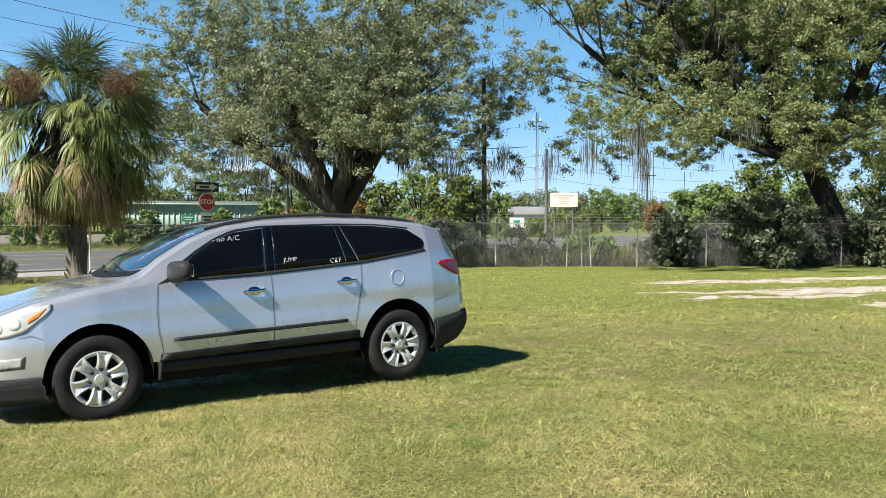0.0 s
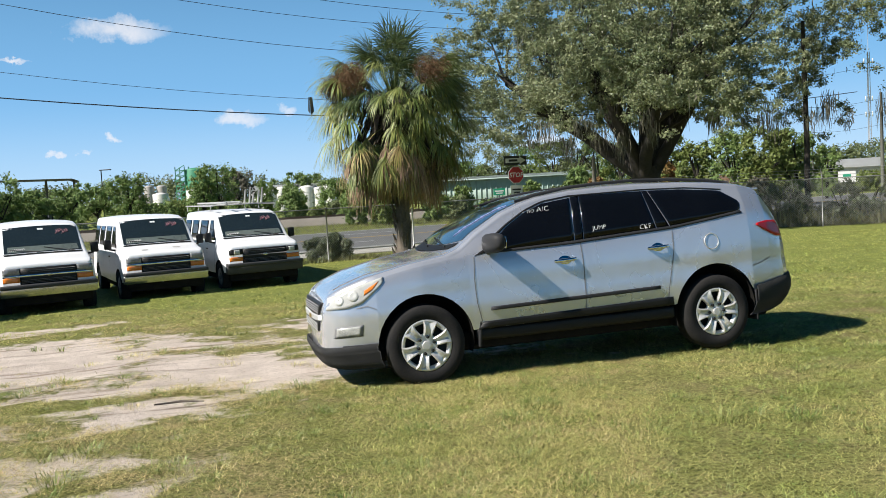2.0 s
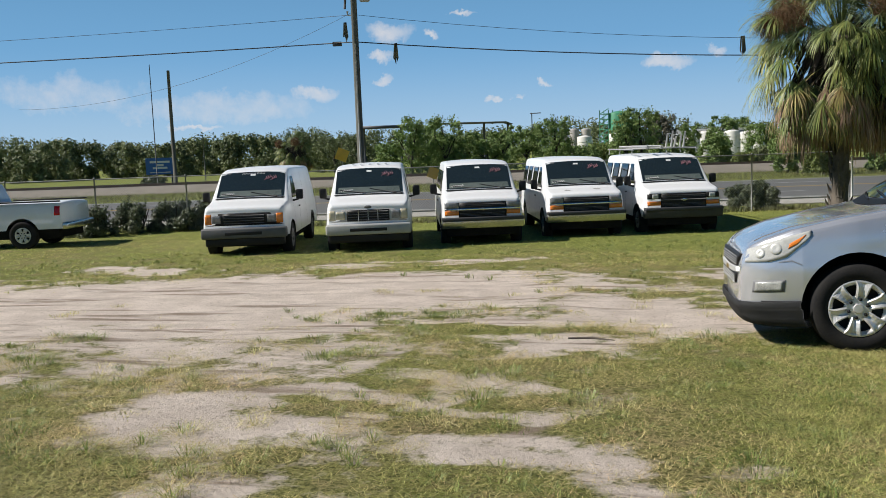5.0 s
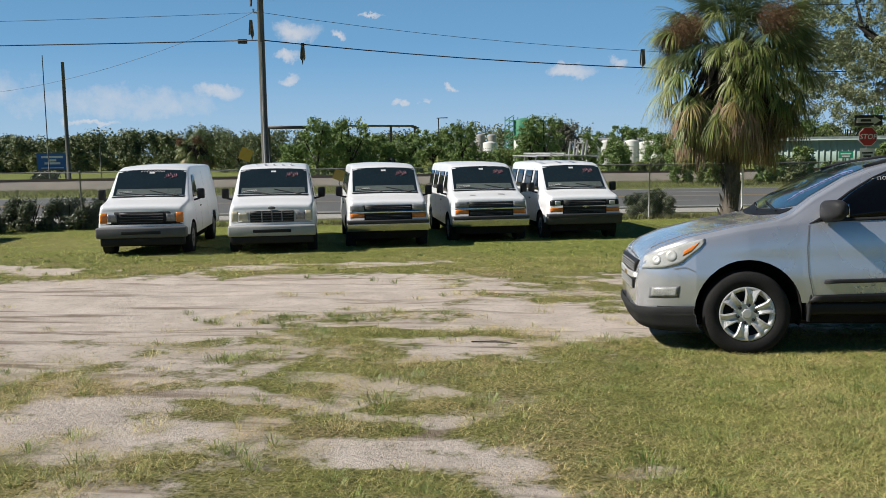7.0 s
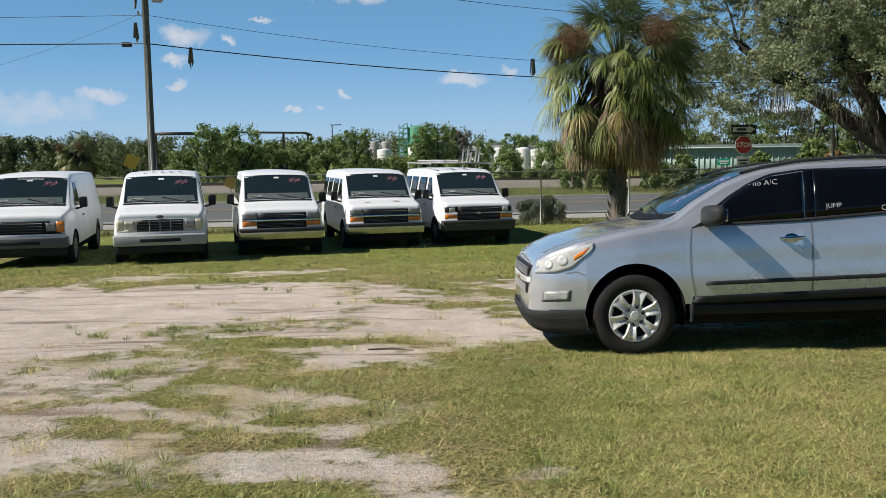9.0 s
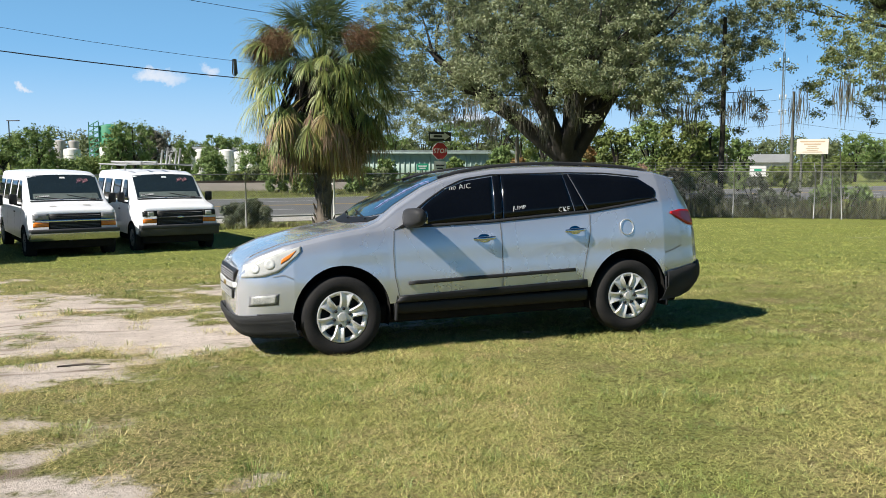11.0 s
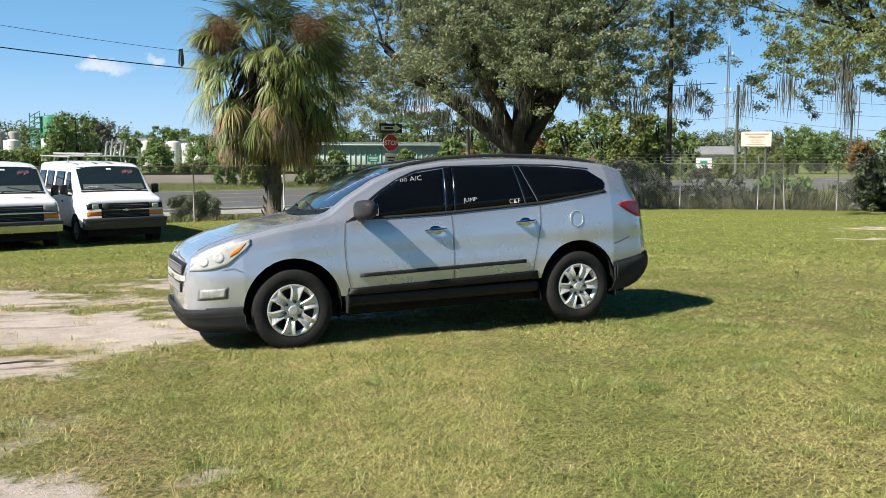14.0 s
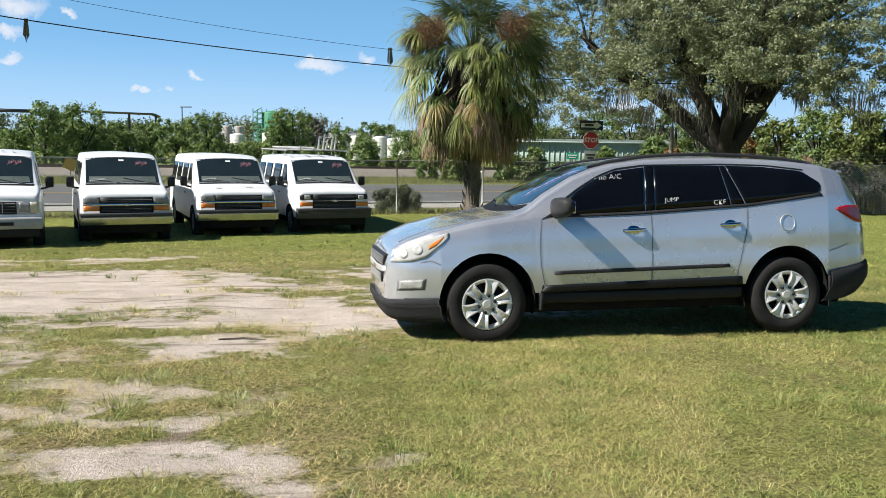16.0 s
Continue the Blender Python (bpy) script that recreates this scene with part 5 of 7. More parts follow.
def oak(name, x, y, trunk_h, trunk_r, limbs, crown, leaf, size, per, seed, label, moss=0, lean=(0, 0), drapes=()):
    """A live oak: trunk, limbs given as (heading, rise, length, radius), and a crown of clumps round the limb ends."""
    rng = random.Random(seed)
    z0 = ground_z(x, y)
    tree = thing(name, label, "tree", m=Matrix.Translation((x, y, z0)))
    bm = bmesh.new()
    pts = [(0, 0, -0.3), (0, 0, 0.15), (lean[0] * 0.3, lean[1] * 0.3, trunk_h * 0.45), (lean[0], lean[1], trunk_h)]
    tube(bm, pts, [trunk_r * 1.5, trunk_r * 1.18, trunk_r * 0.95, trunk_r * 0.85], 14)
    trunk = part("trunk", bm, M_bark, tree)
    top = Vector(pts[-1])
    ends, along_pts = [], []
    for hd, rise, ln, rad in limbs:
        bm = bmesh.new()
        d = Vector((math.cos(radians(hd)) * math.cos(radians(rise)), math.sin(radians(hd)) * math.cos(radians(rise)), math.sin(radians(rise))))
        p, r, dd = branch(bm, top - Vector((0, 0, rng.uniform(0.0, 0.8))), d, ln, rad, rng, 0.16, 0.02, 8, 0.4)
        along_pts += p[3:]
        for k in (3, 4, 5, 6, 7, 8):
            for q in range(2):
                d2 = (dd + Vector((rng.uniform(-1, 1), rng.uniform(-1, 1), rng.uniform(-0.35, 0.9)))).normalized()
                p2, r2, dd2 = branch(bm, p[k], d2, ln * rng.uniform(0.25, 0.5), r[k] * 0.5, rng, 0.25, 0.03, 5, 0.25)
                ends.append(p2[-1])
                along_pts += p2[2:]
                p3, r3, _ = branch(bm, p2[3], (d2 + Vector((rng.uniform(-1, 1), rng.uniform(-1, 1), rng.uniform(-0.4, 0.7)))), ln * 0.2, r2[3] * 0.55, rng, 0.3, 0.02, 4, 0.3)
                ends.append(p3[-1])
        part("limb", bm, M_bark, trunk)
    cen, rad, cnt = [], [], []
    for c, r in crown:
        cen.append(c)
        rad.append(r)
        cnt.append(int(per * r * r))
    for e_ in ends:
        if e_.z < 5.0 and math.hypot(e_.x, e_.y) < 5.0:
            continue
        r = rng.uniform(0.55, 1.15)
        cen.append(tuple(e_))
        rad.append(r)
        cnt.append(int(per * r * r * 1.2))
    sub_c, sub_r, sub_n = [], [], []
    for c, r, n in zip(cen, rad, cnt):
        m_ = max(4, int(r * 8))
        for k in range(m_):
            v = Vector((rng.gauss(0, 1), rng.gauss(0, 1), rng.gauss(0, 0.8))).normalized() * r * rng.uniform(0.45, 1.05)
            sub_c.append((c[0] + v.x, c[1] + v.y, c[2] + v.z))
            sub_r.append(rng.uniform(0.30, 0.66) * max(0.8, r * 0.6))
            sub_n.append(max(8, n // m_))
    v, f = leaf_cloud(sub_c, sub_r, sub_n, size, seed, 0.66, 0.15, 0.8)
    tagged(mesh_part("crown", pydata(v, f), leaf, tree, "crown of small dull green leaves", smooth=False), kind="stuff")
    if moss:
        mv, mf = [], []
        spots = [p_ for p_ in along_pts] + [Vector(c) + Vector((rng.uniform(-r, r), rng.uniform(-r, r), -r * 0.6)) for c, r in zip(cen, rad)]
        strands = [(rng.choice(spots) + Vector((rng.uniform(-0.35, 0.35), rng.uniform(-0.35, 0.35), 0)), 0.25 + 0.75 * rng.random() ** 2) for k in range(moss)]
        for dx_, dy_, dz_, dl_ in drapes:
            strands += [(Vector((dx_ + rng.gauss(0, 0.17), dy_ + rng.gauss(0, 0.17), dz_ + rng.uniform(-0.3, 0.3))), dl_ * rng.uniform(0.35, 1.0)) for k in range(44)]
        for p_, ln in strands:
            w = rng.uniform(0.007, 0.024)
            an = rng.uniform(0, math.pi)
            dx, dy = math.cos(an), math.sin(an)
            base = len(mv)
            wob = rng.uniform(-0.06, 0.06)
            for t, ww in ((0, 0.6), (0.35, 1.0), (0.7, 0.6), (1.0, 0.05)):
                o = wob * math.sin(t * 5)
                mv.append((p_.x + dx * w * ww + o, p_.y + dy * w * ww, p_.z - ln * t))
                mv.append((p_.x - dx * w * ww + o, p_.y - dy * w * ww, p_.z - ln * t))
            for q in range(3):
                b0 = base + 2 * q
                mf.append((b0, b0 + 1, b0 + 3, b0 + 2))
        tagged(mesh_part("hanging_moss", pydata(mv, mf), M_moss, tree, "grey strands of hanging moss", smooth=False), kind="stuff")
    return tree


# the big live oak beyond the corner of the fence: crown clumps in its own axes
r_ = random.Random(5)
crown = []
for k in range(235):
    a = r_.uniform(0, 2 * math.pi)
    q = math.sqrt(r_.random())
    zz = r_.uniform(0, 1)
    rr = 9.3 * q * (1 - 0.12 * zz ** 2)
    cx_ = rr * math.cos(a)
    low = 3.8 if cx_ < -3.4 else 4.9 if cx_ < 3.6 else 4.4
    crown.append(((cx_ - 0.3, rr * math.sin(a) * 0.8, low + (14.2 - 3.0 * q * q - low) * zz), r_.uniform(0.75, 1.45)))
for k in range(64):
    crown.append(((r_.uniform(-4.5, 5.5), r_.uniform(-5.0, 5.5), 5.2 + 2.4 * r_.random()), r_.uniform(0.65, 1.1)))
for k in range(52):
    crown.append(((r_.uniform(-9.2, -3.0), r_.uniform(-5.0, 5.0), 4.1 + 2.8 * r_.random()), r_.uniform(0.6, 1.05)))
drapes = [(-5.2 + 0.42 * k, -3.0 + 2.2 * math.sin(k * 2.1), 4.3 + 0.4 * math.sin(k * 1.3), 0.75 + 0.5 * math.sin(k * 3.7)) for k in range(13)]
drapes += [(2.2 + 0.6 * k, -2.6 + 2.0 * math.sin(k * 1.7), 4.7 + 0.4 * math.sin(k * 1.9), 0.9 + 0.5 * math.sin(k * 2.7)) for k in range(11)]
oak("live_oak", 3.0, 39.3, 2.7, 0.72, [(176, 38, 8.0, 0.42), (118, 62, 7.5, 0.46), (70, 70, 7.0, 0.42), (38, 62, 7.0, 0.36), (-25, 58, 7.0, 0.32), (-80, 60, 6.5, 0.34), (-130, 52, 6.5, 0.32), (0, 68, 9.0, 0.34)],
    crown, M_oakleaf, 0.054, 720, 11, "broad live oak with dark trunk and hanging moss", moss=1000, lean=(-0.3, 0), drapes=drapes)
# the oak at the fence towards the far end of the lot
crown = []
for k in range(260):
    a = r_.uniform(0, 2 * math.pi)
    q = math.sqrt(r_.random())
    zz = r_.uniform(0, 1)
    rr = 11.5 * q * (1 - 0.25 * zz ** 2)
    crown.append(((rr * math.cos(a) - 1.2, rr * math.sin(a) * 0.75, 5.6 + 9.6 * zz - 1.2 * (q ** 3) * (1 - zz)), r_.uniform(0.9, 1.6)))
drapes = []
for k in range(34):
    az_, d_ = -19.6 - 0.42 * k, 33.5 + 2.5 * math.sin(k * 1.9)
    ax, ay = at(az_, d_)
    zc_ = 1.8 + d_ * math.tan(radians(6.3 + 1.0 * math.sin(k * 2.3) + (1.0 if k < 4 else 0.0)))
    crown.append(((ax - 25.6, ay - 35.6, zc_ + 0.3), r_.uniform(0.6, 1.05)))
    if k in (2, 9, 10, 17, 25):
        drapes.append((ax - 25.6, ay - 35.6, zc_ - 0.4, 1.1 + (1.2 if k in (9, 10) else 0.6 * r_.random())))
for k in range(46):
    ax, ay = at(r_.uniform(-44.0, -32.5), r_.uniform(37.0, 44.0))
    crown.append(((ax - 25.6, ay - 35.6, 1.8 + 40.0 * math.tan(radians(r_.uniform(3.4, 6.4)))), r_.uniform(0.6, 1.1)))
oak("live_oak", 25.6, 35.6, 5.2, 0.52, [(150, 40, 9.0, 0.42), (175, 30, 10.0, 0.36), (120, 62, 9.0, 0.44), (60, 60, 8.5, 0.40), (10, 40, 9.0, 0.38), (-60, 45, 8.0, 0.36), (-120, 45, 8.5, 0.36), (195, 48, 9.0, 0.3), (168, 12, 11.5, 0.30), (20, 75, 8.0, 0.34)],
    crown, M_oakleaf2, 0.056, 900, 12, "tall live oak hung with grey moss behind the fence", moss=1700, lean=(-2.0, 0.3), drapes=drapes)


# ---- cabbage palm
def fan(verts, faces, base, d, reach, spread_, fold, droop, rng, n=26, width=0.035):
    """One fan leaf folded along its rib: blades from a hub, the side ones lower, their tips hanging."""
    d = d.normalized()
    side = d.cross(Vector((0, 0, 1)))
    if side.length < 0.1:
        side = Vector((rng.uniform(-1, 1), rng.uniform(-1, 1), 0))
    side.normalize()
    nrm = side.cross(d).normalized()
    for k in range(n):
        t = -1 + 2 * k / (n - 1)
        a = t * spread_
        start = Vector(base) + d * 0.16 * (1 - abs(t)) * reach
        bd = (d * math.cos(a) + side * math.sin(a) - nrm * fold * abs(math.sin(a)) + Vector((rng.gauss(0, 0.12), rng.gauss(0, 0.12), rng.gauss(0, 0.12)))).normalized()
        ln = reach * (0.70 + 0.30 * math.cos(a)) * rng.uniform(0.70, 1.12)
        wd = bd.cross(nrm)
        wd = wd.normalized() if wd.length > 0.05 else side
        p = start
        i0 = len(verts)
        cur = bd.copy()
        segs = 5
        fall = droop * rng.uniform(0.7, 1.5)
        for s in range(segs + 1):
            q = s / segs
            w = width * (0.35 + 1.3 * q if q < 0.5 else (1.02 - q) / 0.5)
            verts.append(tuple(p + wd * w + nrm * 0.008))
            verts.append(tuple(p - wd * w))
            cur = (cur + Vector((0, 0, -fall * (0.15 + q)))).normalized()
            p = p + cur * ln / segs
        for s in range(segs):
            b = i0 + 2 * s
            faces.append((b, b + 1, b + 3, b + 2))


# kind: count, lowest and highest start of the stalk in degrees, stalk length, stalk's fall, reach, spread, fold, droop
FRONDS = {"young_fronds": (64, 12, 74, 1.48, 0.28, 0.92, 94, 0.40, 0.32, "upright dark green fan leaves"),
          "fronds": (92, -34, 50, 1.75, 0.46, 0.92, 86, 0.62, 0.52, "arching green fan leaves with hanging tips"),
          "fading_fronds": (46, -52, -16, 1.75, 0.46, 0.90, 74, 0.60, 0.60, "drooping yellow-green fan leaves with dry tips"),
          "dead_fronds": (120, -62, -24, 1.72, 0.44, 0.80, 46, 0.5, 0.80, "hanging skirt of dead tan leaves")}


def palm(x, y, height, scale, seed, label, dense=1.0):
    rng = random.Random(seed)
    z0 = ground_z(x, y)
    tree = thing("cabbage_palm", label, "palm tree", m=Matrix.Translation((x, y, z0)))
    hub = height
    bm = bmesh.new()
    tube(bm, [(0, 0, -0.2), (0, 0, 0.06), (0.03, 0, 0.40), (0.05, 0.02, hub * 0.45), (0.0, 0.0, hub - 0.5), (0, 0, hub + 0.1)], [0.36 * scale, 0.29 * scale, 0.20 * scale, 0.185 * scale, 0.22 * scale, 0.12 * scale], 16)
    trunk = part("trunk", bm, M_pbark, tree)
    for k in range(54):
        a, z = rng.uniform(0, 6.28), rng.uniform(0.05, hub * 0.55)
        rr = (0.24 if z < 0.3 else 0.18) * scale
        p = Vector((math.cos(a) * rr, math.sin(a) * rr, z))
        part("leaf_boot", tube_bm([p, p + Vector((math.cos(a) * 0.04, math.sin(a) * 0.04, 0.12)) * scale, p + Vector((math.cos(a) * 0.09, math.sin(a) * 0.09, 0.27)) * scale], [0.05 * scale, 0.036 * scale, 0.010 * scale], 5), M_pbark, trunk)
    colour = {"young_fronds": M_newfrond, "fronds": M_frond, "fading_fronds": M_fading, "dead_fronds": M_dead}
    for kind, (count, lo, hi, stalk, fall, reach, spread_, fold, droop, text) in FRONDS.items():
        verts, faces = [], []
        n = int(count * dense)
        for k in range(n):
            a = 2.39996 * k + rng.uniform(-0.3, 0.3)
            e_ = radians(rng.uniform(lo, hi))
            d = Vector((math.cos(a) * math.cos(e_), math.sin(a) * math.cos(e_), math.sin(e_)))
            p = Vector((0, 0, hub + (0.35 * math.sin(e_) - 0.1) * scale))
            side = d.cross(Vector((0, 0, 1)))
            side = side.normalized() * 0.018 if side.length > 0.05 else Vector((0.018, 0, 0))
            ln = stalk * scale * rng.uniform(0.66, 1.08)
            i0 = len(verts)
            for s in range(6):
                verts += [tuple(p + side), tuple(p - side)]
                if s < 5:
                    p = p + d * ln / 5
                    d = (d + Vector((0, 0, -fall * (s + 1) / 15 * (1.0 if e_ < 1.2 else 0.3)))).normalized()
            for s in range(5):
                b = i0 + 2 * s
                faces.append((b, b + 1, b + 3, b + 2))
            fan(verts, faces, p, d, reach * scale * rng.uniform(0.9, 1.1), radians(spread_), fold, droop, rng, n={"young_fronds": 46, "fronds": 50, "fading_fronds": 40, "dead_fronds": 24}[kind], width=0.0135 * scale)
        tagged(mesh_part(kind, pydata(verts, faces), colour[kind], tree, text, smooth=False), kind="stuff")
    # old leaf bases and thatch round the trunk head, inner shade put into the colour
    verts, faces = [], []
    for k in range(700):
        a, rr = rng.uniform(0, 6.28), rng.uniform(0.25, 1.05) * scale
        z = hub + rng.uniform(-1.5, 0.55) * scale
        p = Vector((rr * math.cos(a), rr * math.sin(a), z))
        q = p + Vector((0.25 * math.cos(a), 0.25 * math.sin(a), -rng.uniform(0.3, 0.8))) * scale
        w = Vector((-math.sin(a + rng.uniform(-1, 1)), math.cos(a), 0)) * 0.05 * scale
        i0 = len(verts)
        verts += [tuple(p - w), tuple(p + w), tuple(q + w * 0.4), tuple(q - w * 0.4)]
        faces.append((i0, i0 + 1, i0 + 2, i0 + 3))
    tagged(mesh_part("thatch", pydata(verts, faces), M_shadethatch, tree, "brown thatch of old leaf bases, darkened as the crown's inner shade", smooth=False), kind="stuff")
    # old flower stalks, tangled between the upper leaves
    for a0, rr, up, size in ((-2.06, 1.70, 0.85, 0.46), (-2.6, 1.68, 0.68, 0.40), (-0.75, 1.72, 0.98, 0.50), (1.6, 1.2, 0.7, 0.5)):
        c = Vector((math.cos(a0) * rr * scale, math.sin(a0) * rr * scale, hub + up * scale))
        verts, faces = [], []
        for k in range(2200):
            v = Vector((rng.gauss(0, 1), rng.gauss(0, 1), rng.gauss(0, 0.8))).normalized() * rng.random() ** 0.45 * size * scale
            p = c + v
            q = p + Vector((rng.gauss(0, 0.08), rng.gauss(0, 0.08), rng.gauss(-0.04, 0.06)))
            w = 0.006
            i0 = len(verts)
            verts += [tuple(p), tuple(p + Vector((w, w, 0))), tuple(q + Vector((w, 0, w))), tuple(q)]
            faces.append((i0, i0 + 1, i0 + 2, i0 + 3))
        tagged(mesh_part("flower_spray", pydata(verts, faces), M_seed, tree, "tangle of dry brown flower stalks", smooth=False), kind="stuff")
    return tree


pxy = at(11.95, 27.2)
palm(pxy[0], pxy[1], 4.7, 1.12, 21, "cabbage palm with green fans over a dead skirt, by the fence")


# ---- hedges and small shrubs
def shrub(name, x, y, rx, ry, h_, leaf, size, n, seed, label, z=None, turn=0.0, category="bush"):
    rng = random.Random(seed)
    z = ground_z(x, y) if z is None else z
    b = thing(name, label, category, m=Matrix.Translation((x, y, z)) @ Matrix.Rotation(turn, 4, "Z"))
    bm = bmesh.new()
    for k in range(7):
        a = rng.uniform(0, 6.28)
        tube(bm, [(0.2 * rx * math.cos(a), 0.2 * ry * math.sin(a), -0.05), (0.6 * rx * math.cos(a), 0.6 * ry * math.sin(a), h_ * 0.7)], [0.03, 0.012], 5)
    part("stems", bm, M_bark, b)
    cen, rad, cnt = [], [], []
    for k in range(26):
        a, q = rng.uniform(0, 6.28), math.sqrt(rng.random())
        cen.append((rx * 0.82 * q * math.cos(a), ry * 0.82 * q * math.sin(a), h_ * rng.uniform(0.12, 0.86) * (1 - 0.25 * q)))
        rad.append(min(rx, ry, h_) * rng.uniform(0.26, 0.48))
        cnt.append(n // 26)
    v, f = leaf_cloud(cen, rad, cnt, size, seed, 0.9, 0.2)
    tagged(mesh_part("leaves", pydata(v, f), leaf, b, smooth=False), kind="stuff")
    return b


sx, sy = at(16.85, 30.6)
shrub("round_bush", sx, sy, 0.86, 0.72, 1.0, M_bush, 0.042, 26000, 31, "clipped round green bush behind the fence")
for k, (az, d) in enumerate(((58.5, 29.8), (56.0, 30.2), (53.6, 30.3), (51.2, 30.2), (48.6, 30.3))):
    sx, sy = at(az, d)
    shrub("hedge_bush", sx, sy, 0.95, 0.7, 1.15, M_bush, 0.05, 9000, 40 + k, "grey-green hedge bush behind the fence")
for k in range(11):
    u = 2 + 2.9 * k
    p = Vector((*FC, 0)) + (Vector((*F1, 0)) - Vector((*FC, 0))).normalized() * u
    shrub("wild_shrub", p.x + r_.uniform(-0.4, 0.4), p.y + 1.3 + r_.uniform(0, 0.8), 1.5, 0.9, r_.uniform(0.9, 2.3), M_bush if k % 3 else M_tree, 0.09, 3400, 60 + k, "untrimmed shrub in shade behind the fence")


# ---------------------------------------------------------------- poles and wires
M_pole = mat("weathered timber pole", (0.075, 0.078, 0.065), (0.13, 0.128, 0.108), rough=0.9, scale=1.2, fine=14, bump=0.3)
M_palepole = mat("sun-bleached timber pole", (0.34, 0.31, 0.25), (0.24, 0.215, 0.17), rough=0.9, scale=1.2, fine=14, bump=0.3)
M_cable = mat("black cable", (0.012, 0.012, 0.013), (0.02, 0.02, 0.02), rough=0.6)
M_can = mat("grey painted transformer", (0.42, 0.43, 0.43), (0.34, 0.35, 0.35), rough=0.45, scale=3, fine=30)
M_darkmetal = mat("dark steel", (0.05, 0.055, 0.065), (0.08, 0.08, 0.085), rough=0.6, metal=0.3, scale=1, fine=10)
M_lattice = mat("galvanised tower steel", (0.34, 0.35, 0.37), (0.28, 0.29, 0.3), rough=0.6, metal=0.3)


def elev(az, d, el):
    return 1.8 + d * math.tan(radians(el))


UP = at(41.68, 33.4)
pole = thing("utility_pole", "tall weathered timber utility pole with a transformer", "utility pole")
part("shaft", tube_bm([(*UP, -0.6), (*UP, 12.2)], [0.14, 0.10], 14), M_pole, pole)
ux, un = ROAD_U, ROAD_N
P0 = Vector((*UP, 0))
tx = P0 + ux * 0.42
can = bmesh.new()
lathe(can, [(0, 7.55), (0.18, 7.55), (0.20, 7.60), (0.20, 8.30), (0.215, 8.32), (0.215, 8.37), (0.12, 8.43), (0, 8.45)], 20, Matrix.Translation((tx.x, tx.y, 0)))
can_ob = part("transformer", can, M_can, pole, "grey transformer can")
part("bushing", tube_bm([(tx.x, tx.y, 8.42), (tx.x, tx.y, 8.62)], [0.035, 0.02], 8), M_can, can_ob)
part("bracket", box_bm(-0.04, 0.30, -0.03, 0.03, 7.8, 7.88, m=Matrix.Translation((P0.x, P0.y, 0)) @ Matrix.Rotation(math.atan2(ux.y, ux.x), 4, "Z")), M_darkmetal, pole)
for zz, side in ((8.85, -0.3), (9.55, -0.3), (7.05, -0.25)):
    q = P0 + ux * side
    part("insulator", tube_bm([(P0.x, P0.y, zz), (q.x, q.y, zz + 0.02), (q.x, q.y, zz + 0.16)], [0.03, 0.03, 0.045], 6), M_can, pole)
part("cutout", tube_bm([(P0.x - ux.x * 0.35, P0.y - ux.y * 0.35, 7.3), (P0.x - ux.x * 0.30, P0.y - ux.y * 0.30, 7.75)], 0.045, 6), M_darkmetal, pole)
part("riser", tube_bm([(P0.x - un.x * 0.18, P0.y - un.y * 0.18, -0.4), (P0.x - un.x * 0.16, P0.y - un.y * 0.16, 6.0)], 0.03, 6), M_can, pole)


def wire(a, b, sag, r, label, name="cable"):
    a, b = Vector(a), Vector(b)
    pts = []
    for k in range(25):
        t = k / 24
        p = a + (b - a) * t
        pts.append((p.x, p.y, p.z - 4 * sag * t * (1 - t)))
    w = tagged(part(name, tube_bm(pts, r, 5), M_cable), label, "cable", "overhead lines")
    return w


END = ROAD_U * 40 + ROAD_N * 33.2
BACK = ROAD_U * -52 + ROAD_N * 33.2
for z0, z1, sag, zb, sagb, r in ((6.08, 5.8, 1.15, 6.1, 0.25, 0.020), (7.08, 7.0, 1.65, 7.2, 0.5, 0.008), (9.55, 9.6, 2.25, 9.7, 0.8, 0.010), (10.75, 10.6, 2.2, 10.9, 0.8, 0.010), (11.9, 11.5, 2.6, 12.0, 0.9, 0.010)):
    wire((P0.x, P0.y, z0), (END.x, END.y, z1), sag, r, "sagging overhead cable along the road")
    wire((BACK.x, BACK.y, zb), (P0.x, P0.y, z0), sagb, r, "overhead cable along the road")
wire((P0.x, P0.y, 7.2), (*at(62, 46), 4.6), 0.9, 0.006, "thin service drop cable")
# splice box and rags of bark and moss caught on the cables
for az, el, ln, r in ((42.85, 7.2, 0.0, 0.09), (39.1, 6.72, 0.75, 0.05), (17.4, 6.0, 0.72, 0.06), (42.3, 8.1, 0.7, 0.06)):
    d = 33.2 / (0.558 * math.sin(radians(az)) + 0.83 * math.cos(radians(az)))
    x, y = at(az, d)
    z = elev(az, d, el)
    if ln == 0:
        ob = part("splice_box", box_bm(-0.17, 0.17, -0.07, 0.07, -0.08, 0.08, bevel=0.02, m=Matrix.Translation((x, y, z)) @ Matrix.Rotation(0.59, 4, "Z")), M_darkmetal)
        tagged(ob, "dark splice box hung on the cable", "cable box")
    else:
        bm = bmesh.new()
        for k in range(9):
            o = random.uniform(-r, r)
            tube(bm, [(x + o, y, z + 0.25), (x + o * 1.4, y + o, z - ln * 0.4), (x + o * 0.8, y, z - ln * random.uniform(0.6, 1.0) + 0.2)], [0.025, 0.03, 0.006], 5)
        tagged(part("hanging_moss_clump", bm, M_moss), "dark clump of moss hanging from the cable", "moss")


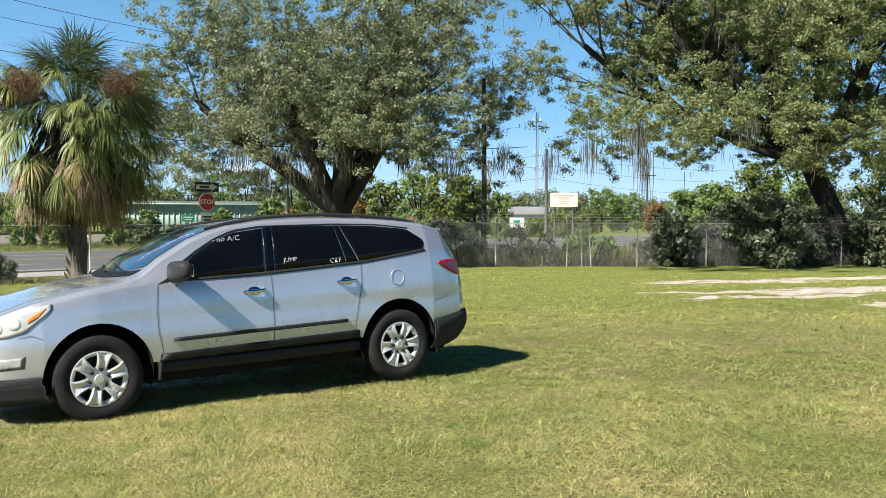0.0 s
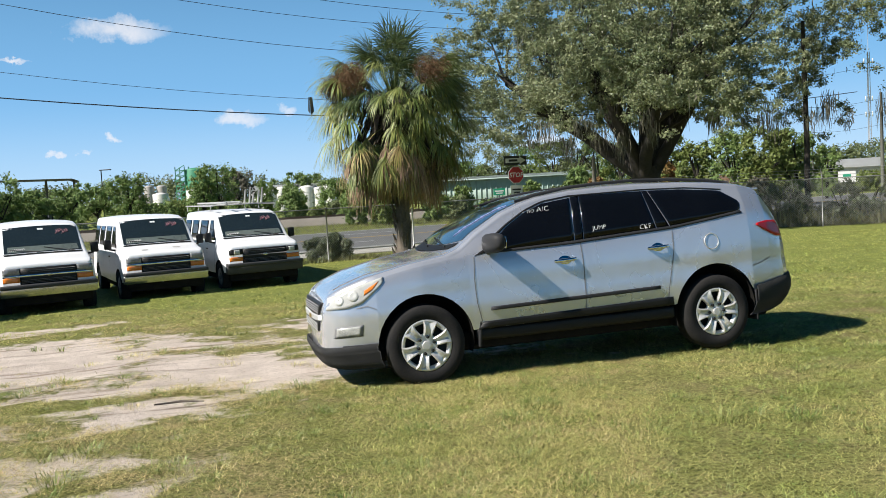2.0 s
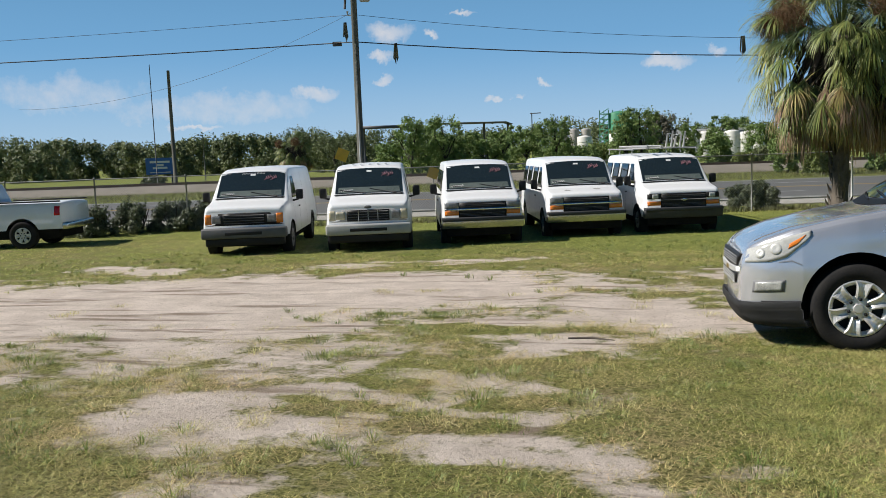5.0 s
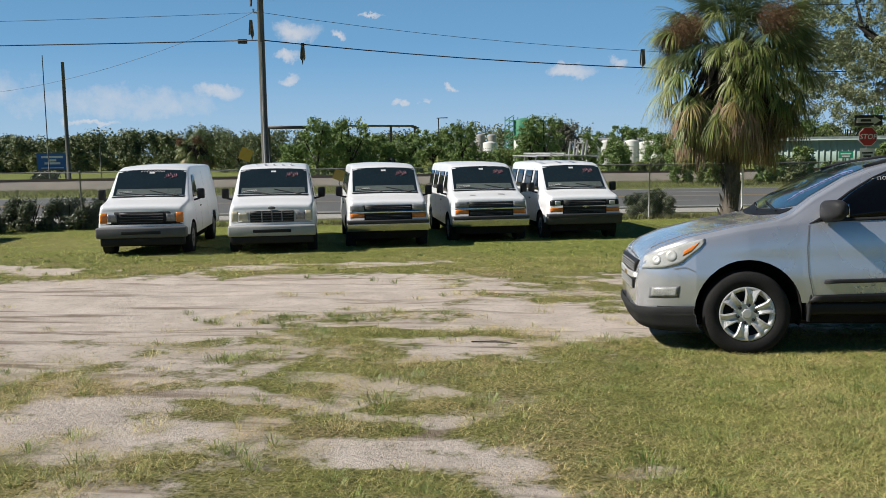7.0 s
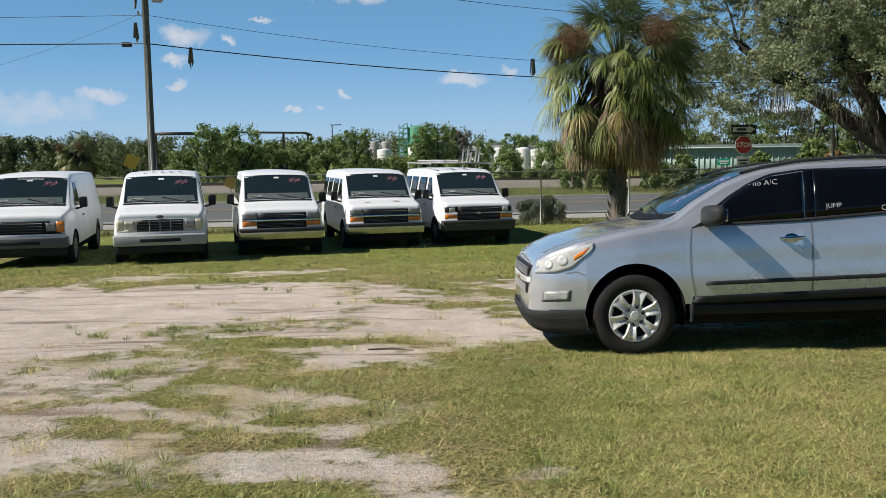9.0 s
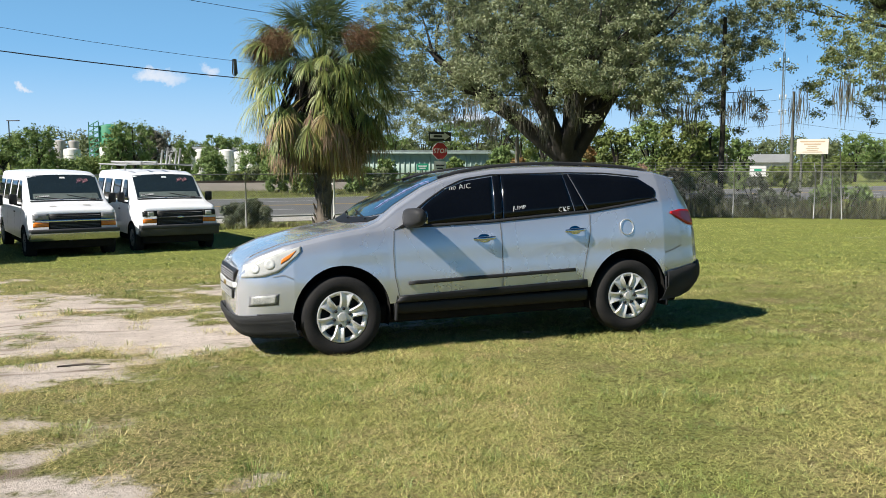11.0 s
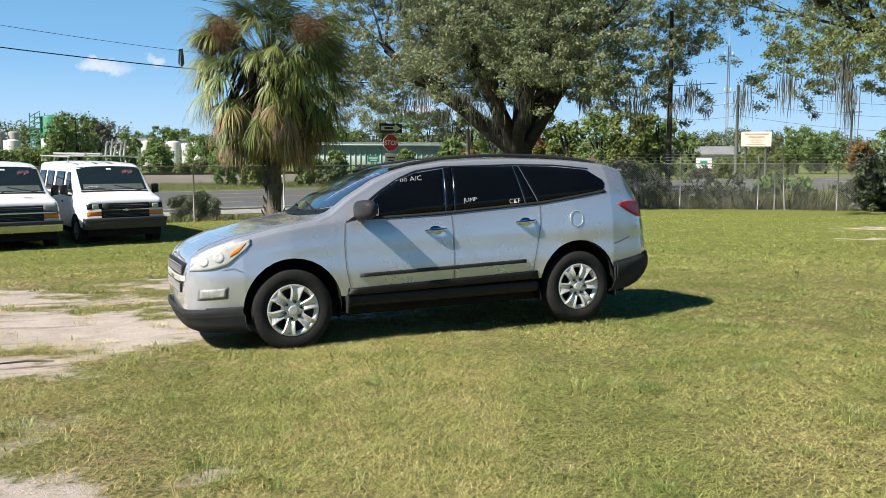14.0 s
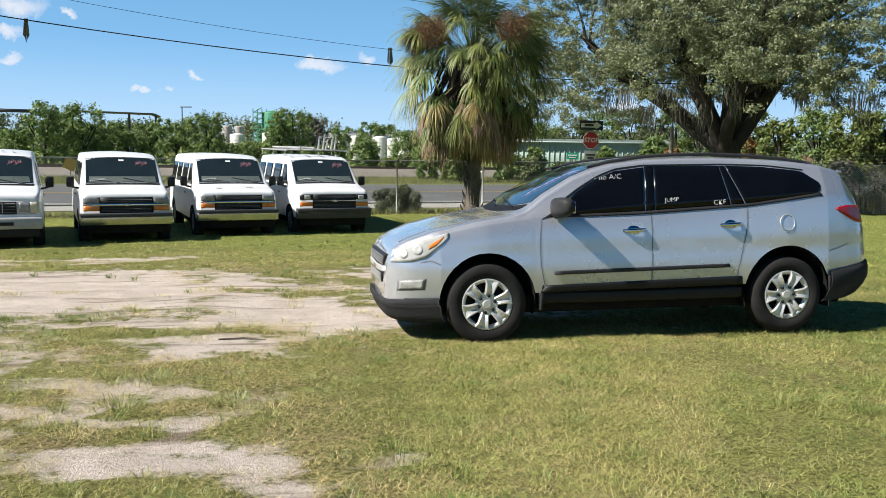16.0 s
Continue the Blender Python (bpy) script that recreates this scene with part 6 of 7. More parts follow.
def simple_pole(az, d, top_el, r, label, name="utility_pole", material=None, arms=0):
    x, y = at(az, d)
    zt = elev(az, d, top_el)
    p = thing(name, label, "utility pole")
    part("shaft", tube_bm([(x, y, -0.6), (x, y, zt)], [r, r * 0.7], 8), material or M_pole, p)
    for k in range(arms):
        part("cross_arm", box_bm(-1.1, 1.1, -0.06, 0.06, -0.06, 0.06, m=Matrix.Translation((x, y, zt - 0.4 - 0.9 * k)) @ Matrix.Rotation(radians(az), 4, "Z")), M_pole, p)
    return x, y, zt


simple_pole(53.42, 80, 5.73, 0.19, "dark timber pole across the road")
simple_pole(54.5, 82, 6.1, 0.05, "thin bare mast across the road", "mast", M_darkmetal)
simple_pole(51.6, 110, 1.75, 0.09, "far timber utility pole")
pa = simple_pole(-17.65, 84, 4.25, 0.16, "grey timber pole beyond the fence")
pb = simple_pole(-24.1, 120, 2.7, 0.16, "far timber pole with wires", arms=1)
vx, vy = at(-13.53, 38.6)
vine = thing("vine_covered_pole", "old pole overgrown with dark vines and hanging moss", "pole", m=Matrix.Translation((vx, vy, ground_z(vx, vy))))
part("shaft", tube_bm([(0, 0, -0.5), (0.05, 0, 3.5), (0, 0, 8.2)], [0.12, 0.11, 0.08], 9), M_bark, vine)
rv = random.Random(77)
v, f = leaf_cloud([(rv.uniform(-0.5, 0.5) * (0.3 + k / 40), rv.uniform(-0.4, 0.4), 4.2 + 4.2 * k / 40) for k in range(40)], [rv.uniform(0.12, 0.3) for k in range(40)], [60] * 40, 0.055, 78, 1.0, 0.2)
tagged(mesh_part("vine_leaves", pydata(v, f), M_oakleaf, vine, "dark green vine leaves", smooth=False), kind="stuff")
simple_pole(-0.75, 47, 1.6, 0.14, "short pale timber pole beside the oak", material=M_palepole)
simple_pole(-3.3, 43, 1.2, 0.03, "thin grey sign pole", "sign_pole", M_galv)
pc = simple_pole(-13.9, 110, 1.6, 0.14, "far timber utility pole")
lx, ly = at(30.45, 96)
lamp_post = thing("street_lamp", "dark street lamp post in the yard", "street lamp")
part("shaft", tube_bm([(lx, ly, -0.6), (lx, ly, 5.8)], [0.07, 0.05], 8), M_darkmetal, lamp_post)
part("lamp_head", box_bm(-0.2, 1.1, -0.1, 0.1, 5.7, 5.8, bevel=0.03, m=Matrix.Translation((lx, ly, 0))), M_darkmetal, lamp_post)
for z in (3.9, 3.2, 2.4, 1.5):
    for s in range(1):
        q0 = (*at(-9, 84), 1.8 + 84 * math.tan(radians(z + 0.9)) + 0.3 * s)
        wire(q0, (pa[0], pa[1], elev(0, 84, z) + 0.15 * s), 0.9, 0.012, "thin far overhead wire")
        wire((pa[0], pa[1], elev(0, 84, z) + 0.15 * s), (*at(-40, 100), elev(0, 100, z - 0.4) + 0.2 * s), 1.6, 0.012, "thin far overhead wire")
# lattice mast on the skyline
tx_, ty_ = at(-17.02, 380)
mast = thing("radio_tower", "slim lattice radio mast on the skyline", "tower")
for k in range(3):
    a = 2.09 * k
    part("leg", tube_bm([(tx_ + 0.7 * math.cos(a), ty_ + 0.7 * math.sin(a), -1), (tx_ + 0.45 * math.cos(a), ty_ + 0.45 * math.sin(a), 46)], 0.16, 4), M_lattice, mast)
for k in range(30):
    z = 1.5 * k
    part("brace", tube_bm([(tx_ - 0.6, ty_, z), (tx_ + 0.6, ty_, z + 0.8), (tx_ - 0.6, ty_, z + 1.5)], 0.10, 4), M_lattice, mast)
part("whip", tube_bm([(tx_, ty_, 46), (tx_, ty_, 58)], 0.13, 4), M_lattice, mast)
for z, w in ((42.5, 1.6), (28, 1.2), (22, 1.2)):
    for k in range(3):
        part("antenna", box_bm(-0.2, 0.2, -0.1, 0.1, -1.0, 1.0, m=Matrix.Translation((tx_ - w + w * k, ty_, z))), M_whitep, mast)

# ---------------------------------------------------------------- road signs
M_signred = mat("red sign face", (0.45, 0.025, 0.03), (0.38, 0.03, 0.03), rough=0.45, scale=2, fine=20)
M_signwhite = mat("white sign face", (0.72, 0.72, 0.70), (0.62, 0.62, 0.6), rough=0.5, scale=2, fine=20)
M_signblack = mat("black sign face", (0.02, 0.02, 0.022), (0.03, 0.03, 0.03), rough=0.5)
M_signgreen = mat("green sign face", (0.02, 0.30, 0.17), (0.02, 0.25, 0.14), rough=0.45)
M_signyellow = mat("yellow sign face", (0.72, 0.42, 0.03), (0.62, 0.36, 0.04), rough=0.45)
M_signblue = mat("blue sign face", (0.02, 0.10, 0.34), (0.03, 0.12, 0.36), rough=0.45, scale=1, fine=6)
M_cream2 = mat("faded cream billboard", (0.76, 0.70, 0.58), (0.70, 0.62, 0.50), rough=0.7, scale=0.8, fine=4)
M_brownsign = mat("faded brown print", (0.55, 0.42, 0.28), (0.48, 0.34, 0.2), rough=0.7)


def sign_post(az, d, top, label, turn=0.0, name="road_sign", category="sign"):
    x, y = at(az, d)
    s = thing(name, label, category, m=Matrix.Translation((x, y, 0)) @ Matrix.Rotation(radians(az + turn), 4, "Z"))
    part("post", tube_bm([(0, 0, -0.6), (0, 0, top)], 0.032, 6), M_galv, s)
    return s


def plate(parent, name, pts, z, material, label="", y=-0.05, depth=0.006):
    bm = bmesh.new()
    a = [bm.verts.new((px_, y - depth, z + pz_)) for px_, pz_ in pts]
    b = [bm.verts.new((px_, y + depth, z + pz_)) for px_, pz_ in pts]
    bm.faces.new(a)
    bm.faces.new(b[::-1])
    for k in range(len(pts)):
        bm.faces.new((a[k], b[k], b[(k + 1) % len(pts)], a[(k + 1) % len(pts)]))
    bmesh.ops.recalc_face_normals(bm, faces=bm.faces)
    return part(name, bm, material, parent, label, smooth=False)


def rect(w, h_, cx=0.0, cz=0.0):
    return [(cx - w / 2, cz - h_ / 2), (cx + w / 2, cz - h_ / 2), (cx + w / 2, cz + h_ / 2), (cx - w / 2, cz + h_ / 2)]


def octagon(r):
    return [(r * math.cos(radians(22.5 + 45 * k)), r * math.sin(radians(22.5 + 45 * k))) for k in range(8)]


zs_ = elev(4.33, 40, 0.71)
stop = sign_post(4.33, 40, zs_ + 0.90, "red stop sign under a one way arrow on a steel post", turn=28)
plate(stop, "stop_plate", octagon(0.415), zs_, M_signwhite, "white sign border")
face = plate(stop, "stop_face", octagon(0.385), zs_, M_signred, "red octagon", y=-0.062)
writing("STOP", 0.30, M_signwhite, stop, Matrix.Translation((-0.36, -0.072, zs_ - 0.10)) @ Matrix.Rotation(radians(90), 4, "X") @ Matrix.Rotation(0.0, 4, "Z"), "stop_lettering", 0.012)
plate(stop, "arrow_plate", rect(1.16, 0.42), zs_ + 0.66, M_signblack, "black one way plate")
plate(stop, "arrow", [(-0.50, -0.10), (0.22, -0.10), (0.22, -0.17), (0.52, 0.0), (0.22, 0.17), (0.22, 0.10), (-0.50, 0.10)], zs_ + 0.66, M_signwhite, "white arrow", y=-0.062)
plate(stop, "arrow_words", rect(0.44, 0.10, -0.12), zs_ + 0.66, M_signblack, y=-0.07)
plate(stop, "lower_plate", rect(0.60, 0.50), zs_ - 0.72, M_signwhite, "small white plate")
plate(stop, "lower_mark", rect(0.44, 0.07), zs_ - 0.66, M_signblack, y=-0.062)
plate(stop, "lower_mark", rect(0.32, 0.07), zs_ - 0.80, M_signblack, y=-0.062)
s2 = sign_post(5.45, 45, 1.4, "small green street sign with white lettering bars", turn=10)
plate(s2, "green_plate", rect(0.62, 0.34), elev(0, 45, -0.33), M_signgreen)
plate(s2, "lettering", rect(0.46, 0.06), elev(0, 45, -0.28), M_signwhite, y=-0.062)
plate(s2, "lettering", rect(0.34, 0.05), elev(0, 45, -0.42), M_signwhite, y=-0.062)
s3 = thing("fence_notice", "yellow notice plate wired to the fence", "sign", m=Matrix.Translation((*at(4.95, 31.2), 0)) @ Matrix.Rotation(radians(34), 4, "Z"))
plate(s3, "plate", rect(0.38, 0.30), elev(0, 31.2, -1.42), M_signyellow)
plate(s3, "lettering", rect(0.26, 0.04), elev(0, 31.2, -1.30), M_signblack, y=-0.062)
plate(s3, "lettering", rect(0.26, 0.04), elev(0, 31.2, -1.50), M_signblack, y=-0.062)
s4 = sign_post(3.0, 38, 1.35, "leaning white plate on a thin post", turn=40)
plate(s4, "plate", rect(0.30, 0.62), 1.15, M_signwhite)
s4.rotation_euler = (0, radians(-6), radians(43))
s4.location = (*at(3.0, 38), 0)
s5 = sign_post(42.9, 58, 2.75, "yellow diamond warning sign seen from behind the van", turn=0)
plate(s5, "diamond", octagon(0.55)[::2], elev(0, 58, 0.15), M_signyellow)
s6 = sign_post(37.0, 52, 1.0, "orange diamond road sign", turn=0)
plate(s6, "diamond", octagon(0.45)[::2], elev(0, 52, -1.25), M_signyellow)
s7 = sign_post(40.6, 52, 1.3, "black one way arrow plate on a post", turn=0)
plate(s7, "plate", rect(0.9, 0.3), elev(0, 52, -0.6), M_signblack)
plate(s7, "arrow", [(0.40, -0.05), (-0.18, -0.05), (-0.18, -0.11), (-0.40, 0.0), (-0.18, 0.11), (-0.18, 0.05), (0.40, 0.05)], elev(0, 52, -0.6), M_signwhite, y=-0.062)
# blue company board
bx, by = at(54.3, 92)
board = thing("company_board", "blue painted board with pale lettering bars on posts", "sign", m=Matrix.Translation((bx, by, 0)) @ Matrix.Rotation(radians(54.3), 4, "Z"))
for s in (-1.1, 1.1):
    part("post", tube_bm([(s, 0, -0.6), (s, 0, 2.4)], 0.08, 6), M_darkmetal, board)
plate(board, "panel", rect(2.7, 1.65), elev(0, 92, -0.12), M_signblue, "blue panel", depth=0.05)
for w, dz in ((1.9, 0.42), (0.7, 0.10), (1.4, -0.18), (2.0, -0.62)):
    plate(board, "lettering", rect(w, 0.20 if dz > -0.5 else 0.08), elev(0, 92, -0.12) + dz, M_signwhite, y=-0.12)
shrub("low_shrub", bx, by - 1.0, 2.2, 1.0, 1.1, M_bush, 0.15, 1500, 77, "low dark shrub under the board", z=-0.42)
# cream billboard
bx, by = at(-18.8, 78)
bill = thing("billboard", "faded cream billboard on timber legs", "billboard", m=Matrix.Translation((bx, by, 0)) @ Matrix.Rotation(radians(-18.8), 4, "Z"))
for s in (-0.8, 0.8):
    part("leg", tube_bm([(s, 0.1, -0.6), (s, 0.1, 3.6)], 0.09, 6), M_pole, bill)
plate(bill, "panel", rect(2.40, 1.22), elev(0, 78, 0.95), M_cream2, depth=0.05)
for w, dz in ((1.9, 0.42), (1.3, 0.20), (0.7, 0.02), (1.0, -0.14), (0.8, -0.30), (1.5, -0.44)):
    plate(bill, "lettering", rect(w, 0.10 if dz > 0.1 else 0.045), elev(0, 78, 0.95) + dz, M_brownsign, y=-0.12)
bx, by = at(-15.75, 66)
small = sign_post(-15.75, 66, 1.5, "small white roadside notice")
plate(small, "panel", rect(1.1, 0.75), elev(0, 66, -0.55), M_signwhite)
plate(small, "lettering", rect(0.5, 0.18), elev(0, 66, -0.48), M_signgreen, y=-0.062)

# ---------------------------------------------------------------- far yard and buildings
M_greenwall = mat("pale green metal cladding", (0.33, 0.42, 0.38), (0.28, 0.37, 0.33), rough=0.6, scale=0.4, fine=4)
M_roof = mat("pale metal roof", (0.52, 0.53, 0.52), (0.44, 0.45, 0.44), rough=0.5, scale=0.3, fine=4)
M_greenroof = mat("weathered green metal roof", (0.33, 0.38, 0.34), (0.27, 0.32, 0.29), rough=0.6, scale=0.3, fine=4)
M_tank = mat("white storage tank", (0.74, 0.72, 0.68), (0.62, 0.60, 0.56), rough=0.5, scale=0.3, fine=3)
M_tan = mat("tall tan storage tank", (0.40, 0.37, 0.34), (0.34, 0.31, 0.29), rough=0.6, scale=0.3, fine=3)
M_silo = mat("green silo paint", (0.06, 0.27, 0.15), (0.05, 0.22, 0.12), rough=0.5, scale=0.3, fine=3)
M_brick = mat("brown boarding", (0.30, 0.19, 0.12), (0.24, 0.15, 0.10), rough=0.8, scale=0.5, fine=5)
M_redp = mat("red paint", (0.48, 0.05, 0.04), (0.4, 0.05, 0.04), rough=0.5)


def tank(az, d, r, top_el, material, label, ring=True):
    x, y = at(az, d)
    zt = elev(az, d, top_el)
    t = thing("storage_tank", label, "tank", "tanks in the yard", m=Matrix.Translation((x, y, 0)))
    bm = bmesh.new()
    lathe(bm, [(r, -0.5), (r, zt - 0.12), (r * 0.97, zt), (r * 0.3, zt + r * 0.16), (0, zt + r * 0.18)], 28)
    part("shell", bm, material, t)
    for k in range(3):
        z = zt * (0.25 + 0.25 * k)
        bm = bmesh.new()
        lathe(bm, [(r, z - 0.05), (r + 0.05, z), (r, z + 0.05)], 28)
        part("hoop", bm, material, t)
    return t


tank(27.1, 150, 1.25, 0.72, M_tank, "squat white storage tank")
tank(27.75, 172, 0.95, 1.22, M_tan, "tall tan storage tank")
tank(27.0, 172, 0.9, 1.2, M_tan, "tall tan storage tank")
tank(28.4, 174, 0.85, 1.12, M_tan, "tall tan storage tank")
tank(24.9, 148, 1.7, 2.15, M_silo, "tall green painted silo")
tank(25.15, 143, 1.0, 0.85, M_tank, "small white tank below the silo")
for k, az in enumerate((20.4, 19.6, 18.8, 18.0, 17.2, 16.5)):
    tank(az, 150, 1.25, 0.58 + 0.12 * (k % 2), M_tank, "white storage tank in a row")
sx, sy = at(25.7, 148)
scaf = thing("silo_stair", "green steel stair tower beside the silo", "stair tower", m=Matrix.Translation((sx, sy, 0)))
for dx in (-0.8, 0.8):
    for dy in (-0.8, 0.8):
        part("upright", tube_bm([(dx, dy, -0.5), (dx, dy, elev(0, 148, 2.35))], 0.07, 5), M_silo, scaf)
for k in range(9):
    part("landing", box_bm(-0.85, 0.85, -0.85, 0.85, 0.4 + 0.85 * k, 0.5 + 0.85 * k), M_silo, scaf)
    part("flight", tube_bm([(-0.8, -0.8, 0.45 + 0.85 * k), (0.8, -0.8, 1.3 + 0.85 * k)], 0.07, 5), M_silo, scaf)


def shed(az0, az1, d, eave_el, ridge_el, label, wall, roof_m, depth=12, name="warehouse", ribs=0):
    a, b = Vector((*at(az0, d), 0)), Vector((*at(az1, d), 0))
    u = b - a
    w = u.length
    ang = math.atan2(u.y, u.x)
    s = thing(name, label, "building", m=Matrix.Translation(a) @ Matrix.Rotation(ang, 4, "Z"))
    ze, zr = elev(0, d, eave_el), elev(0, d, ridge_el)
    part("wall", box_bm(0, w, 0.3, depth, -0.5, ze), wall, s)
    bm = bmesh.new()
    grid_faces(bm, [[Vector((-0.4, -0.3, ze - 0.1)), Vector((w + 0.4, -0.3, ze - 0.1))], [Vector((-0.4, depth / 2, zr)), Vector((w + 0.4, depth / 2, zr))], [Vector((-0.4, depth + 0.6, ze - 0.1)), Vector((w + 0.4, depth + 0.6, ze - 0.1))]])
    bmesh.ops.solidify(bm, geom=bm.faces[:], thickness=0.15)
    part("roof", bm, roof_m, s, smooth=False)
    for k in range(ribs):
        x = w * (k + 0.5) / ribs
        part("cladding_rib", box_bm(x - 0.05, x + 0.05, 0.22, 0.3, -0.5, ze - 0.15), wall, s)
    return s


shed(21.6, 16.1, 168, 0.62, 0.95, "long low pale warehouse behind the tanks", M_tank, M_roof, 14)
shed(9.5, -0.6, 92, 0.60, 0.82, "long pale green metal warehouse", M_greenwall, M_greenroof, 16, ribs=30)
shed(-14.5, -17.5, 100, 0.06, 0.52, "low white house with a pale hipped roof", M_tank, M_roof, 8, "house")
shed(-7.6, -9.6, 75, -0.75, -0.05, "open brown shed with red goods", M_brick, M_brick, 5, "shed")
for k in range(3):
    x, y = at(-8.1 - 0.45 * k, 72)
    tagged(part("red_crate", box_bm(-0.3, 0.3, -0.3, 0.3, -0.42, 1.15, bevel=0.05, m=Matrix.Translation((x, y, 0))), M_redp), "red painted crate in front of the shed", "crate")
for k, az in enumerate((-0.6, -1.7)):
    x, y = at(az, 80)
    tr = thing("parked_trailer", "white box trailer parked across the road", "trailer", m=Matrix.Translation((x, y, -0.42)) @ Matrix.Rotation(radians(8), 4, "Z"))
    part("box", box_bm(-1.0, 1.0, -1.1, 1.1, 0.6, 2.1, bevel=0.08), M_tank, tr)
    for s in (-0.5, 0.5):
        wheel(tr, s, -0.95, 0.34, 0.2, 0.2, -1, cover=M_steelc)
# canopy of a loading yard
x, y = at(34.4, 112)
cano = thing("yard_canopy", "dark steel canopy over a loading yard", "canopy", m=Matrix.Translation((x, y, 0)) @ Matrix.Rotation(radians(34.4), 4, "Z"))
zc = elev(0, 112, 1.85)
bm = bmesh.new()
grid_faces(bm, [[Vector((-5.2 + 10.4 * k / 12, yy, zc + 0.22 - 0.012 * k - (0.32 if k == 12 else 0))) for k in range(13)] for yy in (-2, 6)])
bmesh.ops.solidify(bm, geom=bm.faces[:], thickness=0.35)
part("roof", bm, M_darkmetal, cano, smooth=False)
for xx in (-4.8, -1.6, 1.6, 4.6):
    part("column", tube_bm([(xx, -1.5, -0.5), (xx, -1.5, zc)], 0.14, 6), M_darkmetal, cano)
part("tank_body", box_bm(-3.2, 2.6, 0, 3, -0.5, 1.6, bevel=0.3), M_greyb, cano)
x, y = at(40.2, 105)
gan = thing("steel_gantry", "dark steel gantry frame", "gantry", m=Matrix.Translation((x, y, 0)) @ Matrix.Rotation(radians(40), 4, "Z"))
for xx in (-2.2, 2.2):
    part("column", tube_bm([(xx, 0, -0.5), (xx, 0, elev(0, 105, 1.75))], 0.12, 6), M_darkmetal, gan)
part("beam", box_bm(-2.6, 2.6, -0.2, 0.2, elev(0, 105, 1.75), elev(0, 105, 1.95)), M_darkmetal, gan)

# ---------------------------------------------------------------- distant trees


def far_tree(az, d, half_w, top_el, leaf, seed, label, size=0.22, n=3200, base=0.12, name="tree"):
    """A yard tree: trunk, limbs and a lumpy crown reaching half_w degrees either way and top_el up."""
    rng = random.Random(seed)
    x, y = at(az, d)
    w = d * math.tan(radians(half_w))
    zt = elev(az, d, top_el) + 0.42
    t = thing(name, label, "tree", m=Matrix.Translation((x, y, -0.42)))
    bm = bmesh.new()
    tube(bm, [(0, 0, -0.2), (0.1, 0, zt * 0.3), (0, 0, zt * 0.62)], [0.05 * zt * 0.6, 0.035 * zt * 0.6, 0.02 * zt * 0.5], 8)
    for k in range(6):
        a = rng.uniform(0, 6.28)
        tube(bm, [(0, 0, zt * rng.uniform(0.2, 0.4)), (w * 0.6 * math.cos(a), w * 0.6 * math.sin(a), zt * rng.uniform(0.5, 0.8))], [0.02 * zt * 0.6, 0.008 * zt], 6)
    part("trunk", bm, M_bark, t)
    cen, rad, cnt = [], [], []
    for k in range(70):
        a, q, h_ = rng.uniform(0, 6.28), math.sqrt(rng.random()), rng.uniform(base, 0.9)
        lim = max(0.75 if h_ < 0.4 else 0.3, (1 - min(1.0, ((h_ - 0.45) / 0.62) ** 2)) ** 0.5)
        cen.append((w * 0.9 * q * lim * math.cos(a), w * 0.9 * q * lim * math.sin(a), zt * h_))
        rad.append(min(w, zt) * rng.choice((0.18, 0.25, 0.32, 0.38)) * rng.uniform(0.8, 1.15))
        cnt.append(n // 70)
    v, f = leaf_cloud(cen, rad, cnt, size, seed, 0.85, 0.1)
    tagged(mesh_part("crown", pydata(v, f), leaf, t, smooth=False), kind="stuff")
    return t


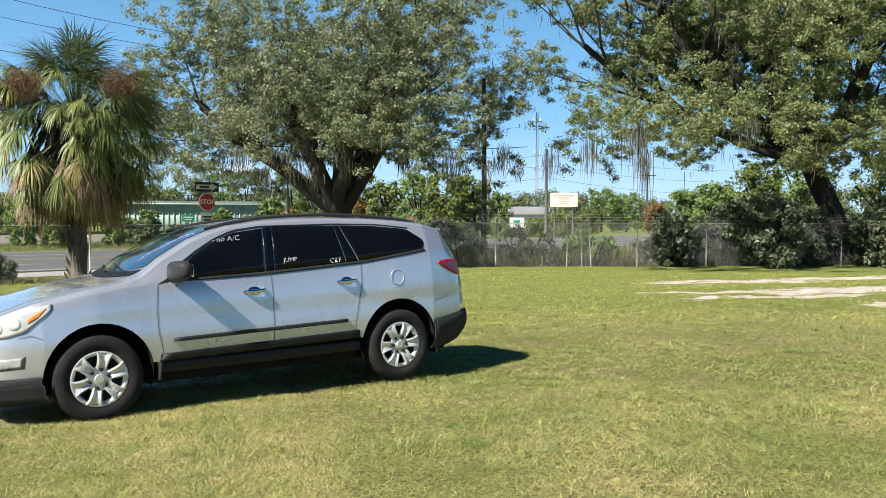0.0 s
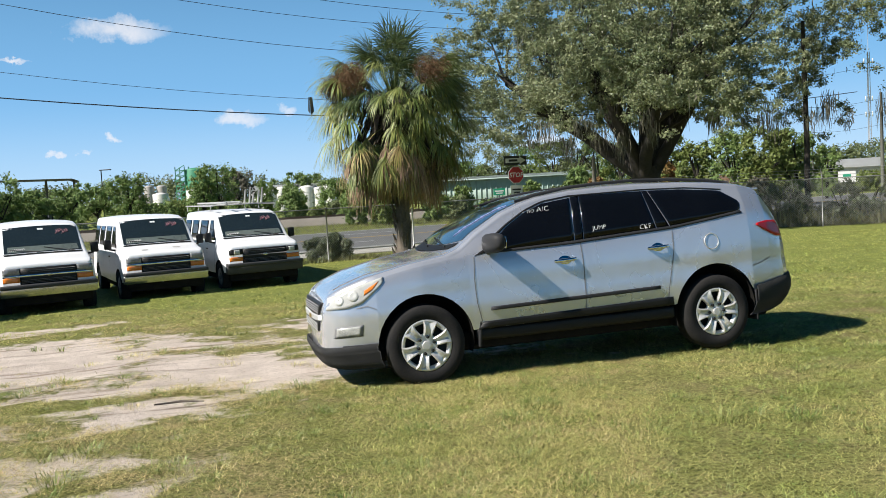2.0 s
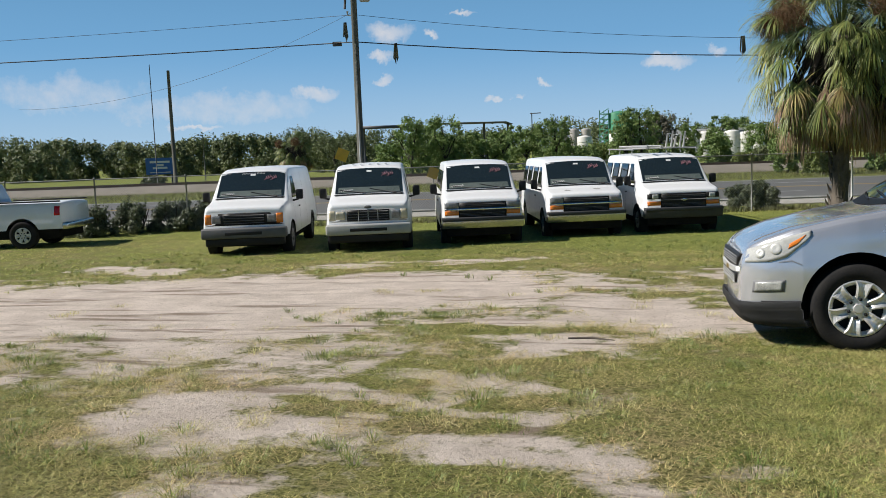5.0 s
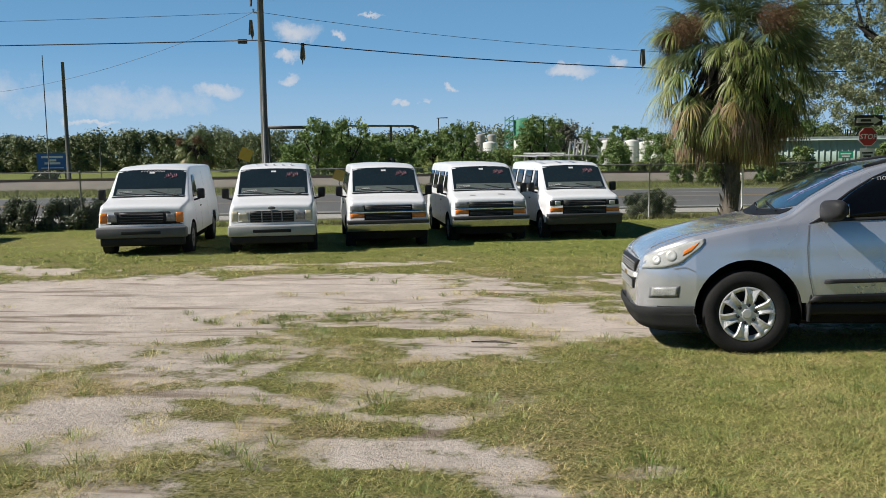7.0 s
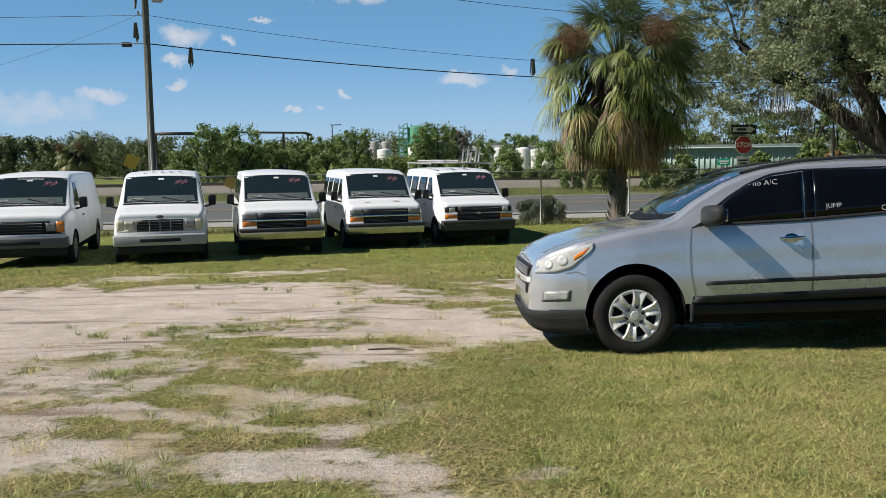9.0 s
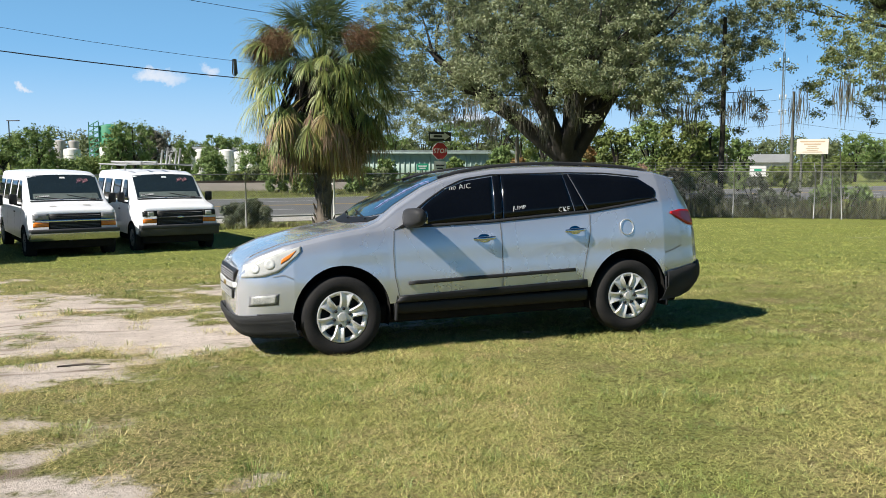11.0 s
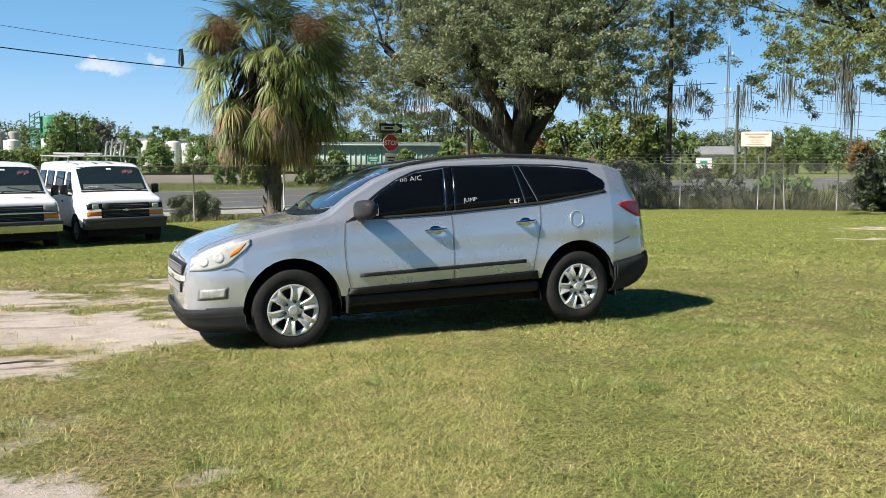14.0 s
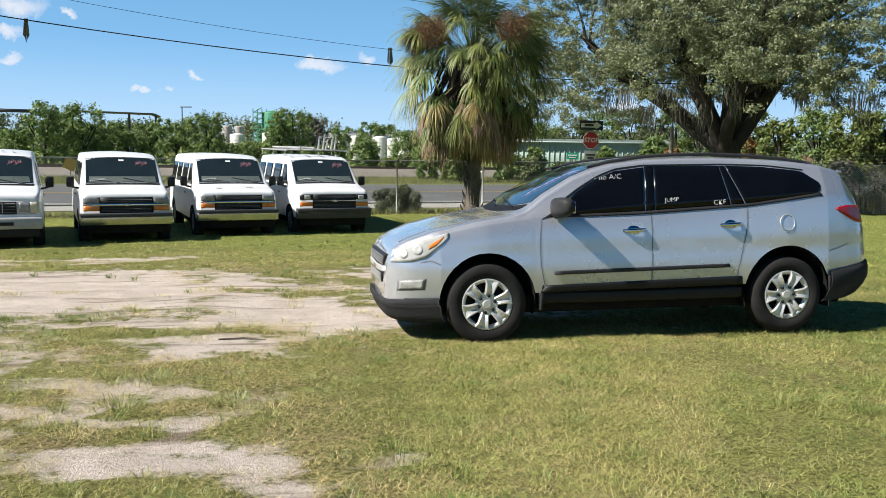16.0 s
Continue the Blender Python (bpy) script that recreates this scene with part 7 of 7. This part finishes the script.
TREES = [(22.0, 74, 1.2, 0.1, 0), (19.0, 78, 1.1, 0.62, 0), (17.3, 72, 0.8, -0.6, 2), (16.2, 76, 0.8, -0.2, 1), (15.0, 72, 1.1, 0.15, 0), (13.4, 74, 1.2, 0.2, 2), (8.6, 66, 1.2, -0.5, 1), (6.2, 64, 0.8, -0.75, 0), (3.9, 66, 0.9, -0.2, 2), (1.6, 64, 0.8, -0.1, 1),
         (38.4, 82, 1.5, 2.75, 0), (36.2, 84, 1.4, 2.6, 0), (37.3, 88, 1.6, 2.4, 0), (30.9, 90, 1.5, 1.9, 0), (29.0, 88, 1.3, 2.3, 0), (32.4, 96, 1.2, 1.6, 0), (34.6, 92, 1.3, 1.5, 0),
         (23.6, 88, 1.5, 2.75, 0), (22.4, 92, 1.2, 2.2, 4), (24.5, 86, 1.0, 2.1, 0), (18.9, 95, 0.9, 0.9, 0), (20.6, 120, 0.8, 1.5, 0), (18.6, 170, 1.0, 1.9, 0), (17.6, 175, 0.9, 1.7, 0), (16.0, 100, 1.6, 1.3, 0),
         (41.8, 125, 1.4, 1.7, 1), (43.4, 130, 1.6, 1.5, 1), (12.8, 60, 1.3, 0.3, 2), (9.6, 62, 1.0, -0.3, 0), (14.8, 64, 1.0, 0.2, 0), (7.9, 70, 0.8, 0.3, 0), (3.3, 72, 0.6, 0.5, 0), (0.3, 66, 1.0, 1.2, 0),
         (-0.9, 60, 0.6, 0.5, 3), (-5.4, 64, 1.1, 0.4, 2), (-7.2, 62, 1.4, 2.5, 2), (-9.4, 60, 1.7, 2.9, 0), (-11.2, 58, 1.8, 3.1, 2), (-12.9, 60, 1.6, 2.8, 0), (-14.6, 70, 1.0, 1.7, 0), (-10.8, 52, 1.0, -0.2, 4),
         (-16.2, 150, 1.2, 1.2, 1), (-19.6, 120, 1.2, 1.5, 1), (-21.2, 110, 1.3, 1.9, 0), (-22.8, 112, 1.2, 1.6, 0), (-24.6, 105, 0.8, 0.9, 3), (-20.4, 95, 0.8, 0.5, 2), (-15.0, 88, 1.2, -0.35, 0), (-17.2, 86, 1.3, -0.3, 2), (-18.8, 84, 1.2, 0.2, 2), (-26.4, 60, 1.3, 1.7, 0), (-28.2, 56, 1.5, 2.3, 0),
         (-30.6, 58, 2.0, 3.6, 2), (-33.4, 62, 2.2, 4.2, 0), (-37.5, 60, 2.2, 4.0, 2), (-41, 64, 2.6, 4.2, 0)]
TREES += [(27.3, 98, 1.5, 0.15, 0), (26.0, 102, 1.2, 0.3, 2), (28.7, 96, 1.3, 0.35, 0), (24.6, 100, 1.3, 0.6, 0), (33.4, 88, 1.4, 0.9, 0), (35.3, 86, 1.3, 1.7, 0), (39.8, 90, 1.2, 0.9, 0)]
TREES += [(-5.0, 58, 1.0, 1.3, 3), (-3.4, 68, 1.3, 2.7, 0), (-5.6, 72, 1.3, 2.9, 2), (9.4, 125, 1.5, 1.7, 1), (7.4, 125, 1.6, 2.0, 0), (5.4, 124, 1.6, 2.5, 1), (3.6, 125, 1.6, 2.8, 0), (1.9, 120, 1.5, 3.0, 2), (0.4, 119, 1.5, 3.0, 1), (-1.0, 118, 1.5, 3.0, 0), (-2.4, 116, 1.4, 2.6, 2)]
TREES += [(az_, 41 + 2.5 * math.sin(az_ * 3.0), (1.5 if az_ > -28.5 else 1.9), (0.0 if az_ > -28.5 else 0.9) + 0.7 * math.sin(az_ * 1.7), 5) for az_ in (-25.6, -27.2, -29.4, -30.6, -31.9, -33.4, -37.6, -38.6, -39.6, -40.8, -42.0)]
LEAF = [(M_tree, "dark green leafy yard tree"), (M_wood, "olive green roadside tree"), (M_tree2, "light green young tree"), (M_autumn, "small tree with turning orange leaves"), (M_moss, "dry tree with brown leaves"), (M_bush, "dark bushy undergrowth behind the fence")]
for k, (az, d, hw, te, lf) in enumerate(TREES):
    far_tree(az, d, hw, te, LEAF[lf][0], 100 + k, LEAF[lf][1], size=(0.078 if d < 75 else 0.072) + d * 0.00065, n=7600 if d < 75 and hw > 1.25 else 5400, base=0.03 if lf in (1, 5) else 0.10)
px_, py_ = at(45.9, 76)
palm(px_, py_, 2.9, 0.8, 22, "small cabbage palm across the road", dense=0.6)
# the woods along the skyline
rng = np.random.default_rng(9)
cen, rad, cnt = [], [], []
for az in np.arange(-62, 82, 0.42):
    d = 235 + 30 * math.sin(az * 0.7) + rng.uniform(-15, 15)
    top = (1.55 + 0.25 * math.sin(az * 0.31) + 0.22 * math.sin(az * 1.1 + 2) + rng.uniform(-0.2, 0.2)) * (1.0 if az > 20 else 0.8)
    zt = elev(0, d, top) + 0.4
    x, y = at(az, d)
    for k in range(4):
        cen.append((x + rng.uniform(-1.5, 1.5), y + rng.uniform(-2, 2), -0.3 + zt * (0.15 + 0.22 * k)))
        rad.append(zt * rng.uniform(0.2, 0.3))
        cnt.append(130)
# a nearer belt beyond the field
for az in np.arange(41.5, 80, 0.34):
    d = 168 + 9 * math.sin(az * 0.9) + rng.uniform(-8, 8)
    zt = elev(0, d, 1.42 + 0.16 * math.sin(az * 0.55) + 0.12 * math.sin(az * 1.7) + rng.uniform(-0.15, 0.15)) + 0.4
    x, y = at(az, d)
    for k in range(5):
        cen.append((x + rng.uniform(-1, 1), y + rng.uniform(-2, 2), -0.4 + zt * (0.08 + 0.19 * k)))
        rad.append(zt * rng.uniform(0.17, 0.25))
        cnt.append(110)
# unseen tree belt added to close the lot behind and darken the car's reflections
for az in np.arange(86, 296, 1.3):
    d = 62 + 8 * math.sin(az * 0.4) + rng.uniform(-4, 4)
    zt = 9.5 + 2.5 * math.sin(az * 0.23) + rng.uniform(-1, 1)
    x, y = at(az, d)
    for k in range(4):
        cen.append((x + rng.uniform(-1, 1), y + rng.uniform(-1, 1), -0.3 + zt * (0.12 + 0.24 * k)))
        rad.append(zt * rng.uniform(0.18, 0.26))
        cnt.append(45)
v, f = leaf_cloud(cen, rad, cnt, 0.36, 9, 0.9, 0.3)
tagged(mesh_part("far_woods", pydata(v, f), M_wood, smooth=False), "belt of olive green woodland along the skyline, with an unseen belt added behind the lot", "woods", kind="stuff")

# ---------------------------------------------------------------- grass and weeds
M_blade = mat("grass blades", (0.285, 0.305, 0.075), (0.67, 0.52, 0.26), rough=0.6, scale=0.8, fine=7, island=0.6, trans=0.2)
M_lush = mat("green grass blades", (0.34, 0.405, 0.09), (0.52, 0.49, 0.16), rough=0.5, scale=0.4, fine=2.5, island=0.28, trans=0.3)
M_fresh = mat("fresher grass blades", (0.25, 0.32, 0.07), (0.58, 0.51, 0.20), rough=0.6, scale=0.7, fine=6, island=0.6, trans=0.2)
M_straw = mat("straw coloured tufts", (0.52, 0.47, 0.20), (0.68, 0.60, 0.34), rough=0.7, scale=1.2, fine=6, island=0.4, trans=0.15)
M_rough = mat("rough olive grass", (0.11, 0.135, 0.045), (0.22, 0.20, 0.09), rough=0.6, scale=0.3, fine=2, island=0.5, trans=0.2)
M_weed = mat("tall grass tufts", (0.15, 0.225, 0.045), (0.32, 0.345, 0.11), rough=0.45, scale=1.2, fine=6, island=0.5, trans=0.25)


def ground_np(p):
    s = -0.4226 * p[:, 0] + 0.9063 * p[:, 1]
    k, lo = 0.06, -0.42
    v = lo + k * np.log1p(np.exp(np.minimum(40, (0.037 * (8.5 - s) - lo) / k)))
    return 0.34 - k * np.log1p(np.exp(np.minimum(40, (0.34 - v) / k)))


def blades(p, hgt, wid, lean, rng, heading=None):
    """Bent blades: a lower piece and a drooping tip each."""
    n = len(p)
    a = rng.uniform(0, 2 * np.pi, n) if heading is None else heading
    d = np.stack([np.cos(a), np.sin(a), np.zeros(n)], 1)
    s = np.stack([-np.sin(a), np.cos(a), np.zeros(n)], 1) * wid[:, None]
    base = np.column_stack([p, ground_np(p) - 0.02])
    up = np.array([0, 0, 1.0])
    mid = base + d * (0.35 * lean * hgt)[:, None] + up * (0.62 * hgt + 0.02)[:, None]
    tip = base + d * (lean * hgt)[:, None] + up * (hgt * np.clip(0.95 - 0.16 * lean, 0.3, 0.95) + 0.02)[:, None]
    v = np.stack([base - s, base + s, mid + s * 0.8, mid - s * 0.8, tip], 1).reshape(-1, 3)
    i = np.arange(n) * 5
    quads = np.stack([i, i + 1, i + 2, i + 3], 1).tolist()
    tris = np.stack([i + 3, i + 2, i + 4], 1).tolist()
    return v.tolist(), quads + tris


def short_blades(p, length, wid, rng, low=6, high=58):
    """Clipped or trodden blades, one thin triangle each, at any slant."""
    n = len(p)
    a, e_ = rng.uniform(0, 2 * np.pi, n), np.radians(rng.uniform(low, high, n))
    d = np.stack([np.cos(a) * np.cos(e_), np.sin(a) * np.cos(e_), np.sin(e_)], 1) * length[:, None]
    q = a + np.pi / 2 + rng.normal(0, 0.5, n)
    s = np.stack([np.cos(q), np.sin(q), np.zeros(n)], 1) * wid[:, None]
    base = np.column_stack([p, ground_np(p) + rng.uniform(-0.004, 0.012, n)])
    v = np.stack([base - s, base + s, base + d], 1).reshape(-1, 3)
    return v.tolist(), np.arange(3 * n).reshape(-1, 3).tolist()


def patchy(c):
    """Uneven growth at three scales."""
    return np.array([noise.noise((x * 0.9, y * 0.9, 3.0)) + 0.7 * noise.noise((x * 2.6, y * 2.6, 8.0)) + 0.45 * noise.noise((x * 7.0, y * 7.0, 1.0)) for x, y in c.tolist()])


def lawn(name, n, clump, r0, r1, az0, az1, h0, h1, w, material, seed, label, bare=0.46, lean1=2.0, short=True, wide=0.03):
    """Clumps of blades over a sector of the lot, thin where it is sandy."""
    rng = np.random.default_rng(seed)
    r = np.sqrt(rng.uniform(r0 * r0, r1 * r1, n))
    a = np.radians(rng.uniform(az0, az1, n))
    c = np.stack([-r * np.sin(a), r * np.cos(a)], 1)
    wave = patchy(c)
    keep = sand_grid(c) + 0.48 * wave + rng.normal(0, 0.12, n) < bare
    c = c[keep]
    tall = np.maximum(0.45, rng.uniform(0.7, 1.3, len(c)) * (1 - 0.45 * wave[keep]))
    p = np.repeat(c, clump, 0) + rng.normal(0, wide, (len(c) * clump, 2))
    m_ = len(p)
    hs = rng.uniform(h0, h1, m_) * np.repeat(tall, clump)
    if short:
        v, f = short_blades(p, hs, w * rng.uniform(0.6, 1.3, m_), rng, 0, 36)
    else:
        off = p - np.repeat(c, clump, 0)
        head = np.arctan2(off[:, 1], off[:, 0]) + rng.normal(0, 0.5, m_)
        v, f = blades(p, hs, w * rng.uniform(0.6, 1.2, m_), rng.uniform(0.35 * lean1, lean1, m_), rng, head)
    tagged(mesh_part(name, pydata(v, f), material, smooth=False), label, "grass", kind="stuff")


lawn("grass", 38000, 6, 2.2, 9.0, -4, 68, 0.028, 0.075, 0.0016, M_blade, 1, "short coarse grass, olive green and straw coloured", wide=0.04)
lawn("grass", 38000, 6, 2.2, 9.0, -44, 16, 0.028, 0.075, 0.0016, M_fresh, 8, "short coarse grass, mostly fresh green", wide=0.04)
lawn("grass", 32000, 4, 9.0, 18.0, -4, 70, 0.03, 0.08, 0.0032, M_blade, 2, "short coarse grass, olive green and straw coloured", wide=0.06)
lawn("grass", 32000, 4, 9.0, 18.0, -44, 14, 0.03, 0.08, 0.0032, M_fresh, 9, "short coarse grass, mostly fresh green", wide=0.06)
lawn("grass", 30000, 5, 15.0, 34.0, -46, 64, 0.04, 0.11, 0.008, M_lush, 3, "fresh green grass towards the fence", wide=0.09)
lawn("grass_tufts", 1500, 34, 2.3, 12.0, -44, 68, 0.018, 0.05, 0.0021, M_weed, 4, "taller tufts of coarse grass on the lawn", bare=0.42, lean1=3.6, short=False, wide=0.024)
lawn("grass_tufts", 220, 14, 2.3, 11.0, -44, 68, 0.014, 0.036, 0.0018, M_straw, 14, "dry straw coloured tufts on the lawn", bare=0.50, lean1=3.4, short=False, wide=0.02)
lawn("grass_tufts", 150, 130, 2.6, 12.0, -40, 68, 0.02, 0.06, 0.0022, M_weed, 5, "spreading green clumps of coarse grass", bare=0.56, lean1=2.8, short=False, wide=0.085)
lawn("grass_tufts", 900, 24, 12.0, 22.0, -42, 66, 0.025, 0.065, 0.004, M_weed, 6, "taller tufts of coarse grass near the vans", bare=0.55, lean1=2.0, short=False, wide=0.04)
lawn("grass_tufts", 80, 60, 2.6, 13.0, -5, 62, 0.01, 0.03, 0.0022, M_straw, 7, "sparse low tufts of dry grass on the bare sand", bare=1.5, lean1=4.5, short=False, wide=0.07)
rng = np.random.default_rng(4)
# tall rough grass across the road and along the fence
pts, hs = [], []
for n_, (n0, n1, u0, u1, h0) in ((60000, (51.5, 64, -110, 60, 0.32)), (16000, (28.0, 28.9, -48, 24, 0.28))):
    u, w = rng.uniform(u0, u1, n_), rng.uniform(n0, n1, n_)
    pts.append(np.stack([ROAD_U.x * u + ROAD_N.x * w, ROAD_U.y * u + ROAD_N.y * w], 1))
    hs.append(rng.uniform(0.3, 1.0, n_) * h0)
wu, ww = Vector((*F1, 0)) - Vector((*FC, 0)), Vector((*FC, 0))
un = wu.normalized()
bn = Vector((-un.y, un.x, 0))
n_ = 26000
u, w = rng.uniform(4, 34, n_), 0.4 + 7.5 * rng.random(n_) ** 1.4
grow = np.array([noise.noise((a_ * 0.35, b_ * 0.35, 2.0)) for a_, b_ in zip(u.tolist(), w.tolist())])
pts.append(np.stack([ww.x + un.x * u + bn.x * w, ww.y + un.y * u + bn.y * w], 1))
hs.append(rng.uniform(0.35, 1.0, n_) * np.clip(0.75 + 1.0 * grow, 0.2, 1.5))
p, hs = np.concatenate(pts), np.concatenate(hs)
v, f = short_blades(p, hs * 0.95, 0.010 + 0.024 * hs, rng, 25, 80)
tagged(mesh_part("rough_grass", pydata(v, f), M_rough, smooth=False), "unmown rough grass across the road and by the fence", "grass", kind="stuff")
# a fallen stick
sx, sy = -3.62, 7.14
stick = tagged(part("stick", tube_bm([(sx - 0.22, sy - 0.05, ground_z(sx, sy) + 0.02), (sx, sy + 0.02, ground_z(sx, sy) + 0.03), (sx + 0.2, sy + 0.06, ground_z(sx, sy) + 0.02)], [0.008, 0.011, 0.005], 6), M_pbark), "dark fallen stick on the sandy lawn", "stick")


# ---------------------------------------------------------------- a white pickup at the end of the row
PICKUP = Shell(
    top=[(-2.9, 0.92), (-2.88, 1.0), (-2.8, 1.06), (-1.9, 1.16), (-1.6, 1.22), (-0.95, 1.78), (-0.7, 1.86), (0.2, 1.87), (0.45, 1.84), (0.62, 1.32), (0.66, 1.30), (2.78, 1.30), (2.85, 1.26)],
    shoulder=[(-2.9, 0.88), (-2.8, 0.99), (-1.9, 1.08), (-1.6, 1.12), (0.5, 1.15), (0.62, 1.2), (2.85, 1.18)],
    width=[(-2.9, 0.86), (-2.7, 0.95), (-1.9, 1.0), (2.7, 1.0), (2.85, 0.96)],
    arches=[(-1.95, 0.40, 0.46), (1.75, 0.40, 0.46)], sill=[(-2.9, 0.5), (2.85, 0.55)], lean=0.22, edge=0.09, belly=0.04)
rear = Vector((-24.0, 13.3, 0))
pk_dir = Vector((0.80, 0.60, 0))
c = rear - pk_dir * 2.0
truck = thing("pickup_truck", "white pickup truck parked near the fence", "pickup truck", m=Matrix.Translation((c.x, c.y, ground_z(c.x, c.y) - 0.01)) @ Matrix.Rotation(math.atan2(pk_dir.y, pk_dir.x), 4, "Z"))
part("body", PICKUP.body(stations(PICKUP, -2.9, 2.85, 44)), M_white, truck)
for s in (-1, 1):
    part("door_window", side_patch(PICKUP, [(-1.15, 1.20), (-0.35, 1.20)], [(-0.80, 1.68), (-0.35, 1.72)], s, 0.008, 10, 5), M_glass, truck, "dark side window")
    part("rear_side_window", side_patch(PICKUP, [(-0.25, 1.20), (0.35, 1.20)], [(-0.25, 1.72), (0.28, 1.70)], s, 0.008, 10, 5), M_glass, truck, "dark side window")
    part("tail_light", side_patch(PICKUP, [(2.66, 0.92), (2.80, 0.92)], [(2.66, 1.18), (2.80, 1.17)], s, 0.01, 5, 5), M_red, truck, "red tail light")
    part("bed_rail", box_bm(0.66, 2.82, s * 0.93 - 0.05, s * 0.93 + 0.05, 1.29, 1.33, bevel=0.012), M_black, truck, "black bed rail cap")
    part("door_gap", seam(PICKUP, [(-0.30, 1.18), (-0.30, 0.55)], s), M_seam, truck)
    part("wing_mirror", box_bm(-1.12, -1.0, s * 1.12 - 0.09, s * 1.12 + 0.09, 1.18, 1.38, bevel=0.03), M_black, truck)
    for wx in (-1.95, 1.75):
        wheel(truck, wx, s * 0.88, 0.39, 0.25, 0.22, s)
part("rear_bumper", box_bm(2.80, 3.0, -0.95, 0.95, 0.52, 0.72, bevel=0.04), M_bumper, truck, "silver rear bumper")
part("front_bumper", box_bm(-3.05, -2.8, -0.95, 0.95, 0.45, 0.70, bevel=0.05), M_bumper, truck, "silver front bumper")
part("windshield", top_patch(PICKUP, -1.56, -0.98, 0.78, 0.70, 0.008, 12, 8, 0.05), M_vanglass, truck)
part("underbody", box_bm(-2.6, 2.7, -0.84, 0.84, 0.28, 0.58, bevel=0.03), M_under, truck)
